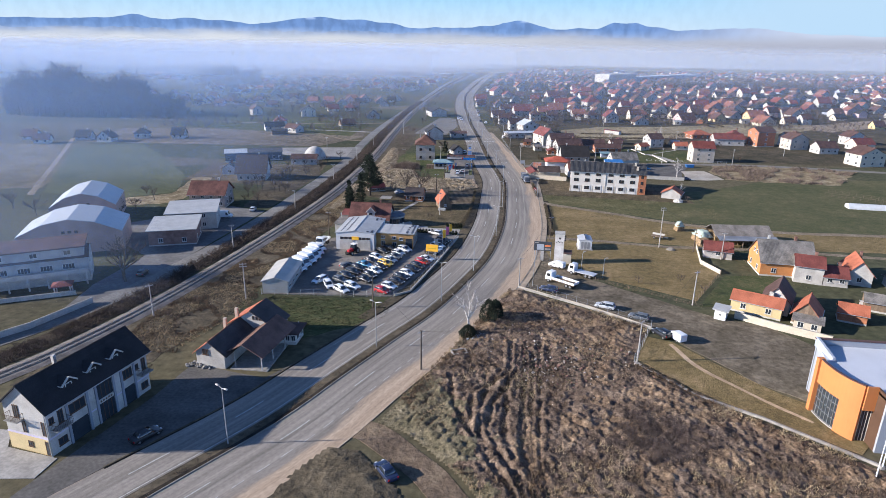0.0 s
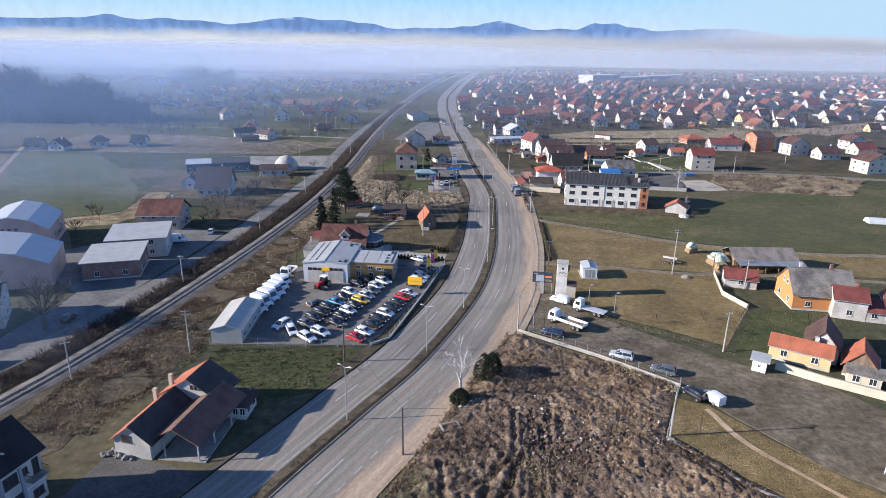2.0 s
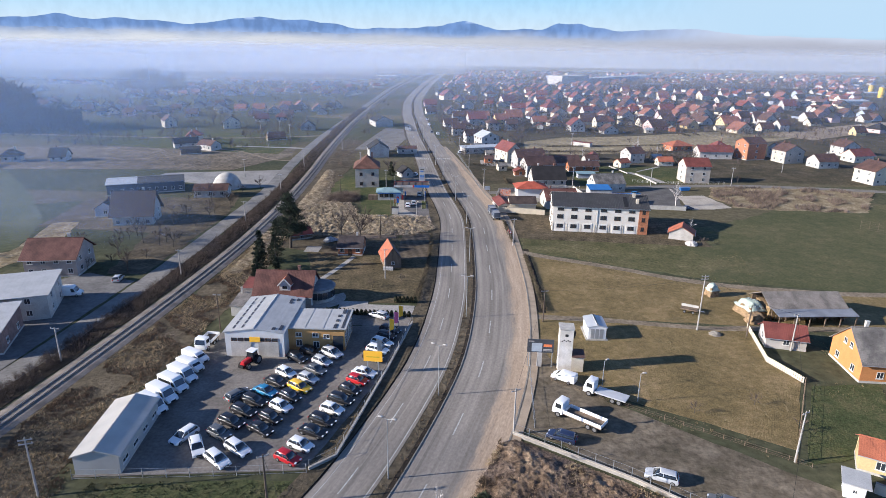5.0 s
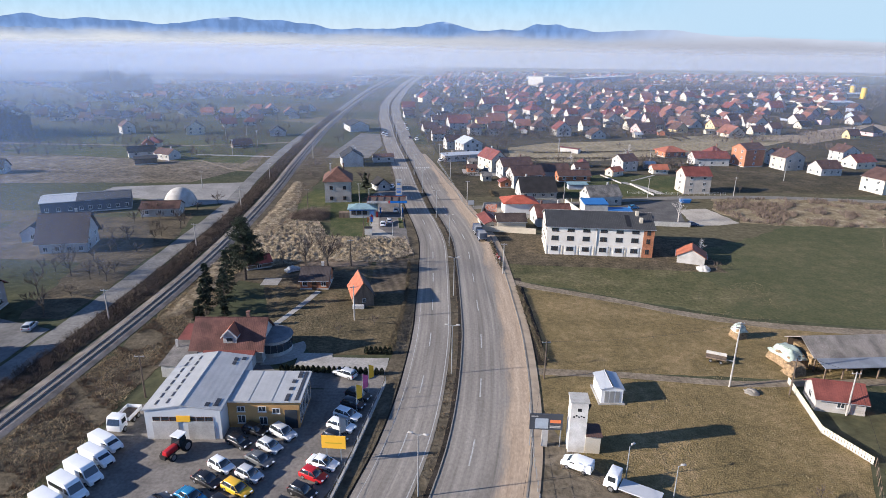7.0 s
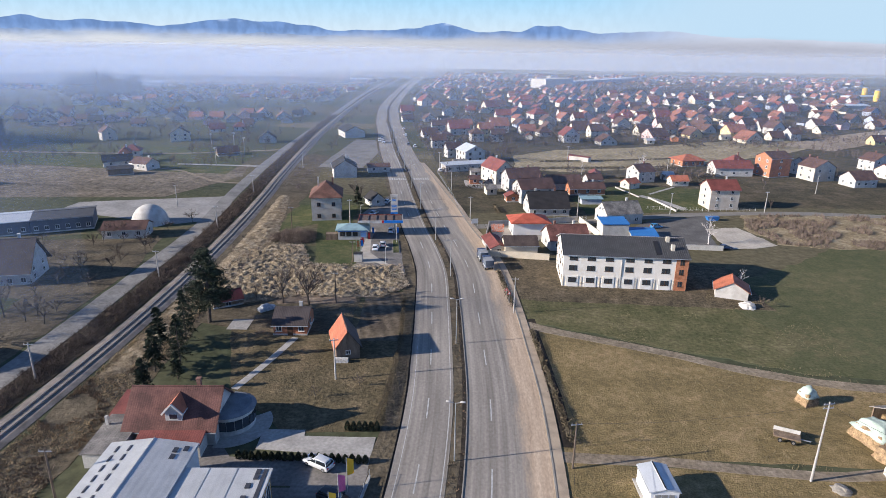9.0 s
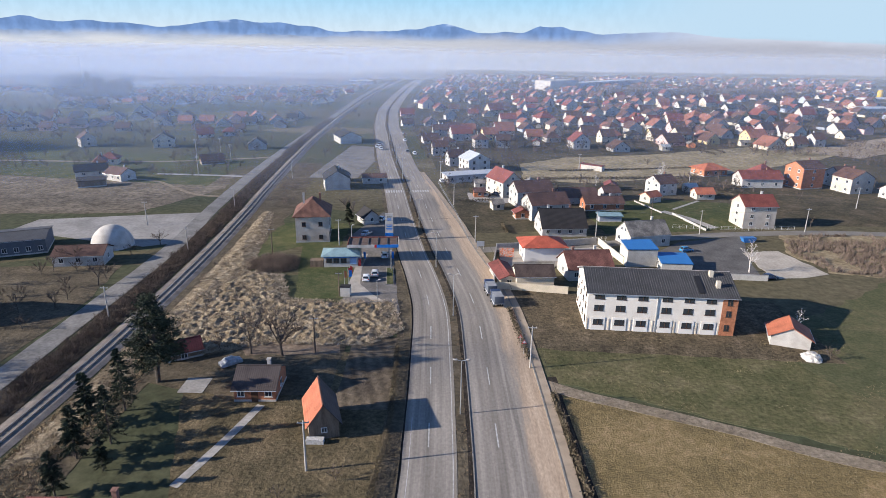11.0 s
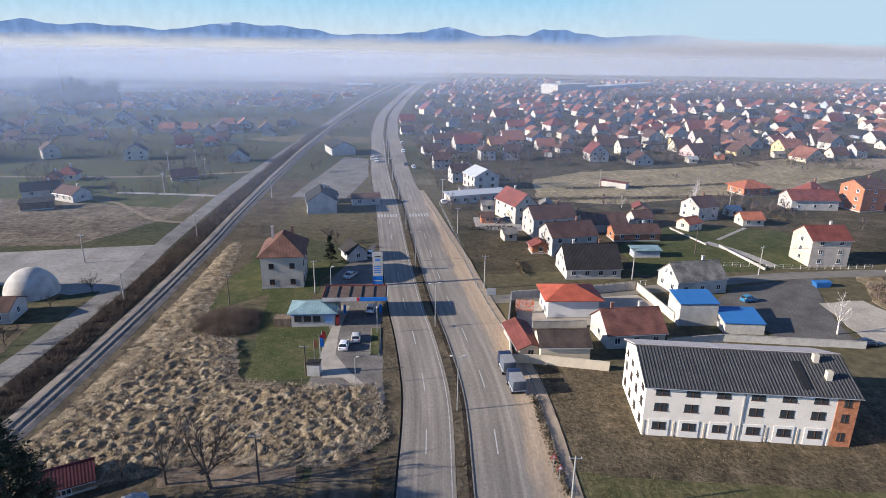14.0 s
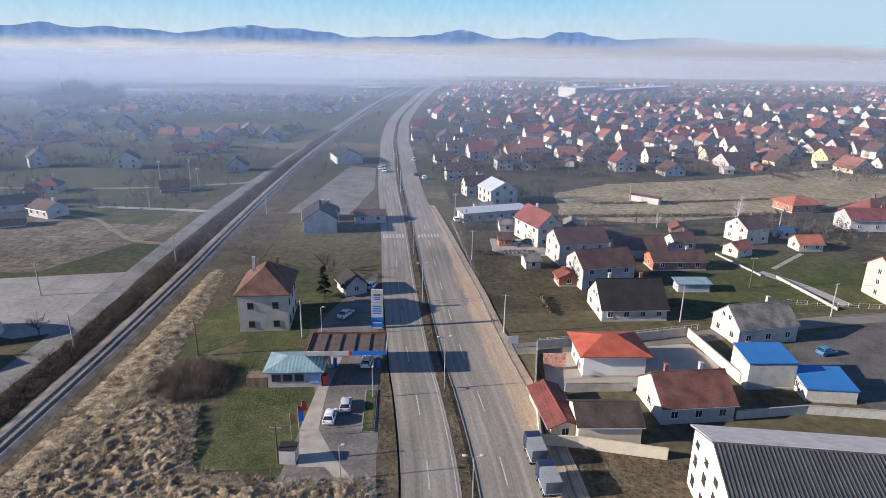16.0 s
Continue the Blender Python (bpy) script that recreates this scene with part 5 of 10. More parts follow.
rough_ground("field_bank", [(-66.5, 205), (-62, 206), (-59.5, 222), (-60, 232), (-62, 238), (-60.5, 256), (-57.5, 270), (-56, 290), (-60, 318), (-65, 345), (-69.5, 345), (-66.8, 302), (-65.6, 262), (-66.5, 238)], 0.6, 0.9, MATS["bleached_grass"], "pale dry grass on the railway bank", base=0.02, matted=0.6)
EARTH = land("plot_earth", [(0.066, 0.048, 0.035), (0.122, 0.087, 0.062), (0.185, 0.135, 0.097), (0.31, 0.23, 0.162)], 3, 2.6, 1.0, grit=0.62)
RUTS = [[(7.0, 112), (6.5, 92.2), (5.7, 75.6), (7.2, 64)], [(4.3, 112), (3.8, 91.8), (3.5, 76.7), (5.4, 64)], [(1.6, 112), (0.9, 91.4), (0.7, 80.1), (3.4, 67.6), (5, 60)],
        [(2.5, 100), (-1.6, 88.2), (-2.0, 80.5), (1.3, 73.6), (3.4, 67.6)], [(0.8, 99), (-4.9, 91.6), (-4.6, 80.1), (0.0, 72.1), (3.0, 66.5)], [(-9.3, 97.2), (-7.7, 87.4), (-4.0, 79.4)],
        [(-1.1, 77.0), (5.1, 68.3), (8, 62)], [(5.6, 108), (5.1, 92), (4.6, 76), (6.2, 64)], [(-0.4, 100), (-3.2, 90), (-3.3, 80), (0.7, 72.8)]]
OLIVE = land("flattened_grass", [(0.10, 0.088, 0.052), (0.155, 0.13, 0.08), (0.22, 0.185, 0.12)], 3.5, 2.0, 1.0, grit=0.55)
OCHRE_E = land("ochre_earth", [(0.115, 0.078, 0.05), (0.21, 0.145, 0.092), (0.37, 0.27, 0.175)], 3.0, 2.4, 1.0, grit=0.6)


def plot_zone(x, y):
    """0 churned earth, 1 flattened grass, 2 ochre soil and dead grass."""
    n1 = noise.noise(Vector((x * 0.12, y * 0.12, 3))) * 6 + noise.noise(Vector((x * 0.6, y * 0.6, 9))) * 4
    if x + (y - 80) * 0.35 + n1 < -5.5 and y < 97 + n1:
        return 1
    if min(abs(x - 5 - (64 - y) * 0.02), 9) + n1 * 0.8 < 1.2 and y < 100:
        return 2
    if x > 9 and y < 93 + n1 and noise.noise(Vector((x * 0.16, y * 0.16, 21))) + n1 * 0.03 > 0.08:
        return 2
    if y > 110 and noise.noise(Vector((x * 0.17, y * 0.17, 13))) + n1 * 0.03 > -0.02:
        return 2
    if x > 12 and y > 92 and noise.noise(Vector((x * 0.15, y * 0.15, 33))) + n1 * 0.02 > -0.08 + max(0, 20 - x) * 0.03:
        return 2
    return 0


rough_ground("field_plot", PLOT, 0.3, 1.2, EARTH, "churned brown earth with clods, weeds and deep tyre ruts", ruts=RUTS, zones=(plot_zone, OLIVE, OCHRE_E))
rough_ground("field_mound", [(-33, 55), (-28.5, 69), (-25.2, 75), (-20, 74.5), (-13, 67), (-8, 60), (-12, 45), (-28, 45)], 0.6, 0.9, SCRUB, "dark weedy earth mound beside the turn-off")

# ---- buildings by the road ----


def wing(ob, x, y, rot, w, d, h, rise, ridge="x", wall=None, tile=None, over=0.4, roof="gable"):
    """A further wing of a house, in the house's own axes."""
    m = pose(x, y, 0, 0, 0, rot)
    bm = bmesh.new()
    wall_body(bm, w, d, h, rise, ridge if roof == "gable" else None)
    a = part("wall", bm, wall or WHITE, ob)
    bm = bmesh.new()
    if roof == "gable":
        gable_roof(bm, w, d, h, rise, over, ridge)
    elif roof == "hip":
        hip_roof(bm, w, d, h, rise, over)
    else:
        prism(bm, [(-d / 2 - over, h), (d / 2 + over, h + rise), (d / 2 + over, h + rise + 0.16), (-d / 2 - over, h + 0.16)], -w / 2 - over, w / 2 + over, 0, "x")
    b = part("roof", bm, tile or TILE_R, ob)
    a.matrix_local = b.matrix_local = m
    return a


def dormer_edge(a, w, h, rise):
    for s in (-1, 1):
        bm = bmesh.new()
        tube(bm, (s * (w / 2 + 0.34), -0.34, h - 0.16), (0, -0.34, h + rise + 0.1), 0.15, sides=4)
        part("fascia", bm, WHITE, a)
        bm = bmesh.new()
        tube(bm, (s * (w / 2 + 0.34), -0.34, h - 0.16), (s * (w / 2 + 0.34), 1.6, h - 0.16), 0.08, sides=4)
        part("fascia", bm, WHITE, a)


def dormer(ob, m, w=1.8, d=2.6, h=1.1, rise=0.7, tile=None, trim=None):
    bm = bmesh.new()
    prism(bm, [(-w / 2, -0.6), (w / 2, -0.6), (w / 2, h), (0, h + rise), (-w / 2, h)], 0, d, 0, "y")
    a = part("dormer", bm, trim or WHITE, ob)
    a.matrix_local = m
    bm = bmesh.new()
    for s in (-1, 1):
        prism(bm, [(s * (w / 2 + 0.3), h - 0.2), (0, h + rise + 0.02), (0, h + rise + 0.14), (s * (w / 2 + 0.3), h - 0.08)], -0.3, d, 0, "y")
    part("dormer_roof", bm, tile or TILE_K, a)
    dormer_edge(a, w, h, rise)
    window(a, pose(0, -0.01, 0.05), w * 0.55, h * 0.8, sill=False, fine=False)


def slab(ob, name, x0, x1, y0, y1, z0, z1, material, label=""):
    bm = bmesh.new()
    quad_box(bm, x0, x1, y0, y1, z0, z1)
    return part(name, bm, material, ob, label)


# shop house with dormers
A = front(-71, 68.6, -63.4, 67.2, 19.2, 7.6, 3.3, ridge="y", wall=WHITE, tile=TILE_K, floors=1, nx=0, ny=0, chimney=0, over=0.7, label="long white and yellow shop house with a dark roof and dormers", name="shop_house", plinth=False)
LILAC = mat("lilac_band", (0.5, 0.45, 0.55), 0.85, var=0.05)
slab(A, "plinth", -3.86, 3.86, -9.66, 9.66, -0.4, 2.7, YELLOW, "yellow rendered ground floor")
slab(A, "cornice", -3.9, 3.9, -9.7, 9.7, 2.7, 2.95, LILAC)
PIL = mat("pilaster_grey", (0.24, 0.25, 0.285), 0.8, var=0.08)
cuts = [-9.62, -6.3, -2.7, -1.1, 2.3, 3.9, 6.6, 9.62]
for i, (y0, y1) in enumerate(zip(cuts, cuts[1:])):
    c, wd = (y0 + y1) / 2, y1 - y0 - 0.3
    if i:
        slab(A, "pilaster", 3.84, 4.08, y0 - 0.2, y0 + 0.2, 0, 7.4, PIL, "grey pilaster")
    slab(A, "panel", 3.8, 3.9, y0 + 0.2, y1 - 0.2, 2.95, 7.3, WHITE, "white upper panel")
    if i in (1, 5):
        bm = bmesh.new()
        quad_box(bm, -wd / 2 + 0.15, wd / 2 - 0.15, -0.06, 0.02, 0, 3.0)
        part("shop_door", bm, GLASS, A, "dark glazed shop front").matrix_local = pose(3.92, c, 0.05, 0, 0, 90)
        window(A, pose(3.91, c, 4.6, 0, 0, 90), wd - 0.5, 1.6, FRAME_B, bars=2)
    elif i == 3:
        bm = bmesh.new()
        quad_box(bm, -wd / 2 + 0.15, wd / 2 - 0.15, -0.06, 0.02, 0, 6.9)
        part("shop_window", bm, GLASS, A, "tall dark glazed bay").matrix_local = pose(3.92, c, 0.05, 0, 0, 90)
        for k in range(1, 4):
            slab(A, "mullion", 3.96, 4.03, c - wd / 2 + k * wd / 4 - 0.04, c - wd / 2 + k * wd / 4 + 0.04, 0.05, 6.9, FRAME_B)
        slab(A, "sign_panel", 4.0, 4.12, c - 1.5, c + 1.3, 3.3, 4.0, WHITE, "white shop sign with unreadable bars")
        for k in range(5):
            slab(A, "sign_bar", 4.12, 4.14, c - 1.3 + k * 0.5, c - 1.0 + k * 0.5, 3.5, 3.8, FRAME_B)
    elif i in (0, 6):
        window(A, pose(3.91, c + 0.6, 4.3, 0, 0, 90), 0.9, 2.1, FRAME_B)
        window(A, pose(3.91, c - 0.9, 5.0, 0, 0, 90), 0.8, 1.0, FRAME_B)
        balcony(A, pose(3.92, c + 0.1, 4.1, 0, 0, 90), wd - 0.3, 1.3)
        window(A, pose(3.9, c + 0.3, 0.9, 0, 0, 90), 1.5, 1.2, FRAME_B, bars=1)
for i in range(3):
    dormer(A, pose(2.9, -4.4 + i * 4.4, 8.2, 0, 0, 90), 2.0, 2.6, 0.9, 0.8, TILE_K, TILE_K)
balcony(A, pose(-1.5, -9.62, 5.4), 2.4, 1.1)
window(A, pose(-1.5, -9.64, 5.42), 0.9, 2.1, FRAME_B)
window(A, pose(-0.4, -9.66, 3.2), 0.6, 1.9, FRAME_B, sill=False, bars=0)
window(A, pose(0.2, -9.68, 1.0), 0.9, 0.9, FRAME_B)
window(A, pose(3.2, -9.66, 3.3), 0.6, 2.3, FRAME_B, sill=False, bars=0)
window(A, pose(3.3, -9.68, 0.1), 0.7, 2.3, FRAME_B, sill=False, bars=0)
slab(A, "downpipe", 3.84, 3.96, -9.85, -9.72, 0, 7.4, STEEL)
slab(A, "chimney", -2.6, -2.1, -2, -1.5, 8.2, 11.2, WHITE)

# farmhouse under three roofs
B = thing("house", "white roadside house with dark roofs and a brown porch", "house", pose(-50, 103, 0))


def split_roof(ob, x, y, rot, w, d, h, rise, west, east, over=0.5, wall=None):
    """A gabled block with a sunlit tile colour on the west slope and a shaded one on the east, the ridge along its own
    y.
    """
    m = pose(x, y, 0, 0, 0, rot)
    bm = bmesh.new()
    wall_body(bm, w, d, h, rise, "y")
    part("wall", bm, wall or WHITE, ob).matrix_local = m
    for sgn, tl in ((-1, west), (1, east)):
        bm = bmesh.new()
        e, zl = w / 2 + over, h - over * rise / (w / 2)
        prism(bm, [(sgn * e, zl), (0, h + rise), (0, h + rise + 0.16), (sgn * e, zl + 0.16)], -d / 2 - over * 0.6, d / 2 + over * 0.6, 0, "y")
        part("roof", bm, tl, ob).matrix_local = m
    bm = bmesh.new()
    tube(bm, (0, -d / 2 - over * 0.6, h + rise + 0.14), (0, d / 2 + over * 0.6, h + rise + 0.14), 0.14, sides=6)
    part("ridge_cap", bm, TILE_B, ob).matrix_local = m
    return m


# Dark copy of the tile for shaded east slopes; the cottage's weathered roof too.
DARK_B = ribbed("weathered_shade_tile", (0.068, 0.055, 0.052), 0.34, 0, 0.7, 0.25)
split_roof(B, -2.5, -3.2, -6, 5.7, 11.0, 3.0, 2.2, TILE_O, DARK_B, 0.6)
window(B, pose(-3.9, -8.66, 2.6, 0, 0, -6), 1.2, 1.1, FRAME_B, bars=2)
split_roof(B, 0.7, 4.9, -6, 9.2, 6.0, 3.9, 2.9, TILE_O, DARK_B, 0.6)
for k in range(3):
    window(B, pose(0.9 + k * 0.75, 1.84 - k * 0.08, 5.0, 0, 0, -6), 0.5, 0.8, FRAME_B, sill=False, bars=0)
for x, y, z in ((-4.6, 1.0, 5.4), (-3.2, 3.4, 6.6)):
    slab(B, "chimney", x - 0.28, x + 0.28, y - 0.28, y + 0.28, 2.6, z, CREAM)
bm = bmesh.new()
gable_roof(bm, 7.6, 13.5, 2.7, 2.1, 0.2, "y")
part("porch_roof", bm, ribbed("porch_sheet", (0.15, 0.085, 0.065), 0.7, 0, 0.75, 0.25), B, "brown ribbed porch roof").matrix_local = pose(3.7, -1.6, 0, 0, 0, -6)
for x, y in ((1.4, -8.2), (6.6, -8.6), (7.0, -4.4), (7.6, 0.2), (8.2, 6.6)):
    slab(B, "post", x - 0.1, x + 0.1, y - 0.1, y + 0.1, 0, 2.9, WHITE)
slab(B, "porch_floor", 0.6, 7.6, -8.8, 7, 0, 0.18, CONCRETE)
slab(B, "annex", 5.6, 9.2, 2.0, 6.4, 0, 2.4, GREY, "pale annex under the porch")
slab(B, "annex_roof", 5.3, 9.9, 1.5, 7.0, 2.4, 2.6, TILE_B)
for k in range(3):
    window(B, pose(6.4 + k * 1.15, 1.98, 0.8), 0.9, 1.3, FRAME, bars=1)
for k in range(2):
    window(B, pose(9.22, 3.2 + k * 2.0, 0.8, 0, 0, 90), 1.3, 1.3, FRAME, bars=1)

# orange showroom with a curved front
O = thing("showroom", "orange and grey commercial showroom with a curved glazed front", "showroom", pose(51.0, 94.6, 0))
OR_PANEL = mat("orange_panel", (0.50, 0.185, 0.06), 0.5, var=0.05, scale=3, bump=0.02)
GR_PANEL = mat("grey_panel", (0.31, 0.325, 0.35), 0.5, var=0.05, scale=3, bump=0.02)
curve = [(5.4 * (1 - math.cos(radians(a))), -9.0 * math.sin(radians(a))) for a in range(0, 61, 5)]
BROWN_CAP = mat("brown_coping", (0.10, 0.055, 0.045), 0.6, var=0.05)
def curved_wall(z0, z1, inset, material, name, label="", span=None):
    bm = bmesh.new()
    pts = span or curve
    prev = None
    for (x, y) in pts:
        c = [bm.verts.new((x + inset, y + inset * 0.5, z)) for z in (z0, z1)] + [bm.verts.new((x + inset + 0.4, y + 0.2 + inset * 0.5, z)) for z in (z1, z0)]
        if prev:
            for k in range(4):
                bm.faces.new((prev[k], prev[(k + 1) % 4], c[(k + 1) % 4], c[k]))
        else:
            bm.faces.new(c)
        prev = c
    bm.faces.new(prev[::-1])
    return part(name, bm, material, O, label)
curved_wall(5.6, 9.6, 0, OR_PANEL, "fascia", "curved orange fascia")
curved_wall(9.6, 9.72, -0.06, BROWN_CAP, "coping", "dark brown coping")
curved_wall(0.25, 5.6, 0.4, GLASS, "glazing", "dark curved glazing", curve[:8])
curved_wall(0, 0.25, 0.1, CONCRETE, "kerb", "", curve[:8])
curved_wall(0, 5.6, 0, OR_PANEL, "column", "broad orange pier", curve[7:])
for i in range(0, 8):
    x, y = curve[i]
    slab(O, "mullion", x + 0.3, x + 0.39, y + 0.12, y + 0.18, 0.2, 5.6, STEEL)
for k in range(1, 4):
    curved_wall(0.25 + k * 1.32, 0.30 + k * 1.32, 0.34, STEEL, "mullion", "", curve[:8])
ex, ey = curve[-1]
slab(O, "recess_fascia", ex + 0.3, ex + 1.9, ey - 0.2, ey + 0.1, 5.6, 9.6, OR_PANEL, "recessed orange fascia")
slab(O, "recess_glazing", ex + 0.3, ex + 1.9, ey + 0.3, ey + 0.4, 0, 5.6, GLASS, "recessed dark glazing")
for k in range(4):
    slab(O, "mullion", ex + 0.45 + k * 0.46, ex + 0.52 + k * 0.46, ey + 0.24, ey + 0.3, 0, 5.6, GREY)
slab(O, "wall", ex + 1.9, 30, ey - 2.6, ey - 2.2, 0, 9.4, GR_PANEL, "grey panel wall")
slab(O, "wall", ex + 1.9, ex + 2.2, ey - 2.2, ey + 0.4, 0, 9.4, FRAME_B, "dark return wall")
slab(O, "column", -0.3, 0.7, 0.1, 1.0, 0, 9.6, OR_PANEL, "orange pier")
slab(O, "wall", 2.4, 2.8, 1.0, 7, 0, 9.2, GR_PANEL, "grey panel wall")
for k in range(7):
    slab(O, "joint", ex + 4.6 + k * 2.8, ex + 4.63 + k * 2.8, ey - 2.615, ey - 2.6, 0, 9.4, FRAME_B)
bm = bmesh.new()
ring = [(x + 0.3, y + 0.2) for x, y in curve] + [(ex + 1.9, ey + 0.1), (ex + 1.9, ey - 2.3), (30, ey - 2.3), (30, 7), (2.6, 7), (1.2, 1.0)]
lo, hi = [bm.verts.new((*p, 8.6)) for p in ring], [bm.verts.new((*p, 8.9)) for p in ring]
bm.faces.new(hi)
bm.faces.new(lo[::-1])
for i in range(len(ring)):
    bm.faces.new((lo[i], lo[(i + 1) % len(ring)], hi[(i + 1) % len(ring)], hi[i]))
part("roof", bm, mat("roof_membrane", (0.5, 0.52, 0.56), 0.7, var=0.06, scale=5), O, "pale grey membrane roof")
slab(O, "parapet", 2.4, 30, 6.8, 7.3, 0, 10.0, GR_PANEL)
slab(O, "parapet", 30, 30.4, ey - 2.6, 7.3, 0, 9.6, GR_PANEL)
bm = bmesh.new()
prism(bm, [(0.9, 8.6), (7.2, 8.6), (7.2, 10.3), (6.4, 10.3), (0.9, 9.6)], 2.1, 2.5, 0, "x")
part("parapet", bm, BLUEW, O, "wedge-shaped grey parapet")
slab(O, "coping", 2.0, 30.5, 6.7, 7.4, 10.0, 10.12, BROWN_CAP)

# car dealer's hall and offices
D = front(-49.5, 163.8, -38.4, 163.9, 16.4, 5.0, 0.75, ridge="y", wall=mat("panel_white", (0.55, 0.55, 0.54), 0.6, var=0.05, scale=3), tile=SHEET_G, nx=0, ny=0, chimney=0, over=0.25, label="grey metal car workshop hall with an ochre office wing", name="workshop_hall", plinth=False)
OCHRE = mat("ochre_render", (0.45, 0.26, 0.10), 0.85, var=0.12, scale=2)
slab(D, "office_wall", 5.6, 16.4, -5.2, 3.4, 0, 4.6, OCHRE, "ochre rendered office wing")
slab(D, "office_roof", 5.4, 16.8, -5.5, 3.7, 4.6, 4.85, SHEET_G, "flat grey office roof")
for x in (-2.6, 2.6):
    slab(D, "shutter_door", x - 1.9, x + 1.9, -8.32, -8.18, 0, 3.1, WHITE, "white sectional door")
    for k in range(3):
        window(D, pose(x - 1.25 + k * 1.25, -8.22, 3.2), 1.1, 0.7, FRAME_B, sill=False, bars=0)
slab(D, "sign_panel", -0.9, 1.1, -8.36, -8.22, 3.1, 4.1, mat("sign_yellow", (0.88, 0.47, 0.04), 0.5, var=0.03), "plain yellow sign board")
for x, z in ((7.6, 2.9), (10.8, 2.9), (12.9, 2.6), (7.6, 0.9), (10.9, 0.6)):
    window(D, pose(x, -5.22, z), 1.2, 0.9 if z > 2 else 1.4, FRAME)
bm = bmesh.new()
quad_box(bm, 14.2, 16.1, -5.3, -5.15, 0, 3.2)
part("glass_door", bm, GLASS, D, "glazed entrance")
for k in range(4):
    window(D, pose(16.42, -4.0 + k * 2.0, 0.6, 0, 0, 90), 1.6, 2.8, FRAME, sill=False)
ROOFLIGHT = mat("rooflight", (0.05, 0.05, 0.055), 0.4, var=0.1)
for row in (0, 1):
    for k in range(8):
        xx = -4.2 + row * 1.7
        zz = 5.0 + (5.55 - abs(xx)) / 5.55 * 0.75
        bm = bmesh.new()
        quad_box(bm, -0.14, 0.14, -0.6, 0.6, 0, 0.08)
        part("rooflight", bm, ROOFLIGHT, D).matrix_local = pose(xx, -6.7 + k * 1.9, zz + 0.16, 0, -7.7, 0)
for x, y in ((14.6, -3.9), (14.6, -1.9), (14.6, 0.3), (15.2, 1.9), (15.2, 2.9), (14.6, -4.9)):
    bm = bmesh.new()
    quad_box(bm, -0.3, 0.3, -0.45, 0.45, 0, 0.1)
    part("rooflight", bm, ROOFLIGHT, D).matrix_local = pose(x, y, 4.86)
slab(D, "gutter_strip", 15.8, 16.3, -5.2, 3.4, 4.85, 4.9, ROOFLIGHT, "dark gutter strip along the office roof")
for x in (8.9, 12.4):
    slab(D, "roof_seam", x - 0.05, x + 0.05, -5.4, 3.6, 4.85, 4.89, STEEL, "raised sheet joint")
for x, y in ((3.5, -7.3), (4.7, -7.0), (4.7, -6.0), (3.5, 6.4), (4.7, 6.9), (3.6, 5.1)):
    bm = bmesh.new()
    quad_box(bm, -0.3, 0.3, -0.5, 0.5, 0, 0.08)
    part("rooflight", bm, ROOFLIGHT, D).matrix_local = pose(x, y, 5.16 + (5.55 - x) / 5.55 * 0.75, 0, 7.7, 0)
# long low shed of the dealer
front(-57.6, 129.4, -51.6, 130.0, 14, 3.0, 0.9, roof="gable", ridge="y", wall=mat("shed_panel", (0.40, 0.385, 0.35), 0.7, var=0.08, scale=3), tile=mat("shed_roof", (0.47, 0.445, 0.40), 0.55, var=0.1, scale=3), nx=0, ny=4, chimney=0, over=0.3,
      label="long low cream metal shed with a pale roof", name="storage_shed", win=(1.8, 0.7), plinth=False)
# house behind the hall
R = front(-51.6, 186.9, -38.9, 187.1, 8.9, 3.1, 3.9, ridge="x", wall=WHITE, tile=TILE_RU, nx=2, ny=1, chimney=1, over=0.7, label="white house with a large brown tiled roof and a red dormer")
dormer(R, pose(0.5, -3.9, 3.9), 2.4, 3.4, 1.2, 1.4, TILE_O)
wing(R, -7.6, -5.4, 0, 4.6, 8.6, 2.3, 0.4, wall=GREY, tile=TILE_G, roof="mono", over=0.25)
wing(R, -8.0, 2.0, 0, 4.4, 5.6, 2.6, 0.7, wall=GREY, tile=TILE_R, roof="mono", over=0.25)
wing(R, 0.7, -6.0, 0, 9.0, 2.9, 2.1, 0.7, wall=GREY, tile=TILE_R, roof="mono", over=0.2)
slab(R, "chimney", -9.6, -9.2, -3.6, -3.2, 2.0, 4.2, GREY, "slim rendered chimney")
bm = bmesh.new()
bmesh.ops.create_cone(bm, cap_ends=True, segments=24, radius1=3.6, radius2=3.6, depth=3.2, matrix=pose(7.0, 1.0, 1.6))
part("round_wing", bm, GREY, R, "grey round sun room")
for k in range(9):
    bm = bmesh.new()
    quad_box(bm, 3.55, 3.64, -0.55, 0.55, 0.9, 2.5)
    part("window", bm, GLASS, R, "dark sun room window").matrix_local = pose(7.0, 1.0, 0, 0, 0, -112 + k * 19)
bm = bmesh.new()
bmesh.ops.create_cone(bm, cap_ends=True, segments=24, radius1=3.95, radius2=3.3, depth=0.4, matrix=pose(7.0, 1.0, 3.4))
part("round_roof", bm, mat("slate_felt", (0.16, 0.17, 0.185), 0.8), R, "dark felt roof of the round wing")
# garden buildings
front(-39.8, 223, -33.1, 223.1, 7.5, 2.5, 2.0, ridge="x", wall=BRICK, tile=DARK_B, nx=3, ny=1, chimney=1, label="small red brick cottage with a dark brown roof", door=True)
# The barn's east slope takes the dark tile to paint its shade.
BN = thing("barn", "old wooden barn with orange and blackened tiled slopes", "barn", pose(-24.4, 217.1, 0))
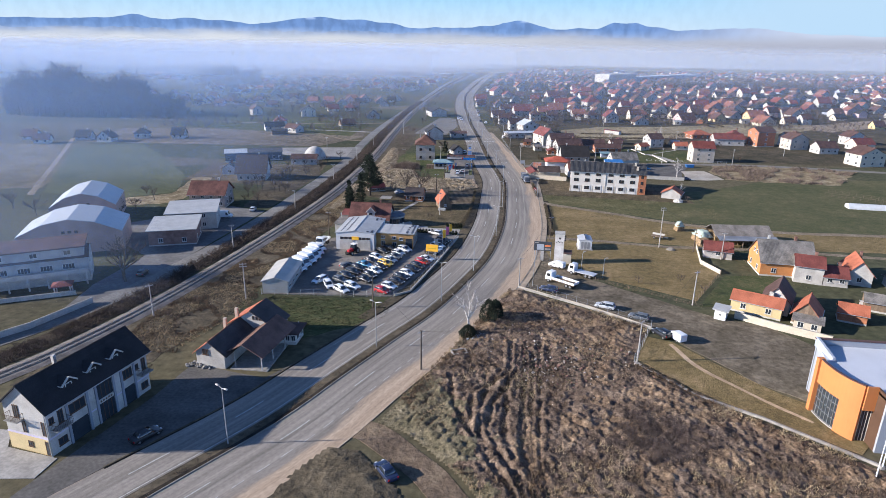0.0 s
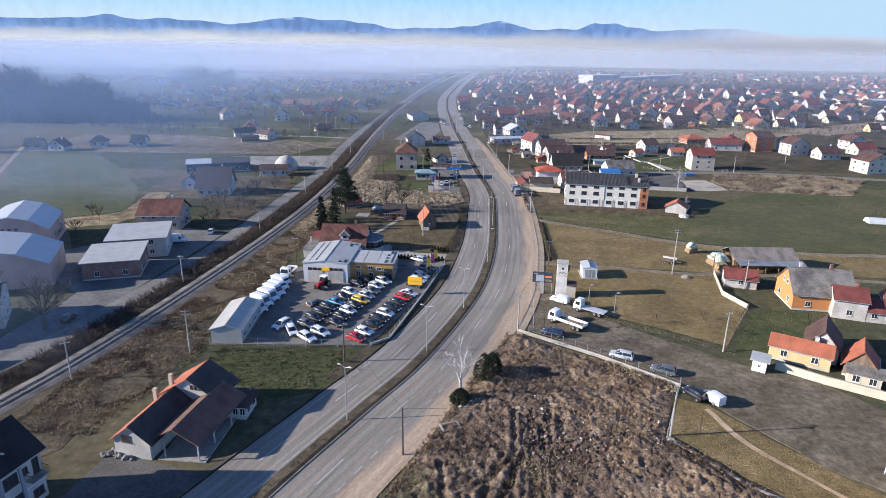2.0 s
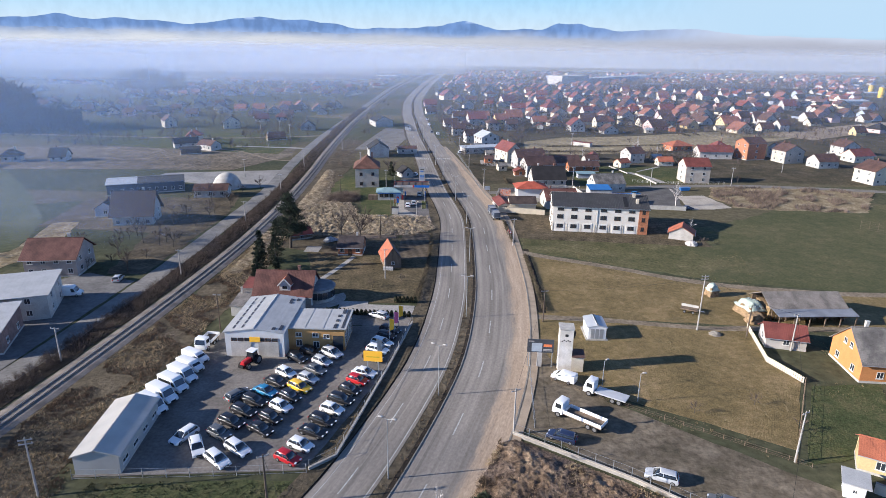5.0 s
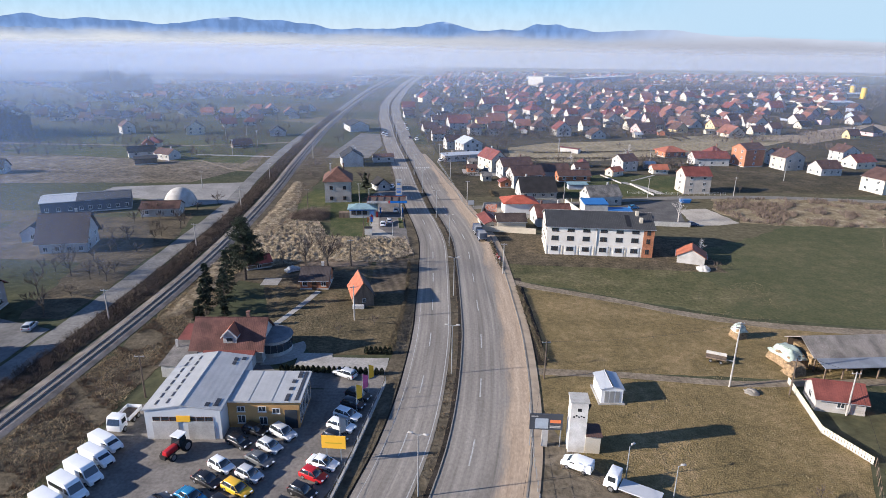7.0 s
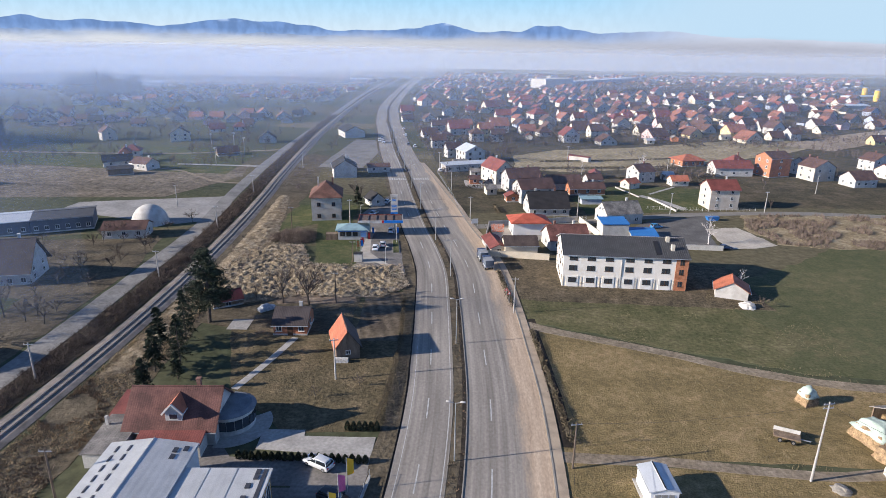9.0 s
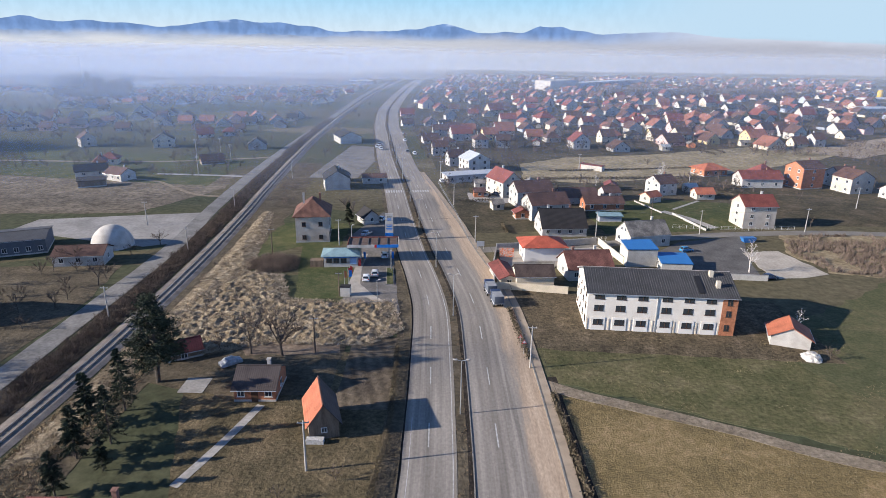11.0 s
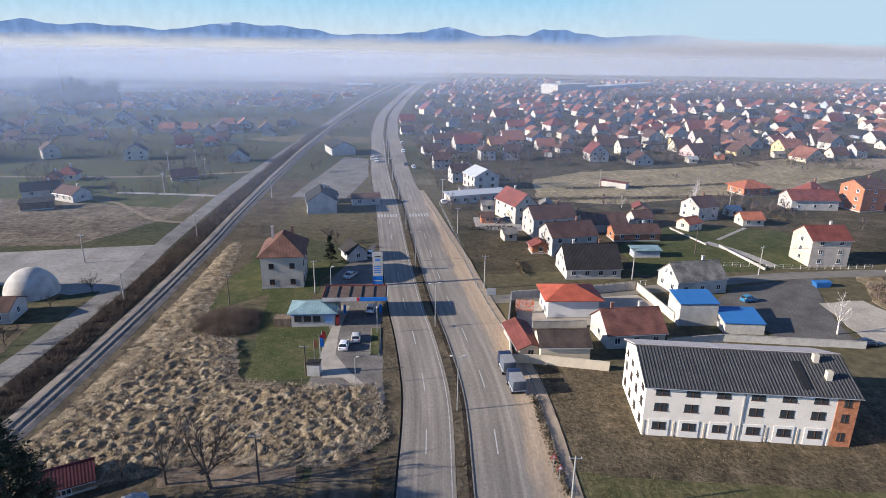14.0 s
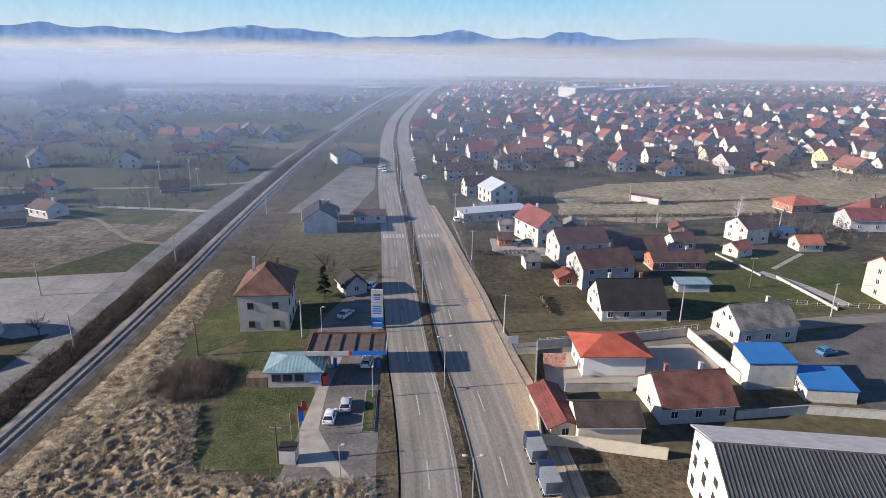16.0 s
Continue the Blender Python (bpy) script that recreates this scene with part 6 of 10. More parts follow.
split_roof(BN, 0, 0, 16, 4.4, 8.0, 2.8, 3.0, TILE_O, DARK_B, 0.5, WOOD)
window(BN, pose(1.1, -3.86, 1.1, 0, 0, 16), 0.9, 0.9, FRAME, sill=False)
slab(BN, "covered_stack", -1.4, 1.2, -5.3, -4.4, -0.05, 0.8, mat("cover_cloth", (0.5, 0.49, 0.47), 0.9, var=0.25, scale=0.4), "pale sheets draped over stacked boards")
front(-56.2, 235.3, -50.8, 238.4, 4.5, 1.7, 1.3, ridge="x", wall=WOOD, tile=ribbed("dull_red_sheet", (0.11, 0.03, 0.034), 0.4, 0, 0.8, 0.25), nx=1, ny=1, chimney=0, label="low wooden lean-to with a dull red roof", name="garden_hut")
# by the filling station
G = front(-49.3, 308.6, -39.7, 309.9, 13, 7.9, 4.4, roof="hip", wall=BEIGE, tile=ribbed("faded_tile", (0.15, 0.076, 0.056), 0.34, 0, 0.8, 0.3), floors=2, nx=2, ny=3, chimney=2, over=0.7, frame_mat=FRAME_B, label="large grey-beige two-storey house with an orange hip roof")
front(-53.6, 378.6, -43.8, 381.0, 13, 4.6, 3.2, ridge="y", wall=WHITE, tile=TILE_K, nx=0, ny=2, chimney=1, label="white gabled house with a black roof")
front(-31.5, 328.5, -27.0, 331.0, 6.5, 2.5, 2.2, ridge="y", wall=WHITE, tile=TILE_K, nx=1, ny=1, chimney=0, label="small white house with a black roof")
front(-67.5, 504, -55.5, 509, 18, 4.0, 3.0, ridge="y", wall=WHITE, tile=TILE_K, nx=0, ny=2, chimney=0, label="white hall with a dark roof beside the road", name="hall")
front(-54, 394, -46, 396, 7, 3, 2.2, ridge="y", wall=GREY, tile=TILE_K, nx=1, ny=1, label="small grey outbuilding with a dark roof", name="outbuilding")
front(-40, 392, -30, 394, 8, 2.6, 1.0, ridge="x", wall=GREY, tile=TILE_B, nx=2, ny=1, chimney=0, label="low grey-brown outbuilding with a flat pitch roof", name="outbuilding")

# unfinished three-storey block
W = front(23.9, 252.0, 53.6, 249.6, 14.5, 8.4, 2.7, ridge="x", wall=mat("block_render", (0.66, 0.61, 0.53), 0.85, var=0.06, scale=3, fine=4), tile=SHEET_K, nx=0, ny=0, chimney=0, over=0.5, label="unfinished white three-storey block with a dark corrugated roof", name="apartment_block", plinth=False)
wl = 29.8
slab(W, "stair_bay", wl / 2 - 2.9, wl / 2 + 0.05, -7.36, 7.3, -0.2, 8.35, BRICK, "bare orange brick stair bay")
DARKHOLE = mat("dark_opening", (0.03, 0.028, 0.026), 0.7, var=0.2)
def hole(ob, m, w, h):
    bm = bmesh.new()
    quad_box(bm, -w / 2, w / 2, -0.03, 0.05, 0, h)
    o = part("window", bm, GLASS, ob)
    o.matrix_local = m
    bm = bmesh.new()
    for x0, x1, z0, z1 in ((-w / 2 - 0.08, w / 2 + 0.08, -0.1, 0), (-0.04, 0.04, 0, h)):
        quad_box(bm, x0, x1, -0.08, 0.0, z0, z1)
    part("window_sill", bm, FRAME_B, o)
for i in range(6):
    x = -wl / 2 + 2.4 + i * 4.35 + (0.5 if i > 2 else 0)
    for z, hh in ((4.35, 1.1), (6.95, 0.7)):
        hole(W, pose(x, -7.27, z), 1.95, hh + 0.15)
    slab(W, "panel", x - 1.45, x + 1.45, -7.36, -7.24, 0.0, 2.9, mat("panel_cream", (0.66, 0.63, 0.57), 0.85, var=0.05)) if i % 1 == 0 else None
    hole(W, pose(x, -7.38, 1.3), 1.95, 1.2)
for i in range(7):
    x = -wl / 2 + 0.2 + i * 4.42
    slab(W, "pilaster", x - 0.12, x + 0.12, -7.34, -7.24, 0, 2.6, CREAM)
slab(W, "downpipe", -0.9, -0.75, -7.4, -7.26, 0, 8.2, STEEL)
for z in (1.1, 4.2, 6.7):
    hole(W, pose(wl / 2 - 1.5, -7.38, z), 1.0, 1.3)
for k in range(4):
    for z, hh in ((1.2, 1.3), (4.2, 1.3), (6.8, 0.8)):
        hole(W, pose(-wl / 2 - 0.02, -5.4 + k * 3.6, z, 0, 0, -90), 1.2, hh)
for x, y in ((wl / 2 - 4.0, -1.4), (wl / 2 - 3.4, -4.6)):
    slab(W, "chimney", x - 0.4, x + 0.4, y - 0.4, y + 0.4, 8.8, 12.4 - abs(y) * 0.33, CREAM)
bm = bmesh.new()
for k in range(62):
    x = -wl / 2 - 0.3 + k * 0.495
    for s in (-1, 1):
        a, b = Vector((x, s * 7.75, 8.4 - 0.5 * 2.7 / 7.25 + 0.2)), Vector((x, 0, 11.3))
        tube(bm, a, b, 0.065, sides=4)
part("roof_ribs", bm, SHEET_K, W)
bm = bmesh.new()
prism(bm, [(-6.7, 11.32 - 6.7 * 0.372), (-1.7, 11.32 - 1.7 * 0.372), (-1.7, 11.42 - 1.7 * 0.372), (-6.7, 11.42 - 6.7 * 0.372)], wl / 2 - 7.6, wl / 2 - 6.4, 0, "x")
part("rooflight", bm, mat("dark_rooflight", (0.02, 0.02, 0.022), 0.6, var=0.1), W, "dark strip of missing sheet")
bm = bmesh.new()
prism(bm, [(0.25, 11.34 - 0.25 * 0.372), (7.9, 11.34 - 7.9 * 0.372), (7.9, 11.46 - 7.9 * 0.372), (0.25, 11.46 - 0.25 * 0.372)], -wl / 2 - 0.45, wl / 2 + 0.45, 0, "x")
part("roof_sheet", bm, mat("pale_underlay", (0.50, 0.45, 0.42), 0.7, var=0.14, scale=1.5), W, "pale uncovered sheeting on the far slope")
# brick hut beside it
front(59.4, 246.0, 66.0, 243.4, 6.0, 2.2, 2.0, ridge="y", wall=WHITE, tile=TILE_O, nx=0, ny=0, chimney=0, label="small white and brick shed with an orange roof", name="shed", plinth=False)

# farm by the pasture
front(66.2, 160.4, 79.5, 159.6, 10.5, 4.0, 4.4, ridge="x", wall=ORANGE, tile=TILE_G, nx=2, ny=2, gable_win=2, chimney=2, label="orange house with a weathered grey roof")
front(55.6, 173.4, 62.8, 171.8, 5.5, 2.5, 1.7, ridge="x", wall=WHITE, tile=TILE_R, nx=1, ny=1, chimney=0, label="small white cottage with a red-brown roof")
SBN = thing("barn", "open-fronted straw barn with a weathered two-tone sheet roof", "barn", pose(70.4, 190.6, 0, 0, 0, 4.1))
bm = bmesh.new()
gable_roof(bm, 16.8, 8.0, 3.2, 2.0, 0.5, "x")
part("roof", bm, ribbed("weathered_sheet", (0.25, 0.22, 0.19), 0.5, 0, 0.8, 0.3), SBN, "grey-brown weathered upper roof")
bm = bmesh.new()
prism(bm, [(-7.2, 2.35), (-4.2, 3.0), (-4.2, 3.12), (-7.2, 2.47)], -8.3, 9.4, 0, "x")
part("lean_to_roof", bm, ribbed("slate_sheet", (0.22, 0.235, 0.26), 0.5, 0, 0.6, 0.15), SBN, "slate-grey sheet lean-to roof")
slab(SBN, "back_wall", -8.4, 8.4, 3.8, 4.0, -0.2, 3.3, WOOD)
slab(SBN, "side_wall", 8.2, 8.4, -4.0, 3.8, -0.2, 3.3, WOOD)
for k in range(6):
    slab(SBN, "post", -8.1 + k * 3.4, -7.9 + k * 3.4, -7.05, -6.85, -0.2, 2.4, WOOD)
    slab(SBN, "post", -8.1 + k * 3.3, -7.9 + k * 3.3, -4.1, -3.9, -0.2, 3.2, WOOD)
BALES = mat("straw_bale", (0.30, 0.205, 0.105), 0.95, var=0.35, scale=0.5, fine=5, bump=0.5)
rb = random.Random(19)
for k in range(11):
    for lv in range(rb.choice((2, 3, 4))):
        bx = -7.6 + k * 1.4 + rb.uniform(-0.08, 0.08)
        slab(SBN, "straw_bale", bx - 0.62, bx + 0.62, -3.4 + rb.uniform(-0.3, 0.2), 2.4, lv * 0.75, lv * 0.75 + 0.72, BALES)
front(73.4, 157.0, 79.6, 155.2, 7, 4.6, 1.8, ridge="x", wall=WHITE, tile=TILE_R, nx=1, ny=1, label="white house with a bright red roof")
front(79.8, 155.2, 85.2, 154.2, 6, 2.6, 1.8, ridge="x", wall=WHITE, tile=TILE_R, nx=2, ny=1, label="low red-roofed house wing")
front(86, 157.0, 91.5, 155.5, 9, 3.2, 3.2, ridge="y", wall=GREY, tile=TILE_O, nx=1, ny=1, label="grey barn with an orange tiled roof", name="barn")
front(95, 153.2, 102, 152, 6, 2.4, 1.3, ridge="x", wall=WHITE, tile=TILE_G, nx=2, ny=1, label="small white shed with a grey roof", name="shed")
Y = front(51.1, 135.8, 60.2, 131.0, 4.6, 3.0, 1.3, ridge="x", wall=YELLOW, tile=TILE_O, nx=2, ny=0, chimney=1, label="yellow house with a red-orange roof and dark wing")
wing(Y, 3.4, 5.6, 0, 5.6, 8.5, 3.2, 3.2, "y", WHITE, TILE_B, 0.5)
front(62.2, 130.4, 66.6, 128.0, 6.5, 2.6, 2.8, ridge="y", wall=WOOD, tile=TILE_O, nx=1, ny=0, chimney=0, label="small wooden hut with an orange roof", name="garden_hut")
front(61.4, 127.4, 66.0, 125.2, 2.8, 2.2, 0.5, roof="mono", wall=CREAM, tile=TILE_G, nx=2, ny=0, chimney=0, label="low cream shed with a grey roof", name="shed")
front(45.9, 130.2, 48.0, 129.1, 2.6, 2.3, 0.25, roof="mono", wall=mat("container_white", (0.66, 0.67, 0.68), 0.6, var=0.05), tile=SHEET_G, nx=1, ny=0, chimney=0, win=(0.6, 0.6), label="white site container with a grey lid", name="site_container", plinth=False)
front(73, 133, 78, 131, 4, 2.5, 1.3, ridge="x", wall=BRICK, tile=TILE_O, nx=0, ny=0, chimney=1, label="small brick shed with an orange roof", name="shed")
front(82, 140, 88, 137.5, 6, 2.4, 1.0, ridge="x", wall=WOOD, tile=TILE_G, nx=0, ny=0, chimney=0, label="wood store with a grey roof and stacked logs", name="shed")

# tower, kiosk and hoarding in the yard
T = thing("transformer_tower", "whitewashed transformer tower with worn graffiti and a flat top", "tower", pose(13.85, 162.8, 0, 0, 0, -4))
slab(T, "shaft", -1.22, 1.22, -1.15, 1.15, -0.3, 8.3, mat("limewash", (0.70, 0.66, 0.6), 0.9, var=0.14, scale=1.6, col2=(0.5, 0.46, 0.4)))
slab(T, "cap", -1.36, 1.36, -1.28, 1.28, 8.3, 8.58, GREY)
slab(T, "annex", 1.24, 3.4, -1.2, 1.4, -0.3, 3.0, CREAM)
slab(T, "annex_roof", 1.24, 3.6, -1.5, 1.7, 3.0, 3.2, TILE_B)
slab(T, "opening", -0.25, 0.3, -1.18, -1.1, 6.9, 7.4, DARKHOLE)
for k, (x, z) in enumerate(((-0.7, 6.0), (-0.35, 6.2), (0.0, 6.0), (0.35, 6.15), (0.7, 6.0))):
    slab(T, "scrawl", x - 0.14, x + 0.12, -1.165, -1.14, z - 0.12, z + 0.12, DARKHOLE, "unreadable dark graffiti mark")
for k in range(3):
    slab(T, "insulator", 1.22, 1.7, -0.6 + 0.5 * k, -0.4 + 0.5 * k, 7.4 - 0.7 * k, 7.8 - 0.7 * k, BLACK)
K = front(20.6, 174.6, 24.2, 174.6, 5.4, 2.7, 0.4, ridge="y", wall=mat("kiosk_panel", (0.72, 0.72, 0.71), 0.6, var=0.04), tile=SHEET_W, nx=0, ny=0, chimney=0, over=0.15, label="small white prefabricated kiosk on a concrete base", name="kiosk", plinth=False)
slab(K, "base", -2.2, 2.2, -3.1, 3.1, -0.1, 0.2, CONCRETE)
slab(K, "vent", -0.08, 0.08, -2.7, 2.7, 3.2, 3.4, DARKHOLE)
for x in (-0.9, 0.0, 0.9):
    slab(K, "door_panel", x - 0.36, x + 0.36, -2.76, -2.69, 0.3, 2.4, STEEL)
N = thing("billboard", "dark advertising hoarding on a white concrete pillar", "billboard", pose(9.4, 163.0, 0, 0, 0, -3))
slab(N, "panel", -2.4, 2.4, -0.12, 0.12, 3.0, 5.6, mat("hoarding_dark", (0.06, 0.065, 0.075), 0.5, var=0.05))
slab(N, "poster", -1.6, 0.3, -0.15, -0.12, 3.2, 4.9, mat("hoarding_pale", (0.4, 0.44, 0.48), 0.5, var=0.1))
slab(N, "poster", 0.55, 2.1, -0.15, -0.12, 4.2, 4.7, mat("hoarding_orange", (0.75, 0.22, 0.08), 0.5, var=0.03), "orange lettering bar")
slab(N, "poster", 0.55, 2.1, -0.15, -0.12, 3.6, 3.72, WHITE, "white lettering bar")
slab(N, "poster", 0.55, 2.1, -0.15, -0.12, 3.35, 3.47, WHITE, "white lettering bar")
slab(N, "poster", -2.2, -1.2, -0.15, -0.12, 5.15, 5.3, WHITE, "white lettering bar")
slab(N, "pillar", -0.5, 0.4, -0.1, 0.3, -0.2, 3.0, WHITE)
for x in (-2.2, 2.2):
    slab(N, "post", x - 0.07, x + 0.07, -0.07, 0.07, -0.2, 3.0, STEEL)

# works and houses west of the railway
V = front(-124, 117.5, -102.5, 131.0, 11, 6.2, 1.6, ridge="x", wall=WHITE, tile=TILE_B, floors=2, nx=0, ny=3, chimney=0, over=0.4, label="white three-level villa with balconies and pillars")
for k in range(5):
    window(V, pose(-10 + k * 4.6, -5.52, 3.6), 2.6, 1.4, FRAME, bars=3)
slab(V, "terrace_roof", -12.7, 12.7, -8.2, -5.5, 3.0, 3.3, WHITE)
slab(V, "terrace_rail", -12.7, 12.7, -8.2, -8.05, 3.3, 4.1, WHITE)
slab(V, "upper_floor", -8, 12, -5.0, 5.0, 6.2, 8.8, WHITE)
slab(V, "upper_roof", -8.4, 12.5, -5.8, 5.4, 8.8, 9.1, TILE_B)
for k in range(3):
    window(V, pose(-5.5 + k * 7, -5.02, 7.0), 1.6, 1.2, FRAME)
for k in range(7):
    bm = bmesh.new()
    tube(bm, (-12 + k * 4, -8.0, 0), (-12 + k * 4, -8.0, 3.0), 0.2, sides=10)
    part("pillar", bm, WHITE, V)


PV = thing("garden_pavilion", "small white garden pavilion under a dark red hip roof", "pavilion", pose(-103.4, 122.4, 0, 0, 0, 30))
bm = bmesh.new()
hip_roof(bm, 3.6, 3.0, 2.2, 0.9, 0.4)
part("roof", bm, TILE_R, PV)
for x in (-1.6, 1.6):
    for y in (-1.3, 1.3):
        slab(PV, "post", x - 0.14, x + 0.14, y - 0.14, y + 0.14, -0.1, 2.2, WHITE)
slab(PV, "parapet", -1.6, 1.6, -1.4, -1.25, 0, 0.9, WHITE)


def arched_hall(x, y, w, d, rot, h, rise, label):
    ob = thing("warehouse", label, "warehouse", pose(x, y, 0, 0, 0, rot))
    steps = [(-w / 2, h), (-w / 4, h + rise * 0.72), (0, h + rise), (w / 4, h + rise * 0.72), (w / 2, h)]
    bm = bmesh.new()
    prism(bm, [(-w / 2, -0.3), (w / 2, -0.3)] + steps[::-1], -d / 2, d / 2, 0, "y")
    part("wall", bm, mat("hall_panel", (0.40, 0.30, 0.26), 0.8, var=0.12, scale=3), ob)
    bm = bmesh.new()
    for (a, za), (b, zb) in zip(steps, steps[1:]):
        prism(bm, [(a, za + 0.03), (b, zb + 0.03), (b, zb + 0.2), (a, za + 0.2)], -d / 2 - 0.4, d / 2 + 0.4, 0, "y")
    part("roof", bm, SHEET_W, ob, "pale blue-white sheet roof")
    for k in range(3):
        window(ob, pose(-1.6 + 1.6 * k, -d / 2 - 0.02, h + 0.3), 0.9, 0.7, FRAME_B, fine=False)
    return ob


arched_hall(-124, 156.1, 26, 17, 26, 5.6, 4.2, "large warehouse with a broken-arch pale metal roof")
arched_hall(-140.4, 184.6, 19, 20, 26, 5.8, 4.2, "second warehouse with a pale arched roof")
front(-103.2, 157.4, -91.2, 161.9, 13, 4.6, 0.7, roof="mono", wall=mat("faded_brick", (0.25, 0.165, 0.14), 0.9, var=0.2, scale=1.0), tile=SHEET_G, nx=2, ny=2, chimney=0, label="brick workshop with a pale grey sheet roof", name="workshop")
front(-106.4, 172.6, -92.6, 178.0, 13, 5.4, 0.9, roof="mono", wall=GREY, tile=SHEET_G, floors=2, nx=2, ny=2, chimney=0, label="grey two-storey workshop with a sheet roof", name="workshop")
front(-113.6, 200.4, -101.4, 202.2, 10.5, 5.2, 3.4, ridge="x", wall=mat("taupe_render", (0.36, 0.31, 0.28), 0.85, var=0.12, scale=2), tile=TILE_RU, over=0.9, floors=2, nx=4, ny=2, chimney=1, label="taupe two-storey house with a wide russet roof")
front(-116.8, 246.4, -105.1, 248.9, 11, 4.2, 5.8, ridge="x", wall=WHITE, tile=mat("aged_shingle", (0.062, 0.046, 0.04), 0.85, var=0.2, scale=2, fine=3), floors=2, nx=4, ny=2, chimney=1, over=1.2, label="white alpine-style house with a deep dark brown roof")
front(-131.0, 289.8, -115.6, 296.6, 13, 4.2, 0.9, ridge="x", wall=mat("slate_panel", (0.10, 0.11, 0.13), 0.7, var=0.1), tile=SHEET_K, nx=6, ny=0, chimney=0, label="long dark industrial building with a row of windows", name="factory")
front(-140.6, 285.5, -131.2, 289.7, 13, 4.2, 0.9, ridge="x", wall=MATS["slate_panel"], tile=SHEET_W, nx=3, ny=0, chimney=0, label="pale-roofed end bay of the factory", name="factory")
front(-107.0, 285.1, -94.9, 287.2, 7.5, 2.9, 1.6, ridge="x", wall=WHITE, tile=TILE_B, nx=3, ny=1, chimney=0, label="long white shed with a brown roof")
front(-128, 256, -122, 257.5, 5, 3, 2, ridge="y", wall=BLUEW, tile=TILE_K, nx=1, ny=1, label="small blue-grey hut with a dark roof", name="garden_hut")
front(-151.0, 394.0, -141.8, 389.9, 7.5, 3.0, 2.2, ridge="x", wall=WHITE, tile=TILE_B, nx=3, ny=1, label="low white cottage with a dark brown roof among fields")
front(-164.5, 395.8, -153.6, 402.4, 6.5, 2.8, 2.4, ridge="x", wall=WHITE, tile=TILE_K, nx=2, ny=1, label="white farmhouse with a dark sagging roof")
front(-163.6, 409.5, -158.8, 411.5, 6, 5.0, 2.2, ridge="y", wall=BRICK, tile=TILE_R, nx=1, ny=1, label="narrow bare brick house with a red roof")
front(-152.7, 377.0, -143.8, 381.5, 5, 2.6, 0.7, roof="mono", wall=WOOD, tile=TILE_K, nx=0, ny=0, chimney=0, label="open dark wooden farm shed", name="shed")
front(-122.8, 430.2, -113.6, 435.4, 7, 1.9, 2.6, ridge="x", wall=WOOD, tile=TILE_B, nx=0, ny=0, chimney=0, label="low brown barn in the meadow", name="barn")
front(-209.0, 479.4, -203.0, 484.6, 8, 5.0, 3.0, ridge="y", wall=BEIGE, tile=TILE_B, floors=2, nx=1, ny=2, label="narrow two-storey beige house with a brown roof")
front(-168.4, 479.4, -158.2, 483.6, 9, 4.6, 3.6, ridge="y", wall=CREAM, tile=TILE_K, floors=2, nx=2, ny=2, label="white gabled house with a dark roof")
front(-115.2, 478.6, -105.6, 481.0, 8, 2.8, 3.6, ridge="y", wall=WHITE, tile=TILE_K, nx=1, ny=1, chimney=0, label="white barn with a steep dark roof", name="barn")
for x, y, w, code in ((-266, 318, 10, "dc"), (-252, 334, 9, "kw"), (-236, 331, 11, "db"), (-224, 348, 8, "kw"), (-283, 330, 9, "db"), (-203, 352, 11, "kw")):
    far_house(x, y, w, code, 0)
bm = bmesh.new()
bmesh.ops.create_uvsphere(bm, u_segments=32, v_segments=16, radius=5.7)
bmesh.ops.bisect_plane(bm, geom=bm.verts[:] + bm.edges[:] + bm.faces[:], plane_co=(0, 0, 0), plane_no=(0, 0, -1), clear_outer=True)
for f in bm.faces:
    f.smooth = True
dome = thing("storage_dome", "white inflated storage dome in the depot yard", "dome", pose(-101.0, 303.6, 0.0))
dm = part("shell", bm, WHITE, dome)
dm.scale = (1.0, 1.0, 1.1)
slab(dome, "base_ring", -5.6, 5.6, -0.5, 0.5, 0, 0.3, CONCRETE)
# far white hall of the town
front(149, 1052, 199, 1096, 30, 13, 1, roof="flat", wall=WHITE, tile=WHITE, nx=0, ny=0, chimney=0, label="large white factory head building", name="factory", over=0.1)
front(199, 1098, 356, 1278, 22, 8, 0.8, roof="flat", wall=BLUEW, tile=SHEET_W, nx=0, ny=0, chimney=0, label="very long low factory hall with a white roof edge", name="factory", over=0.4)

front(176.5, 333, 190, 336.5, 11, 6.2, 3.4, ridge="y", wall=CREAM, tile=TILE_B, floors=2, nx=3, ny=2, gable_win=2)
front(166, 397, 175, 399, 9, 5.6, 2.8, ridge="x", wall=WHITE, tile=TILE_B, floors=2, nx=2, ny=2)
front(174, 372, 185, 374, 9, 3.6, 3.0, ridge="x", wall=WHITE, tile=TILE_B, nx=3, ny=2)
front(203, 391, 215, 394, 9, 3.6, 3.0, ridge="x", wall=CREAM, tile=TILE_R, nx=3, ny=2)
front(209, 412, 220, 415, 9, 5.2, 3.0, ridge="y", wall=WHITE, tile=TILE_B, floors=2, nx=2, ny=2)
front(116, 418, 128, 421, 10, 3.0, 2.6, roof="hip", wall=BRICK, tile=TILE_O, nx=3, ny=2, chimney=0, over=1.0, label="open brick garden pavilion with an orange hip roof", name="pavilion")
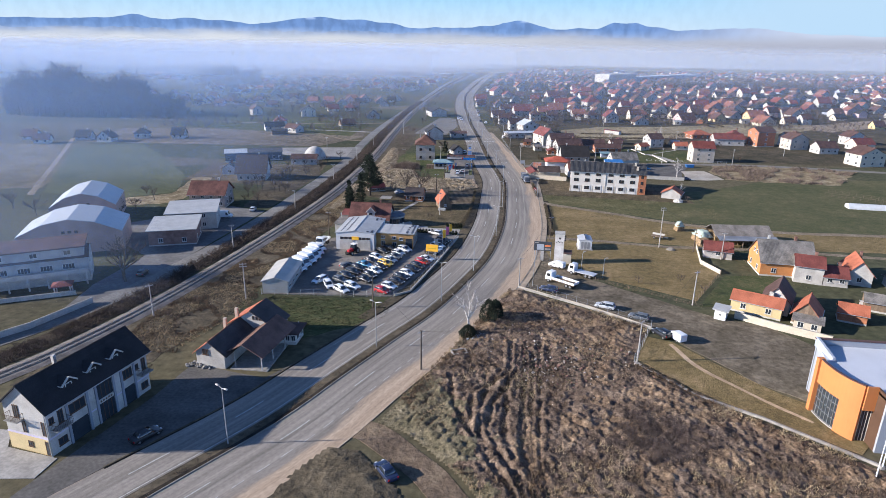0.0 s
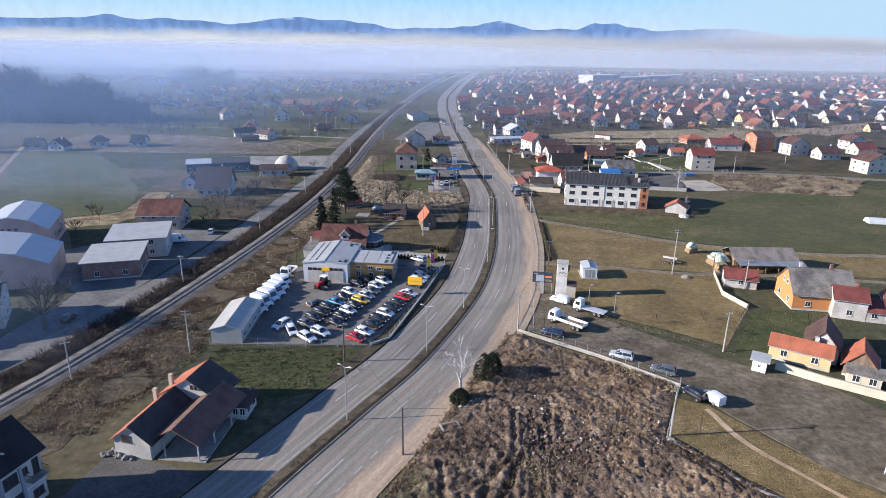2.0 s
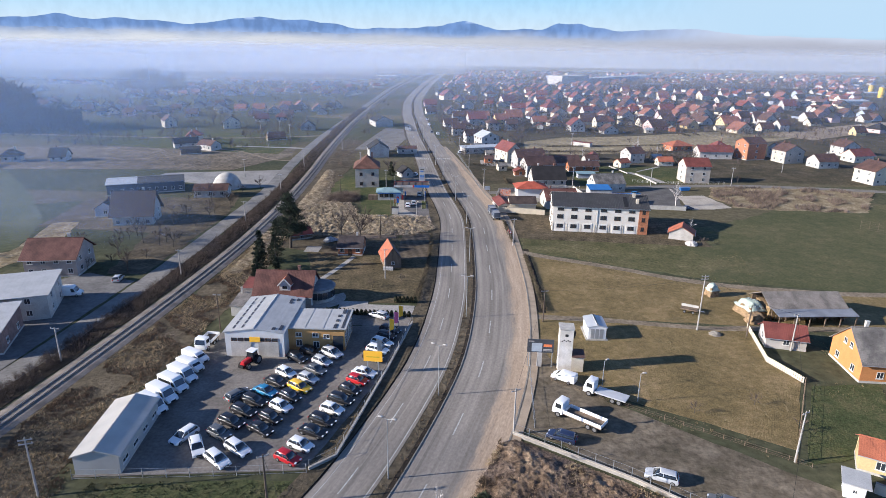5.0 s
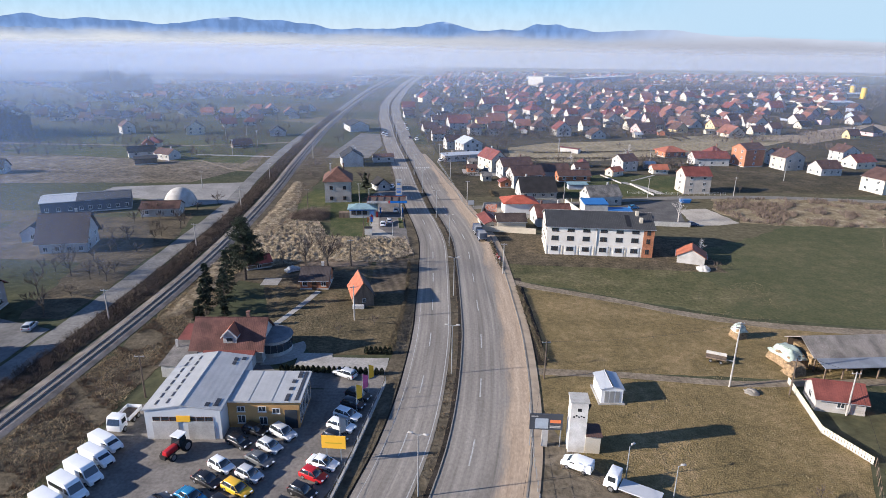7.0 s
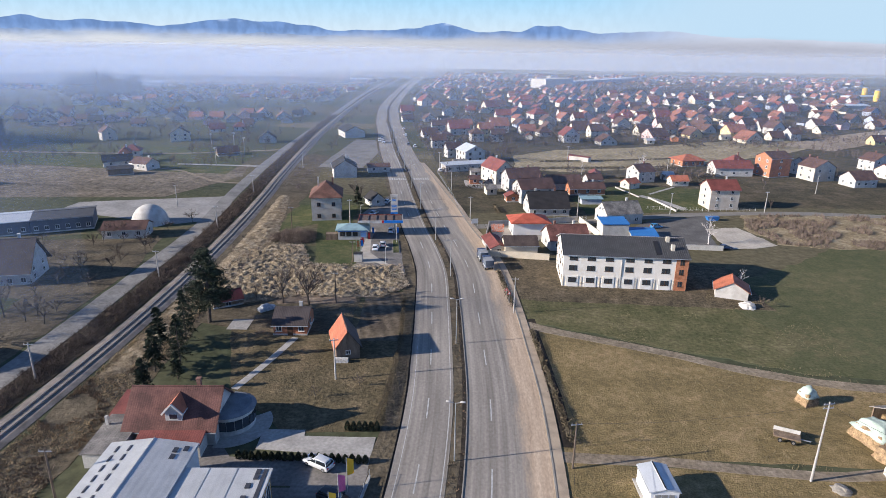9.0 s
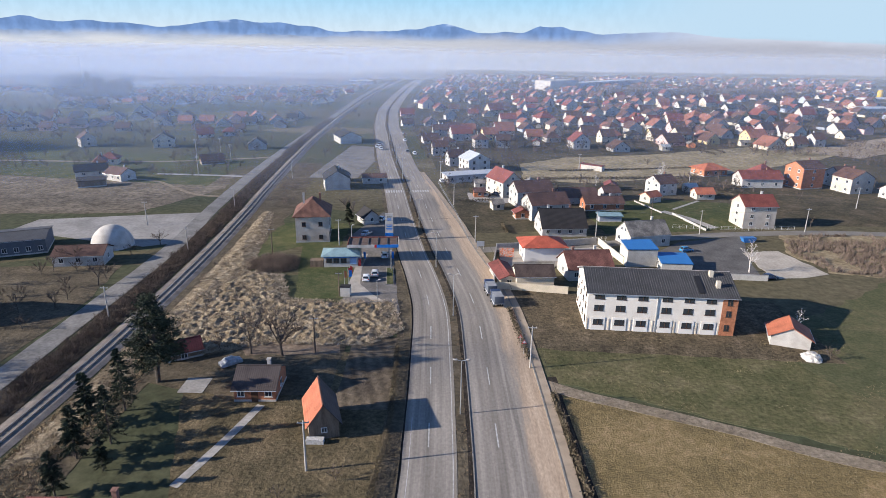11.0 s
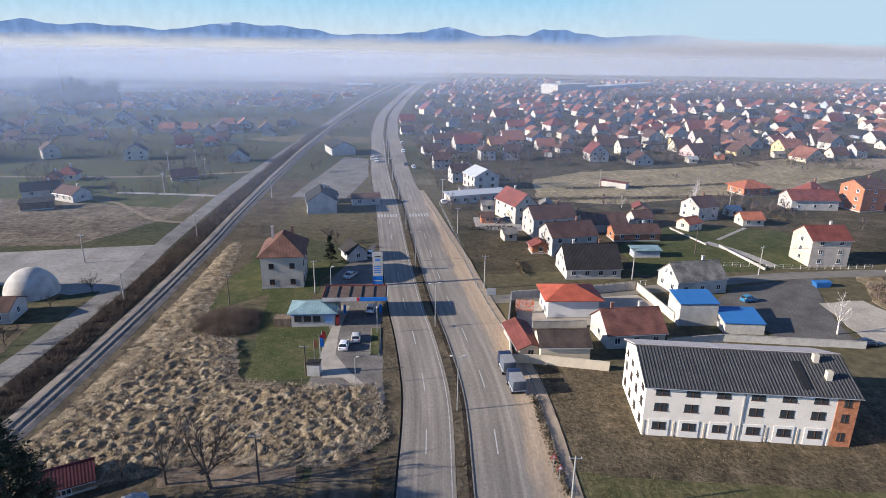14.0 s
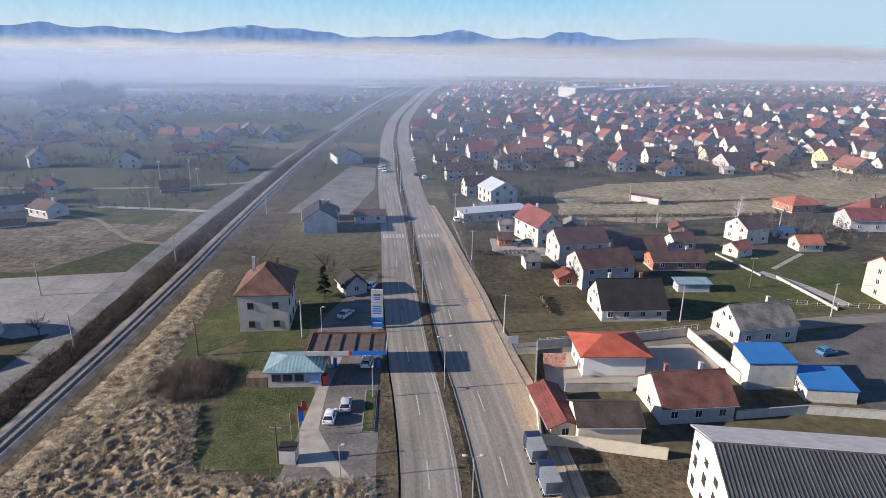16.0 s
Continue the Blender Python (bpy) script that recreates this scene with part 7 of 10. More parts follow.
# ---- vehicles ----
CARGLASS = mat("car_glass", (0.02, 0.024, 0.028), 0.06, var=0.05, bump=0, spec=0.9)
RIM = mat("alloy_rim", (0.45, 0.45, 0.46), 0.35, metal=0.8, var=0.05)
LAMP = mat("headlamp_glass", (0.7, 0.72, 0.75), 0.1, var=0.03, bump=0)
TAIL = mat("tail_lamp", (0.45, 0.02, 0.02), 0.2, var=0.03, bump=0)
PAINTS = {n: mat("paint_" + n, c, 0.28, metal=0.0, var=0.03, bump=0, spec=0.6) for n, c in
          (("white", (0.74, 0.75, 0.75)), ("black", (0.014, 0.014, 0.016)), ("grey", (0.10, 0.105, 0.11)), ("silver", (0.46, 0.47, 0.48)), ("red", (0.42, 0.015, 0.02)),
           ("yellow", (0.72, 0.42, 0.03)), ("blue", (0.03, 0.18, 0.34)), ("navy", (0.02, 0.03, 0.07)))}


def wheel_mesh(r, w):
    bm = bmesh.new()
    bmesh.ops.create_cone(bm, cap_ends=True, segments=16, radius1=r, radius2=r, depth=w, matrix=pose(0, 0, 0, 90))
    a = mesh_of("tyre", bm, BLACK)
    bm = bmesh.new()
    bmesh.ops.create_cone(bm, cap_ends=True, segments=12, radius1=r * 0.62, radius2=r * 0.62, depth=w + 0.03, matrix=pose(0, 0, 0, 90))
    return a, mesh_of("rim", bm, RIM)


TYRE, RIMM = wheel_mesh(0.32, 0.21)
TYRE_L, RIMM_L = wheel_mesh(0.48, 0.28)


def wheels(ob, spots, big=False):
    for x, y in spots:
        w = part("wheel", TYRE_L if big else TYRE, None, ob)
        w.location = (x, y, 0.48 if big else 0.32)
        part("rim", RIMM_L if big else RIMM, None, w)


def frustum(bm, low, high, z0, z1, mi=0):
    """low, high: x0, x1, half width."""
    a = [bm.verts.new(v) for v in ((low[0], -low[2], z0), (low[1], -low[2], z0), (low[1], low[2], z0), (low[0], low[2], z0))]
    b = [bm.verts.new(v) for v in ((high[0], -high[2], z1), (high[1], -high[2], z1), (high[1], high[2], z1), (high[0], high[2], z1))]
    bm.faces.new(a[::-1]).material_index = mi
    bm.faces.new(b).material_index = mi
    for i in range(4):
        bm.faces.new((a[i], a[(i + 1) % 4], b[(i + 1) % 4], b[i])).material_index = mi
    return a, b


def soft(bm, r, seg=2):
    bmesh.ops.bevel(bm, geom=bm.edges[:], offset=r, segments=seg, affect="EDGES", profile=0.6)
    for f in bm.faces:
        f.smooth = True


def car_proto(kind):
    """Nose towards +x."""
    L, belt, top, hw = {"hatch": (3.95, 0.95, 1.50, 0.86), "saloon": (4.55, 0.92, 1.45, 0.89), "suv": (4.4, 1.05, 1.66, 0.92), "estate": (4.5, 0.93, 1.48, 0.88)}[kind]
    h = L / 2
    ob = thing("car", "parked car", "car", group="parked cars")
    bm = bmesh.new()
    g = 0.24 if kind != "suv" else 0.3
    nose, tail = {"hatch": (0.72, 0.98), "saloon": (0.74, 0.9), "suv": (0.86, 1.06), "estate": (0.74, 0.96)}[kind]
    prism(bm, [(-h + 0.08, g), (-h, 0.55), (-h + 0.06, tail - 0.1), (-h + 0.25, tail), (0.2 * L, belt), (h - 0.55, nose + 0.07), (h - 0.12, nose - 0.06), (h, 0.5), (h - 0.08, g)], -hw, hw, 0, "y")
    soft(bm, 0.07)
    part("body", bm, PAINTS["white"], ob)
    r0, r1 = {"hatch": (-h + 0.14, -h + 0.5), "saloon": (-h + 0.75, -h + 1.3), "suv": (-h + 0.14, -h + 0.42), "estate": (-h + 0.14, -h + 0.45)}[kind]
    bm = bmesh.new()
    frustum(bm, (r0, 0.27 * L, hw - 0.05), (r1, 0.07 * L, hw - 0.24), belt - 0.03, top - 0.04)
    soft(bm, 0.04, 1)
    part("cabin_glass", bm, CARGLASS, ob, "dark tinted car windows")
    bm = bmesh.new()
    frustum(bm, (r1 - 0.04, 0.07 * L + 0.05, hw - 0.21), (r1 + 0.1, 0.07 * L - 0.12, hw - 0.3), top - 0.06, top + 0.02)
    soft(bm, 0.02, 1)
    part("roof", bm, PAINTS["white"], ob)
    for s in (-1, 1):
        for xa, xb in ((r0 + 0.03, r1 + 0.02), (0.27 * L - 0.02, 0.07 * L), (0.02 * L - 0.25, 0.0 * L - 0.2)):
            bm = bmesh.new()
            tube(bm, (xa, s * (hw - 0.045), belt - 0.02), (xb, s * (hw - 0.225), top - 0.04), 0.045, sides=4)
            part("pillar", bm, PAINTS["white"], ob)
    for s in (-1, 1):
        bm = bmesh.new()
        quad_box(bm, h - 0.34, h - 0.02, s * (hw - 0.36) - 0.17, s * (hw - 0.36) + 0.17, nose - 0.17, nose - 0.03)
        part("headlight", bm, LAMP, ob)
        bm = bmesh.new()
        quad_box(bm, -h - 0.01, -h + 0.16, s * (hw - 0.2) - 0.13, s * (hw - 0.2) + 0.13, tail - 0.3, tail - 0.1)
        part("tail_light", bm, TAIL, ob)
        bm = bmesh.new()
        quad_box(bm, 0.2 * L, 0.2 * L + 0.18, s * (hw + 0.08) - 0.08, s * (hw + 0.08) + 0.08, belt, belt + 0.13)
        part("mirror", bm, BLACK, ob)
    bm = bmesh.new()
    quad_box(bm, h - 0.06, h + 0.015, -hw * 0.45, hw * 0.45, 0.36, 0.58)
    part("grille", bm, BLACK, ob)
    wheels(ob, [(x, y) for x in (-h + 0.78, h - 0.8) for y in (-hw + 0.1, hw - 0.1)])
    return ob


CARS = {k: car_proto(k) for k in ("hatch", "saloon", "suv", "estate")}
used = set()
KIND_WORD = {"hatch": "hatchback", "saloon": "saloon car", "suv": "tall off-road car", "estate": "estate car"}


def car(kind, colour, x, y, rot, where="parked on the dealer's asphalt lot"):
    m = pose(x, y, 0.09, 0, 0, rot)
    src = CARS[kind]
    if kind not in used:
        used.add(kind)
        src.matrix_world = m
        ob = src
    else:
        ob = copy_thing(src, m)
    for c in ob.children:
        if c.name.split(".")[0] in ("body", "roof", "pillar"):
            c.material_slots[0].link = "OBJECT"
            c.material_slots[0].material = PAINTS[colour]
    return tagged(ob, f"{colour} {KIND_WORD[kind]} {where}", "car", "parked cars")


random.seed(21)
row_a = [(-41.4, 139.0, "grey"), (-40.6, 142.0, "black"), (-39.8, 145.0, "black"), (-39.0, 148.0, "black"), (-38.1, 151.0, "blue"), (-37.2, 154.2, "black"), (-36.3, 157.2, "white")]
row_b = [(-35.6, 140.4, "black"), (-34.9, 143.4, "black"), (-34.2, 146.6, "white"), (-33.5, 149.6, "black"), (-32.7, 152.6, "yellow"), (-31.9, 155.4, "silver"), (-31.4, 158.6, "grey"), (-30.8, 161.6, "silver"), (-29.6, 164.8, "silver")]
row_c = [(-29.6, 133.8, "red"), (-28.5, 136.8, "white"), (-27.5, 140.2, "black"), (-26.7, 143.2, "black"), (-25.8, 146.2, "white"), (-24.9, 149.2, "black"), (-24.0, 152.2, "black"), (-23.2, 155.4, "red"), (-22.4, 158.0, "white"), (-21.7, 163.8, "black"), (-21.2, 166.8, "white"), (-20.7, 169.8, "white"), (-20.2, 172.8, "black"), (-19.7, 175.6, "black")]
for row, rot in ((row_a, -28), (row_b, -32), (row_c, -25)):
    for x, y, c in row:
        car(random.choice(("hatch", "hatch", "suv", "estate", "saloon")), c, x, y, rot + random.uniform(-3, 3))
for x, y, c, r in ((-46.4, 138.2, "white", -115), (-43.4, 135.6, "white", -60), (-39.4, 133.0, "white", -38), (-37.4, 135.6, "white", -35), (-42.3, 149.6, "grey", 55), (-23.0, 182.6, "silver", 150), (-35.6, 162.6, "black", -30), (-34.0, 165.4, "black", -25)):
    car(random.choice(("hatch", "estate")), c, x, y, r)
LOTW = "on the gravel yard"
car("estate", "navy", 10.2, 140.8, 155, LOTW)
car("estate", "silver", 22.6, 132.4, 158, LOTW)
car("estate", "grey", 29.2, 127.4, 155, LOTW)
car("suv", "black", 32.4, 119.6, 120, "beside a white van on the grass")
car("saloon", "navy", -15.4, 69.8, 128, "on the muddy turn-off")
car("saloon", "black", -52.8, 73.0, 62, "in the shade of the shop house")
car("hatch", "white", -25.0, 278.8, 92, "on the filling station forecourt")
car("hatch", "silver", -23.2, 282.2, 96, "on the filling station forecourt")
car("hatch", "white", -22.0, 296.5, 92, "under the filling station canopy")
car("saloon", "silver", -29.6, 317.4, 68, "in the shade behind the filling station")
car("hatch", "white", -26.4, 334.5, 80, "parked beside a garden")
car("suv", "black", 10.5, 371.0, 150, "on a paved front yard")
car("hatch", "grey", 15.0, 374.0, 150, "on a paved front yard")
car("hatch", "blue", 65.0, 305.0, 20, "on the dark asphalt yard")
car("saloon", "navy", 78.0, 283.0, 12, "beside the concrete apron")
for x, y, c, k in ((-6.5, 398, "white", "hatch"), (-21.5, 470, "white", "suv"), (-26, 478, "grey", "hatch"), (-30, 520, "white", "estate"), (-33, 552, "silver", "hatch"), (-98, 184, "white", "estate"), (-90, 200, "silver", "hatch"), (-92, 136, "black", "hatch")):
    car(k, c, x, y, 100, "parked near the houses")
for x, y, c, k, r in ((-41.5, 486, "white", "suv", -82), (-44.5, 492, "white", "hatch", -82), (-44, 502, "silver", "saloon", -82)):
    car(k, c, x, y, r, "on the carriageway")


def van(x, y, rot, high=True, where="on the dealer's lot", glassy=False, L=5.6):
    ob = thing("van", f"white panel van {where}", "van", pose(x, y, 0.09, 0, 0, rot), "white vans")
    H = 2.45 if high else 1.85
    hw = 0.98 if high else 0.88
    h = L / 2
    bm = bmesh.new()
    prism(bm, [(-h, 0.35), (-h, H - 0.1), (-h + 0.15, H), (h - 1.9, H), (h - 1.45, H - 0.22), (h - 0.9, 1.22), (h - 0.1, 0.98), (h, 0.7), (h, 0.35)], -hw, hw, 0, "y")
    soft(bm, 0.08)
    part("body", bm, PAINTS["white"], ob)
    bm = bmesh.new()
    q = [(h - 1.4, H - 0.3), (h - 0.9, 1.26)]
    vs = [bm.verts.new(v) for v in ((q[0][0] + 0.05, -hw + 0.16, q[0][1]), (q[0][0] + 0.05, hw - 0.16, q[0][1]), (q[1][0] + 0.06, hw - 0.1, q[1][1]), (q[1][0] + 0.06, -hw + 0.1, q[1][1]))]
    ws = [bm.verts.new(v.co + Vector((-0.1, 0, -0.06))) for v in vs]
    bm.faces.new(vs)
    bm.faces.new(ws[::-1])
    for i in range(4):
        bm.faces.new((vs[i], vs[(i + 1) % 4], ws[(i + 1) % 4], ws[i]))
    part("windscreen", bm, CARGLASS, ob)
    for s in (-1, 1):
        bm = bmesh.new()
        prism(bm, [(h - 2.0, 1.2), (h - 1.1, 1.2), (h - 1.45, H - 0.45), (h - 2.0, H - 0.45)], s * hw - 0.02, s * hw + 0.02, 0, "y")
        part("side_window", bm, CARGLASS, ob)
        if glassy:
            bm = bmesh.new()
            quad_box(bm, -h + 0.3, h - 2.2, s * hw - 0.02, s * hw + 0.02, 1.3, H - 0.5)
            part("side_window", bm, CARGLASS, ob)
        bm = bmesh.new()
        quad_box(bm, h - 0.18, h + 0.01, s * (hw - 0.3) - 0.16, s * (hw - 0.3) + 0.16, 0.72, 0.95)
        part("headlight", bm, LAMP, ob)
    bm = bmesh.new()
    quad_box(bm, h - 0.05, h + 0.02, -hw * 0.5, hw * 0.5, 0.4, 0.68)
    part("grille", bm, BLACK, ob)
    wheels(ob, [(a, b) for a in (-h + 1.0, h - 0.95) for b in (-hw + 0.08, hw - 0.08)])
    return ob


for x, y, hi, gl in ((-54.6, 161.8, False, False), (-54.2, 158.6, False, False), (-54.0, 155.0, True, False), (-54.2, 151.8, True, True), (-54.6, 148.6, True, False), (-54.8, 145.4, True, False)):
    van(x, y, -28, hi, glassy=gl)
van(13.2, 158.0, 148, False, "on the gravel yard below the tower", L=4.4)
van(35.0, 118.4, 120, False, "on the grass at the yard's edge", L=4.2)
van(-96, 190, 10, True, "in the works yard")


def lorry(x, y, rot, bed, label, L=8.0, name="lorry"):
    ob = thing(name, label, "truck", pose(x, y, 0.09, 0, 0, rot))
    h = L / 2
    bm = bmesh.new()
    prism(bm, [(h - 1.9, 0.6), (h - 1.9, 2.75), (h - 0.5, 2.8), (h - 0.1, 1.6), (h, 0.6)], -1.1, 1.1, 0, "y")
    soft(bm, 0.08)
    part("cab", bm, PAINTS["navy" if bed == "tarp" else "white"], ob)
    bm = bmesh.new()
    frustum(bm, (h - 0.45, h + 0.01, 0.98), (h - 0.7, h - 0.36, 0.9), 1.65, 2.5)
    part("windscreen", bm, CARGLASS, ob)
    for s in (-1, 1):
        bm = bmesh.new()
        quad_box(bm, h - 1.6, h - 0.6, s * 1.1 - 0.015, s * 1.1 + 0.015, 1.65, 2.4)
        part("side_window", bm, CARGLASS, ob)
    bm = bmesh.new()
    quad_box(bm, -h, h - 1.7, -0.45, 0.45, 0.6, 0.9)
    part("chassis", bm, BLACK, ob)
    bm = bmesh.new()
    quad_box(bm, -h, h - 2.1, -1.2, 1.2, 0.95, 1.12)
    fl = part("bed", bm, WOOD if bed == "sides" else PAINTS["silver"], ob)
    if bed == "sides":
        for x0, x1, y0, y1 in ((-h, h - 2.1, -1.22, -1.15), (-h, h - 2.1, 1.15, 1.22), (-h, -h + 0.07, -1.15, 1.15), (h - 2.17, h - 2.1, -1.15, 1.15)):
            bm = bmesh.new()
            quad_box(bm, x0, x1, y0, y1, 1.12, 1.7)
            part("side_board", bm, PAINTS["white"], fl)
    elif bed == "tarp":
        bm = bmesh.new()
        quad_box(bm, -h - 0.02, h - 2.05, -1.1, 1.1, 1.1, 2.8)
        soft(bm, 0.06)
        part("tarpaulin", bm, mat("tarpaulin", (0.09, 0.105, 0.13), 0.7, var=0.1), ob, "grey-blue tarpaulin")
        bm = bmesh.new()
        quad_box(bm, -h - 0.03, h - 2.04, -1.05, 1.05, 2.8, 2.84)
        part("tarpaulin_top", bm, mat("tarp_top", (0.27, 0.27, 0.27), 0.7, var=0.1), ob)
    wheels(ob, [(a, b) for a in (-h + 1.1, -h + 2.2, h - 1.1) for b in (-1.0, 1.0)], True)
    return ob


lorry(13.6, 145.6, 142, "sides", "white lorry with a dropside bed", 8.6)
lorry(19.4, 152.8, 148, "flat", "white recovery truck with a flat bed", 7.4, "recovery_truck")
lorry(6.4, 264.6, 98, "tarp", "parked lorry with a grey tarpaulin box", 5.2)
lorry(5.4, 271.0, 98, "tarp", "parked lorry with a dark tarpaulin box", 5.2)
lorry(-54.6, 167.4, -95, "sides", "white pickup truck with an open bed", 5.8, "pickup_truck")
# red tractor
T2 = thing("tractor", "red farm tractor parked before the workshop doors", "tractor", pose(-43.8, 160.6, 0.07, 0, 0, -110))
RED = PAINTS["red"]
bm = bmesh.new()
frustum(bm, (0.2, 2.4, 0.42), (0.2, 2.25, 0.36), 0.9, 1.7)
soft(bm, 0.06)
part("bonnet", bm, RED, T2)
bm = bmesh.new()
frustum(bm, (-1.3, 0.25, 0.75), (-1.1, 0.05, 0.65), 1.2, 2.7)
part("cab_glass", bm, CARGLASS, T2)
slab(T2, "cab_roof", -1.35, 0.25, -0.8, 0.8, 2.7, 2.85, PAINTS["white"])
slab(T2, "chassis", -1.4, 2.2, -0.35, 0.35, 0.6, 0.95, BLACK)
for x, y, r, w in ((-0.9, -0.95, 0.85, 0.45), (-0.9, 0.95, 0.85, 0.45), (1.7, -0.85, 0.6, 0.35), (1.7, 0.85, 0.6, 0.35)):
    a, b = wheel_mesh(r, w)
    q = part("wheel", a, None, T2)
    q.location = (x, y, r)
    part("rim", b, None, q).scale = (1, 1.02, 1)
slab(T2, "front_weight", 2.25, 2.7, -0.4, 0.4, 0.6, 1.1, BLACK)

# ---- poles and lamps ----
POLE_C = mat("pole_concrete", (0.36, 0.34, 0.31), 0.9, var=0.15)
POLE_W = mat("pole_wood", (0.11, 0.085, 0.065), 0.9, var=0.2)


def pole(x, y, h=8.5, concrete=True, arms=1, rot=0.0, label=""):
    ob = thing("utility_pole", label or ("grey concrete utility pole with crossarm" if concrete else "dark wooden utility pole with crossarm"), "pole", pose(x, y, 0, 0, 0, rot), "utility poles")
    bm = bmesh.new()
    tube(bm, (0, 0, -0.3), (0, 0, h), 0.17, 0.1, 8)
    part("shaft", bm, POLE_C if concrete else POLE_W, ob)
    for k in range(arms):
        bm = bmesh.new()
        quad_box(bm, -0.8, 0.8, -0.06, 0.06, h - 0.4 - 0.6 * k, h - 0.28 - 0.6 * k)
        a = part("crossarm", bm, STEEL, ob)
        for u in (-0.7, 0, 0.7):
            bm = bmesh.new()
            tube(bm, (u, 0, h - 0.28 - 0.6 * k), (u, 0, h - 0.08 - 0.6 * k), 0.05, 0.035, 5)
            part("insulator", bm, WHITE, a)
    return ob


def street_lamp(x, y, rot, h=9.0, double=True, reach=1.0):
    ob = thing("street_lamp", "tall steel street lamp with " + ("two arms" if double else "one arm"), "lamp", pose(x, y, 0.1, 0, 0, rot), "street lamps")
    bm = bmesh.new()
    tube(bm, (0, 0, -0.3), (0, 0, h), 0.10, 0.06, 8)
    part("shaft", bm, STEEL, ob)
    for s in ((-1, 1) if double else (1,)):
        bm = bmesh.new()
        tube(bm, (0, 0, h - 0.05), (s * reach, 0, h + 0.2), 0.04, sides=5)
        a = part("arm", bm, STEEL, ob)
        bm = bmesh.new()
        quad_box(bm, s * reach - 0.35, s * reach + 0.35, -0.16, 0.16, h + 0.12, h + 0.3)
        soft(bm, 0.05, 1)
        part("lamp_head", bm, WHITE, a)
    return ob


st = side_steps(MED)
for y in (74.5, 105, 129, 153, 186, 219.3, 255.4, 290, 325, 361, 402, 440, 480, 525):
    p, s, d = min(st, key=lambda q: abs(q[0].y - y))
    street_lamp(p.x - 0.3, p.y, math.degrees(math.atan2(s.y, s.x)), 9.5)
for x, y, r in ((-33, 309.5, 0), (-20.8, 264.9, 0), (-19.3, 285.2, 90), (19.5, 156, 30), (24.6, 152, 0)):
    street_lamp(x, y, r, 5.2, False, 0.6)
for x, y, h, c, r in ((-60, 125.2, 9, True, 20), (-29.8, 124.8, 8, False, 30), (-14.9, 98.9, 8, False, 40), (3, 141.8, 8, True, 30), (25.4, 107.8, 8.5, True, 50), (44.7, 180.4, 12.5, True, 10), (12.5, 182.6, 7.5, False, 10), (10.1, 235.1, 8.5, True, 0),
                      (3.8, 311, 8.5, True, 10), (-1.9, 357.3, 8.5, True, 10), (41.8, 318.6, 8.5, True, 20), (-36.3, 306.7, 8, True, 10), (-53.6, 298.2, 7.5, False, 10), (-75.7, 113.4, 7.5, True, 40), (-72.4, 401.8, 8, True, 0),
                      (-79, 160, 7, True, 0), (-76.5, 205, 7, True, 0), (-77, 255, 7, True, 0), (-78, 300, 7, True, 0), (-81, 350, 7, True, 0), (-55, 175, 8, False, 0), (60, 172, 8, True, 0), (54, 178, 7, False, 0), (43.2, 137.2, 8.5, True, 30),
                      (76, 323, 8, True, 30), (112, 327, 8, True, 0), (66, 340, 8, False, 0), (100, 395, 8, True, 0), (60, 430, 8, True, 0), (10, 430, 8, True, 0), (-7, 405, 8, True, 0), (-115, 405, 9, True, 0), (-112, 440, 9, True, 0), (-124, 460, 9, True, 0),
                      (-135, 455, 9, True, 0), (-30, 268, 6, False, 0), (-24.5, 206, 8, True, 10), (-30, 240, 7.5, False, 0), (150, 360, 8, True, 0), (-101, 325, 8, True, 0)):
    pole(x, y, h, c, 1 if h < 9 else 2, r)


def cable(pts, sag=0.8):
    bm = bmesh.new()
    for a, b in zip(pts, pts[1:]):
        a, b = Vector(a), Vector(b)
        prev = a
        for i in range(1, 9):
            t = i / 8
            q = a.lerp(b, t) - Vector((0, 0, sag * 4 * t * (1 - t)))
            tube(bm, prev, q, 0.022, sides=3)
            prev = q
    return tagged(new("overhead_cable", mesh_of("cable", bm, BLACK)), "thin black overhead cable between utility poles", "cable", kind="stuff")


cable([(3, 141.8, 7.8), (12.5, 182.6, 7.3), (10.1, 235.1, 8.3), (3.8, 311, 8.3), (-1.9, 357.3, 8.3), (-7, 405, 7.8)])
cable([(-36.3, 306.7, 7.8), (3.8, 311, 8.3), (41.8, 318.6, 8.3), (76, 323, 7.8), (112, 327, 7.8)])
cable([(25.4, 107.8, 8.2), (43.2, 137.2, 8.3), (60, 172, 7.8), (44.7, 180.4, 12.2)])
cable([(12.5, 182.6, 7.3), (44.7, 180.4, 12)])
cable([(-29.8, 124.8, 7.8), (-14.9, 98.9, 7.8), (25.4, 107.8, 8.2)])

# ---- walls and fences ----


def boundary_wall(pts, h, t, material, label, name="garden_wall", cap=None):
    for (x0, y0), (x1, y1) in zip(pts, pts[1:]):
        L, a = math.hypot(x1 - x0, y1 - y0), math.degrees(math.atan2(y1 - y0, x1 - x0))
        ob = thing(name, label, "wall", pose(x0, y0, 0, 0, 0, a), "garden walls")
        slab(ob, "wall", 0, L, -t / 2, t / 2, -0.2, h, material)
        slab(ob, "coping", -0.03, L + 0.03, -t / 2 - 0.05, t / 2 + 0.05, h, h + 0.07, cap or CONCRETE)


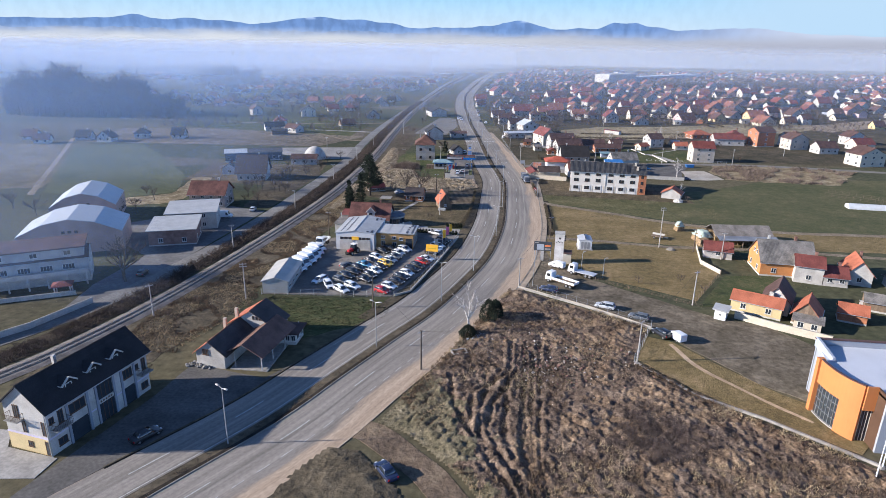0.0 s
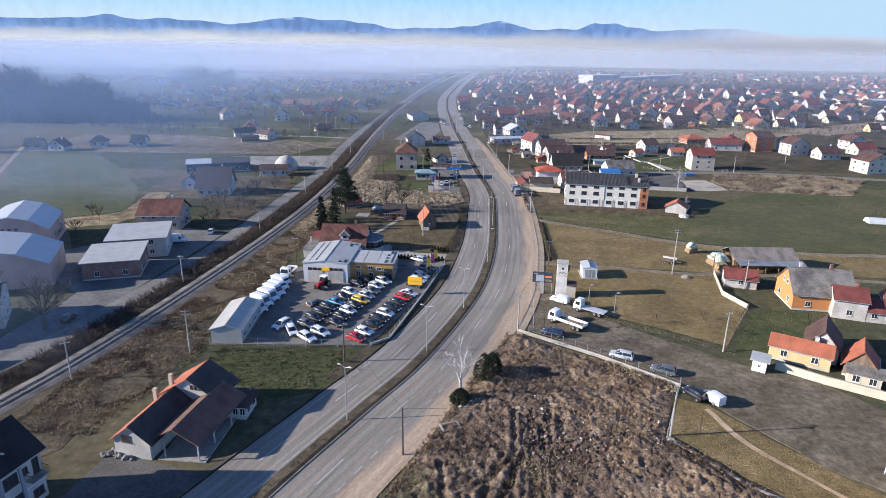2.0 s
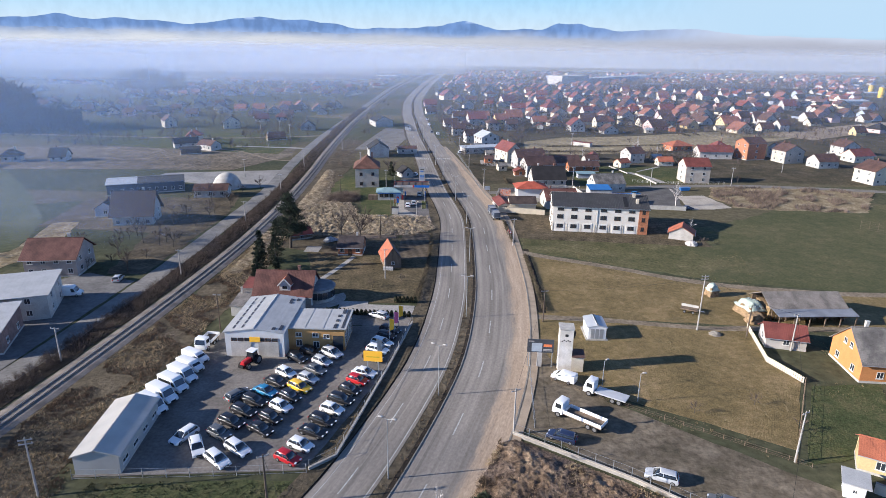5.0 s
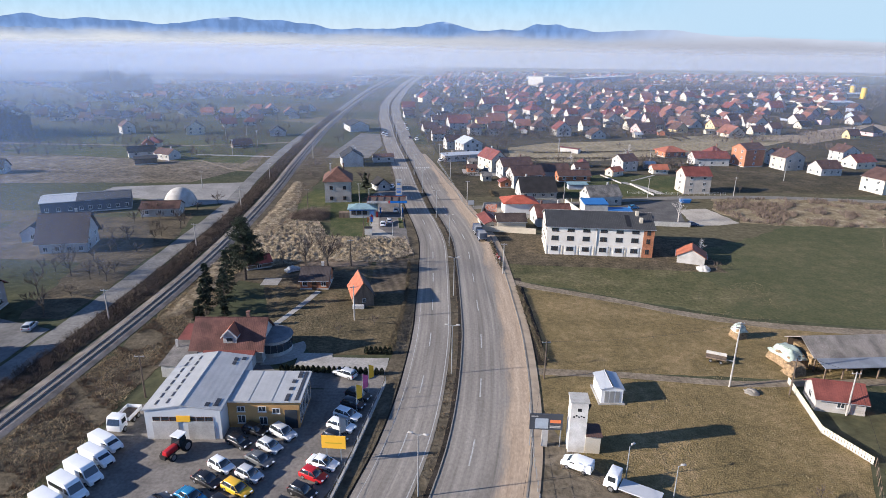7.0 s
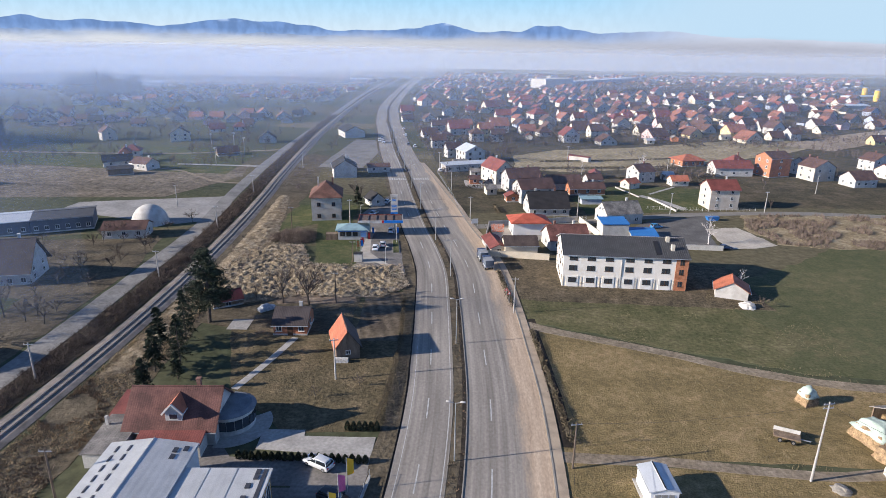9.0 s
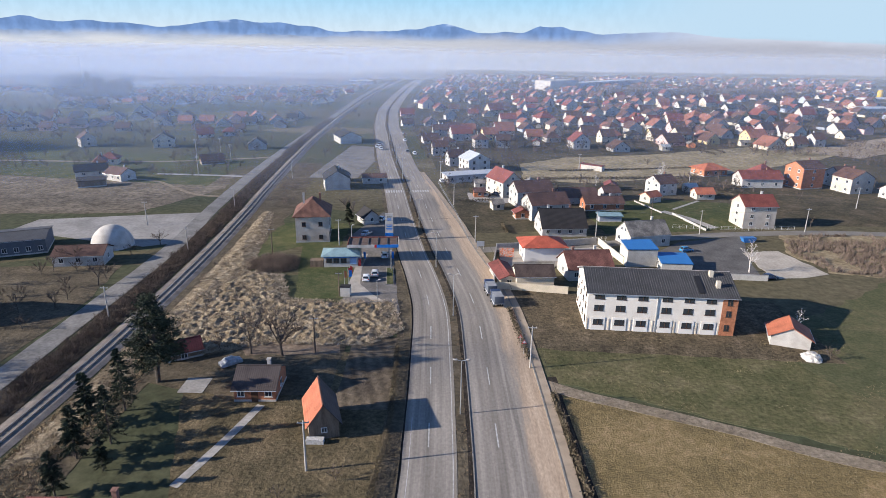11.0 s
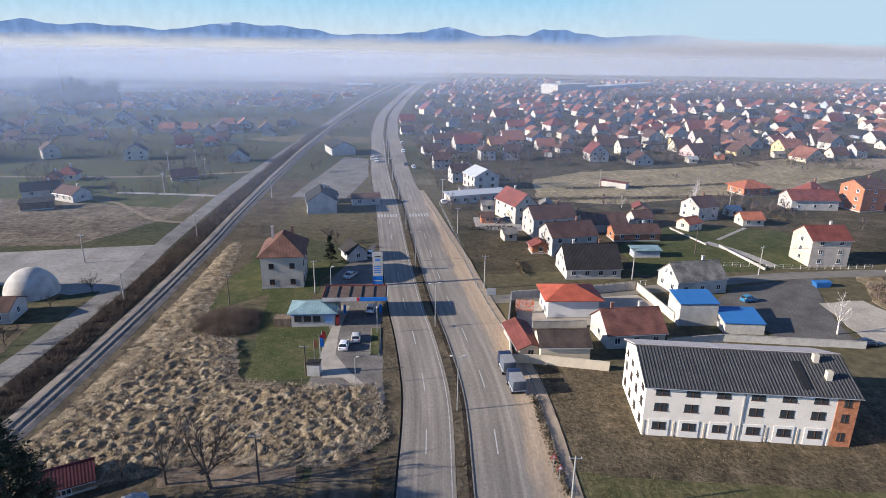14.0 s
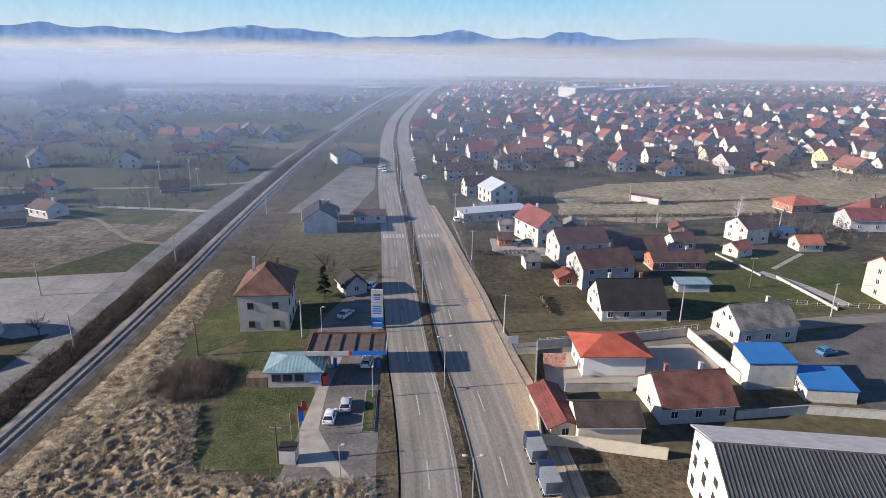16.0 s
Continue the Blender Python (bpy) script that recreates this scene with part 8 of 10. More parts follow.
def post_fence(pts, h, gap, label, material=None, mesh=True, name="fence"):
    for (x0, y0), (x1, y1) in zip(pts, pts[1:]):
        L, a = math.hypot(x1 - x0, y1 - y0), math.degrees(math.atan2(y1 - y0, x1 - x0))
        ob = thing(name, label, "fence", pose(x0, y0, 0, 0, 0, a), "fences")
        k = max(1, round(L / gap))
        bm = bmesh.new()
        tube(bm, (0, 0, -0.2), (0, 0, h), 0.05, sides=5)
        me = mesh_of("post", bm, material or STEEL)
        for i in range(k + 1):
            part("post", me, None, ob).location.x = L * i / k
        for z in ((0.15, h * 0.5, h - 0.05) if mesh else (h * 0.45, h - 0.1)):
            bm = bmesh.new()
            tube(bm, (0, 0, z), (L, 0, z), 0.02, sides=3)
            part("rail", bm, material or STEEL, ob)


def board_fence(pts, h, label, material):
    for (x0, y0), (x1, y1) in zip(pts, pts[1:]):
        L, a = math.hypot(x1 - x0, y1 - y0), math.degrees(math.atan2(y1 - y0, x1 - x0))
        ob = thing("fence", label, "fence", pose(x0, y0, 0, 0, 0, a), "fences")
        bm = bmesh.new()
        quad_box(bm, -0.19, 0.19, -0.02, 0.02, 0.08, h)
        me = mesh_of("board", bm, material)
        k = int(L / 0.45)
        for i in range(k):
            part("board", me, None, ob).location.x = 0.22 + i * L / k
        slab(ob, "rail", 0, L, 0.02, 0.06, h * 0.7, h * 0.7 + 0.08, material)
        slab(ob, "plinth", 0, L, -0.08, 0.08, -0.1, 0.08, CONCRETE)


boundary_wall([(3, 141.6), (18.5, 132.0), (31, 122.6)], 0.55, 0.3, CONCRETE, "low pale concrete wall along the yard", cap=CREAM)
post_fence([(3, 142), (18.5, 132.4), (31, 123.0), (27.5, 114), (24.7, 107.1)], 1.9, 2.6, "wire mesh fence on thin steel posts")
boundary_wall([(24.7, 107.1), (33.5, 96.5), (42.3, 91.0), (55.4, 80.2)], 0.35, 0.3, CONCRETE, "low pale concrete kerb wall along the plot")
board_fence([(55.9, 182.2), (53.1, 167.2), (56.1, 159.6)], 1.2, "cream painted board fence", CREAM)
post_fence([(56.1, 159.2), (43.2, 136.9)], 1.5, 2.4, "rusty wire fence with thin posts", WOOD)
post_fence([(45, 136.0), (20, 151.6), (11, 158)], 0.8, 3.0, "low wire fence along the pasture", WOOD)
boundary_wall([(50.6, 131.2), (57, 126.6), (66.5, 121.2)], 1.6, 0.22, CREAM, "cream rendered garden wall")
post_fence([(6.4, 143.5), (7.2, 158), (8.4, 172)], 1.8, 2.4, "thin steel roadside fence")
boundary_wall([(6.6, 274.4), (7.6, 289.4), (9.6, 303.8)], 1.7, 0.2, CREAM, "cream yard wall along the pavement")
boundary_wall([(6.8, 273.6), (12.0, 273.4), (24.0, 271.2)], 1.8, 0.2, CREAM, "cream rendered yard wall with a plain coping", cap=CREAM)
boundary_wall([(9.6, 304.2), (26, 307.4), (40.5, 311.6)], 1.9, 0.2, GREY, "grey panel wall along the side lane")
boundary_wall([(40.8, 311.2), (43.4, 293.0)], 2.0, 0.2, CREAM, "cream dividing wall of the paved yard")
boundary_wall([(12.5, 288.8), (24.0, 289.6)], 1.6, 0.2, WHITE, "white wall inside the shop yard")
boundary_wall([(38, 281.8), (50, 284.0), (77, 281.6)], 1.5, 0.2, GREY, "grey block wall behind the workshops")
post_fence([(10.4, 306.2), (26, 309.6), (44, 314.6)], 1.4, 1.6, "light metal garden railing beside a house", FRAME)
post_fence([(2.0, 312), (-1.4, 345), (-8, 395)], 1.3, 2.5, "garden fence along the pavement")
post_fence([(-57.6, 128.6), (-42, 129.8), (-26.4, 131.4)], 1.6, 3.0, "wire mesh fence of the car lot")
boundary_wall([(-26.2, 132.0), (-23.0, 135.0), (-18.6, 160), (-15.6, 180)], 0.5, 0.25, CONCRETE, "low dark wall along the car lot")
post_fence([(-26.2, 132.2), (-23.0, 135.2), (-18.6, 160), (-15.6, 180)], 1.6, 3.0, "steel fence of the car lot")
post_fence([(-30, 265), (-29.6, 248), (-13.6, 246)], 1.4, 3.0, "garden fence with dark posts", WOOD)
boundary_wall([(-104, 92), (-97, 104), (-93, 118)], 1.4, 0.2, GREY, "grey wall beside the access lane")
boundary_wall([(-118, 112), (-100, 122)], 1.0, 0.2, GREY, "grey villa garden wall")
post_fence([(70, 330.0), (92, 328.0), (110, 329.6)], 1.2, 2.2, "pale garden fence with concrete posts", FRAME)
boundary_wall([(76.2, 347.6), (78.4, 335), (79.7, 326.8)], 0.7, 0.2, WHITE, "white low garden wall")
boundary_wall([(68.1, 366.6), (72.8, 348.8)], 0.5, 0.2, WHITE, "white low garden wall")
post_fence([(128, 262), (152, 244)], 1.4, 2.5, "row of old grey wooden vineyard posts", WOOD)
post_fence([(132, 268), (156, 249)], 1.4, 2.5, "row of old wooden vineyard posts", WOOD)

# ---- filling station ----
F = thing("station_kiosk", "white filling station kiosk with a faded teal hip roof", "kiosk", pose(-33.1, 291.0, 0, 0, 0, 5))
slab(F, "wall", -4.4, 4.4, -3.1, 3.1, -0.2, 3.1, WHITE)
slab(F, "band", -4.45, 4.45, -3.16, 3.16, 2.6, 3.05, mat("station_blue", (0.02, 0.16, 0.5), 0.5, var=0.05), "blue band")
bm = bmesh.new()
hip_roof(bm, 8.8, 6.2, 3.1, 1.3, 0.7)
part("roof", bm, SHEET_T, F)
for k in range(3):
    window(F, pose(-3.0 + k * 1.9, -3.17, 1.2), 1.5, 1.3, FRAME_B, sill=False)
slab(F, "poster", 2.4, 4.1, -3.2, -3.12, 0.8, 2.4, mat("station_poster", (0.25, 0.38, 0.6), 0.5, var=0.15))
slab(F, "fridge", 4.6, 5.3, -2.8, -1.6, 0, 1.9, PAINTS["red"], "red drinks fridge")
slab(F, "shed", -8.0, -4.6, -3.0, -0.6, 0, 1.9, WOOD, "small lean-to store")
C = thing("station_canopy", "filling station canopy with brown top and blue fascia", "canopy", pose(-24.9, 295.2, 0, 0, 0, 4))
slab(C, "deck", -6.7, 6.7, -3.7, 3.7, 4.6, 4.9, mat("canopy_deck", (0.12, 0.085, 0.07), 0.8, var=0.2))
for k in range(6):
    slab(C, "beam", -6.5 + 2.55 * k, -6.35 + 2.55 * k, -3.5, 3.5, 4.9, 5.1, SHEET_K)
BLUE = MATS["station_blue"]
slab(C, "fascia", -6.8, 0.4, -3.85, -3.7, 4.4, 5.2, WHITE)
slab(C, "fascia", 1.0, 6.8, -3.86, -3.7, 4.4, 5.2, BLUE, "blue fascia")
slab(C, "fascia", 0.4, 1.0, -3.855, -3.7, 4.4, 5.2, PAINTS["red"], "red fascia stripe")
slab(C, "fascia", -6.8, 6.8, 3.7, 3.85, 4.4, 5.2, TILE_R, "dull red back fascia")
slab(C, "fascia", 6.7, 6.85, -3.7, 3.7, 4.4, 5.2, WHITE)
slab(C, "fascia", -6.85, -6.7, -3.7, 3.7, 4.4, 5.2, TILE_R)
for x in (-3.5, 4.2):
    slab(C, "column", x - 0.18, x + 0.18, -0.2, 0.2, 0, 4.6, WHITE)
    slab(C, "fuel_pump", x + 0.7, x + 1.3, -0.3, 0.3, 0.1, 1.9, BLUE)
S = thing("price_sign", "tall blue and white filling station price sign", "sign", pose(-22.0, 311.8, 0, 0, 0, 3))
slab(S, "panel", -1.2, 1.2, -0.25, 0.25, 0.4, 2.6, BLUE)
slab(S, "panel", -1.2, 1.2, -0.25, 0.25, 2.6, 8.6, WHITE)
slab(S, "foot", -1.0, 1.0, -0.3, 0.3, -0.2, 0.4, GREY)
for z, w, c in ((7.5, 0.7, BLACK), (6.9, 0.6, BLUE), (6.55, 0.6, BLUE), (5.0, 0.9, BLUE), (4.5, 0.8, BLUE), (4.0, 0.9, BLUE), (3.5, 0.8, BLUE), (1.4, 0.9, WHITE)):
    slab(S, "sign_bar", -w, w, -0.27, -0.25, z - 0.13, z + 0.13, c, "unreadable sign line")
PL = thing("planter_island", "kerbed grass island beside the forecourt", "planter", pose(-19.3, 281.5, 0, 0, 0, 5))
slab(PL, "kerb", -1.0, 1.0, -6, 6, 0, 0.25, KERB)
slab(PL, "turf", -0.8, 0.8, -5.8, 5.8, 0.2, 0.3, LAWN)
for i, (x, y, c) in enumerate(((-29.6, 273.5, "orange"), (-29.0, 275.5, "red"), (-28.6, 274.2, "blue"), (-28.8, 277.0, "red"))):
    fl = thing("flagpole", f"{c} advertising flag on a thin pole", "flag", pose(x, y, 0, 0, 0, 20), "station flags")
    bm = bmesh.new()
    tube(bm, (0, 0, 0), (0, 0, 4.4), 0.04, sides=5)
    part("shaft", bm, STEEL, fl)
    bm = bmesh.new()
    prism(bm, [(0.05, 2.4), (0.75, 2.6), (0.7, 4.1), (0.05, 4.3)], -0.01, 0.01, 0, "y")
    part("cloth", bm, {"orange": OR_PANEL, "red": PAINTS["red"], "blue": BLUE}[c], fl)
for i, (x, y, c) in enumerate(((-19.4, 171.0, "yellow"), (-18.8, 174.2, "pink"), (-18.2, 177.4, "yellow"), (-20.6, 162.0, "white"))):
    fl = thing("flagpole", f"{c} dealer's banner flag on a pole", "flag", pose(x, y, 0, 0, 0, 10), "dealer flags")
    bm = bmesh.new()
    tube(bm, (0, 0, 0), (0, 0, 5.4), 0.05, sides=5)
    part("shaft", bm, STEEL, fl)
    bm = bmesh.new()
    prism(bm, [(0.06, 2.6), (0.9, 2.9), (0.9, 5.0), (0.06, 5.3)], -0.01, 0.01, 0, "y")
    part("cloth", bm, {"yellow": MATS["sign_yellow"], "pink": mat("banner_pink", (0.7, 0.15, 0.3), 0.7), "white": WHITE}[c], fl)
YB = thing("yellow_board", "plain yellow dealer's board on two posts", "sign", pose(-20.9, 158.6, 0, 0, 0, -4))
slab(YB, "panel", -1.7, 1.7, -0.08, 0.08, 2.6, 4.6, MATS["sign_yellow"])
for x in (-1.0, 1.0):
    slab(YB, "post", x - 0.07, x + 0.07, -0.06, 0.06, 0, 2.6, STEEL)
slab(YB, "sign_bar", -1.2, 1.2, -0.1, -0.08, 3.4, 3.6, mat("sign_ochre", (0.6, 0.4, 0.03), 0.6, var=0.05), "unreadable sign line")
CB = thing("graffiti_board", "colourful abstract board at the shop yard", "sign", pose(11.8, 296.4, 0, 0, 0, 0))
for x in (-1.8, 1.8):
    slab(CB, "post", x - 0.06, x + 0.06, -0.05, 0.05, 0, 0.6, STEEL)
slab(CB, "panel", -2.0, 2.0, -0.1, 0.1, 0.6, 3.2, mat("board_mix", (0.62, 0.16, 0.06), 0.6, var=0.3, scale=0.5, col2=(0.5, 0.45, 0.4), fine=3))
SB = thing("street_board", "small grey sign board on posts", "sign", pose(5.0, 304.4, 0, 0, 0, 8))
slab(SB, "panel", -1.1, 1.1, -0.05, 0.05, 1.0, 2.6, SHEET_W)
for x in (-0.9, 0.9):
    slab(SB, "post", x - 0.05, x + 0.05, -0.04, 0.04, 0, 1.0, STEEL)
TS = thing("warning_sign", "triangular red and white road sign", "sign", pose(9.2, 243.0, 0))
bm = bmesh.new()
tube(bm, (0, 0, 0), (0, 0, 2.3), 0.04, sides=5)
part("shaft", bm, STEEL, TS)
bm = bmesh.new()
prism(bm, [(-0.45, 2.2), (0.45, 2.2), (0, 3.0)], -0.02, 0.02, 0, "y")
part("plate", bm, PAINTS["red"], TS)
bm = bmesh.new()
prism(bm, [(-0.27, 2.3), (0.27, 2.3), (0, 2.78)], -0.03, -0.021, 0, "y")
part("plate_face", bm, WHITE, TS)
HT = thing("market_hut", "small red and pale hut standing in the meadow", "hut", pose(67, 432, 0, 0, 0, -38))
slab(HT, "wall", -5.5, 5.5, -1.6, 1.6, -0.1, 2.4, GREY)
slab(HT, "front", -5.6, -5.5, -1.7, 1.7, -0.05, 2.9, PAINTS["red"], "red painted gable end")
slab(HT, "roof", -5.9, 5.8, -1.9, 1.9, 2.4, 2.6, TILE_R)
SK = thing("blue_skip", "bright blue open skip container", "container", pose(88, 315.5, -0.06, 0, 0, 5))
bm = bmesh.new()
a, b = frustum(bm, (-1.6, 1.6, 0.9), (-2.2, 2.2, 1.0), 0.1, 1.5)
part("body", bm, SHEET_B, SK)
KB = thing("service_cabinet", "small grey cabinet beside the forecourt", "cabinet", pose(-28.6, 268.6, 0))
slab(KB, "body", -1.1, 1.1, -0.9, 0.9, 0, 2.3, GREY)
slab(KB, "lid", -1.2, 1.2, -1.0, 1.0, 2.3, 2.42, TILE_K)

# straw, trailer and heaps by the barn
for x, y, w, d, h, tarp in ((55.2, 200.0, 2.6, 2.6, 3.0, True), (59.6, 189.6, 4.4, 6.0, 3.4, True), (58.6, 185.2, 3.2, 2.6, 2.0, False)):
    q = thing("straw_stack", "straw stack under a pale green tarpaulin" if tarp else "heap of loose straw beside the barn", "straw", pose(x, y, 0, 0, 0, 15))
    bm = bmesh.new()
    frustum(bm, (-w / 2, w / 2, d / 2), (-w / 2.6, w / 2.6, d / 2.7), 0, h * (0.7 if tarp else 1))
    bmesh.ops.subdivide_edges(bm, edges=bm.edges[:], cuts=4, use_grid_fill=True)
    for v in bm.verts:
        v.co += noise.noise_vector(v.co * 1.3 + Vector((x, y, 0))) * 0.25
    part("straw", bm, mat("straw", (0.30, 0.205, 0.115), 0.95, var=0.3, scale=0.6, fine=5, bump=0.5), q)
    if tarp:
        bm = bmesh.new()
        frustum(bm, (-w / 2.1, w / 2.1, d / 2.1), (-w / 5, w / 5, d / 4), h * 0.5, h)
        bmesh.ops.subdivide_edges(bm, edges=bm.edges[:], cuts=4, use_grid_fill=True)
        for v in bm.verts:
            v.co += noise.noise_vector(v.co * 1.1 + Vector((x, y, 9))) * 0.3
        for f in bm.faces:
            f.smooth = True
        part("tarpaulin", bm, mat("green_tarp", (0.36, 0.42, 0.36), 0.6, var=0.15, scale=0.8), q)
tr = thing("farm_trailer", "old pale farm trailer in the pasture", "trailer", pose(46.2, 189.6, 0.1, 0, 0, -25))
slab(tr, "bed", -1.8, 1.8, -0.9, 0.9, 0.7, 0.9, WOOD)
slab(tr, "side_board", -1.8, 1.8, 0.85, 0.95, 0.9, 1.5, GREY)
slab(tr, "drawbar", 1.8, 3.2, -0.08, 0.08, 0.6, 0.72, STEEL)
wheels(tr, [(-0.9, -0.9), (-0.9, 0.9), (0.9, -0.9), (0.9, 0.9)])
hp = thing("stone_heap", "small heap of pale stones by the track", "heap", pose(47.8, 178.6, 0))
bm = bmesh.new()
bmesh.ops.create_icosphere(bm, subdivisions=3, radius=1.2)
for v in bm.verts:
    v.co += noise.noise_vector(v.co * 1.7) * 0.4
    v.co.z = max(-0.1, v.co.z * 0.5)
tagged(part("rubble", bm, KERB, hp), kind="stuff")
hp = thing("rubble_heap", "heap of white sacks and rubble beside the shed", "heap", pose(64.5, 240.2, 0))
bm = bmesh.new()
bmesh.ops.create_icosphere(bm, subdivisions=3, radius=1.9)
for v in bm.verts:
    v.co += noise.noise_vector(v.co * 1.5) * 0.6
    v.co.z = max(-0.1, v.co.z * 0.6)
tagged(part("rubble", bm, WHITE, hp), kind="stuff")
gh = thing("greenhouse", "long low foil greenhouse tunnel in a field", "greenhouse", pose(134, 241.5, 0, 0, 0, -5))
bm = bmesh.new()
prism(bm, [(math.cos(radians(a)) * 2.2, math.sin(radians(a)) * 1.8) for a in range(0, 181, 15)], -7, 7, 0, "x")
part("foil", bm, mat("foil", (0.55, 0.56, 0.56), 0.4, var=0.08), gh)

# ---- stones, a pit and litter near the road ----
rs = random.Random(8)


def stone_mesh(seed):
    bm = bmesh.new()
    bmesh.ops.create_icosphere(bm, subdivisions=1, radius=0.35)
    r = random.Random(seed)
    for v in bm.verts:
        v.co *= r.uniform(0.7, 1.2)
    return mesh_of("stone", bm, mat("field_stone", (0.26, 0.245, 0.225), 0.95, var=0.25, scale=0.5))


STONES = [stone_mesh(k) for k in range(3)]
heap = thing("stone_heap", "heap of grey rubble stones at the house corner", "stones", pose(-57.2, 94.6, 0))
for k in range(46):
    a, q = rs.uniform(0, 6.283), math.sqrt(rs.random())
    s = new("stone", rs.choice(STONES))
    s.parent = heap
    s.matrix_local = pose(math.cos(a) * q * 1.5 + (0.9 * (k % 5)), math.sin(a) * q * 1.1, 0.15 + 0.6 * (1 - q) * rs.random(), rs.uniform(0, 90), 0, rs.uniform(0, 360)) @ Matrix.Scale(rs.uniform(0.5, 1.2), 4)
pit = thing("concrete_pit", "open concrete pit frame sunk in the verge", "pit", pose(-8.5, 106.0, 0.1, 0, 0, 25))
for x0, x1, y0, y1 in ((-1.5, 1.5, -1.0, -0.75), (-1.5, 1.5, 0.75, 1.0), (-1.5, -1.25, -0.75, 0.75), (1.25, 1.5, -0.75, 0.75)):
    slab(pit, "rim_slab", x0, x1, y0, y1, -0.2, 0.5, CONCRETE)
slab(pit, "floor_slab", -1.25, 1.25, -0.75, 0.75, -0.2, 0.08, LOT)
BAG = mat("litter_plastic", (0.55, 0.57, 0.6), 0.6, var=0.1)
lit = bmesh.new()
for k in range(60):
    x, y, s = rs.gauss(-4.6, 1.2), rs.gauss(112.6, 1.0), rs.uniform(0.1, 0.3)
    quad_box(lit, -s, s, -s * 0.7, s * 0.7, 0, s * 0.6, 0, pose(x, y, 0.45, rs.uniform(-30, 30), rs.uniform(-30, 30), rs.uniform(0, 180)))
tagged(new("litter", mesh_of("litter", lit, BAG)), "dumped pale plastic litter beside the bush", "litter", kind="stuff")
for x, y, h in ((52.4, 77.7, 7.6), (54.7, 80.4, 6.4)):
    fp = thing("flagpole", "bare white flagpole before the showroom", "flagpole", pose(x, y, 0), "showroom poles")
    bm = bmesh.new()
    tube(bm, (0, 0, -0.3), (0, 0, h), 0.1, 0.06, 8)
    part("shaft", bm, PAINTS["white"], fp)
    slab(fp, "foot", -0.25, 0.25, -0.25, 0.25, -0.1, 0.5, CONCRETE)
wreck = thing("covered_car", "old car under a pale crumpled cover in the yard", "car", pose(-44.4, 235.2, 0, 0, 0, 40))
bm = bmesh.new()
prism(bm, [(-2.0, 0.2), (-2.05, 0.85), (-1.3, 0.95), (-0.9, 1.4), (0.5, 1.42), (1.1, 0.95), (1.95, 0.8), (2.0, 0.2)], -0.85, 0.85, 0, "y")
soft(bm, 0.09)
part("cover", bm, mat("cover_sheet", (0.36, 0.37, 0.38), 0.8, var=0.2, scale=0.5), wreck)
ws = thing("warning_sign", "triangular red warning sign on a thin post", "sign", pose(9.6, 240.5, 0, 0, 0, 5))
bm = bmesh.new()
tube(bm, (0, 0, 0), (0, 0, 2.4), 0.04, sides=6)
part("post", bm, STEEL, ws)
bm = bmesh.new()
prism(bm, [(-0.5, 2.3), (0.5, 2.3), (0, 3.15)], -0.02, 0.02, 0, "y")
part("rim", bm, PAINTS["red"], ws)
bm = bmesh.new()
prism(bm, [(-0.3, 2.42), (0.3, 2.42), (0, 2.93)], -0.035, -0.022, 0, "y")
part("face", bm, PAINTS["white"], ws)
# ---- plants ----


def soup(name, tris, material, label, category, kind="", parent=None):
    """A mesh from loose triangles (blades, twigs, needles)."""
    me = bpy.data.meshes.new(name)
    n = len(tris)
    me.from_pydata(np.asarray(tris, dtype=float).reshape(-1, 3).tolist(), [], [(3 * i, 3 * i + 1, 3 * i + 2) for i in range(n)])
    me.materials.append(material)
    ob = new(name, me)
    if parent:
        ob.parent = parent
        return ob
    return tagged(ob, label, category, kind=kind)


def blade(out, p, q, w, rng):
    """A thin double triangle from p towards q."""
    d = q - p
    s = d.cross(Vector((rng.uniform(-1, 1), rng.uniform(-1, 1), rng.uniform(-0.3, 0.3))))
    if s.length < 1e-6:
        return
    s = s.normalized() * w
    out.append((tuple(p - s), tuple(p + s), tuple(q)))


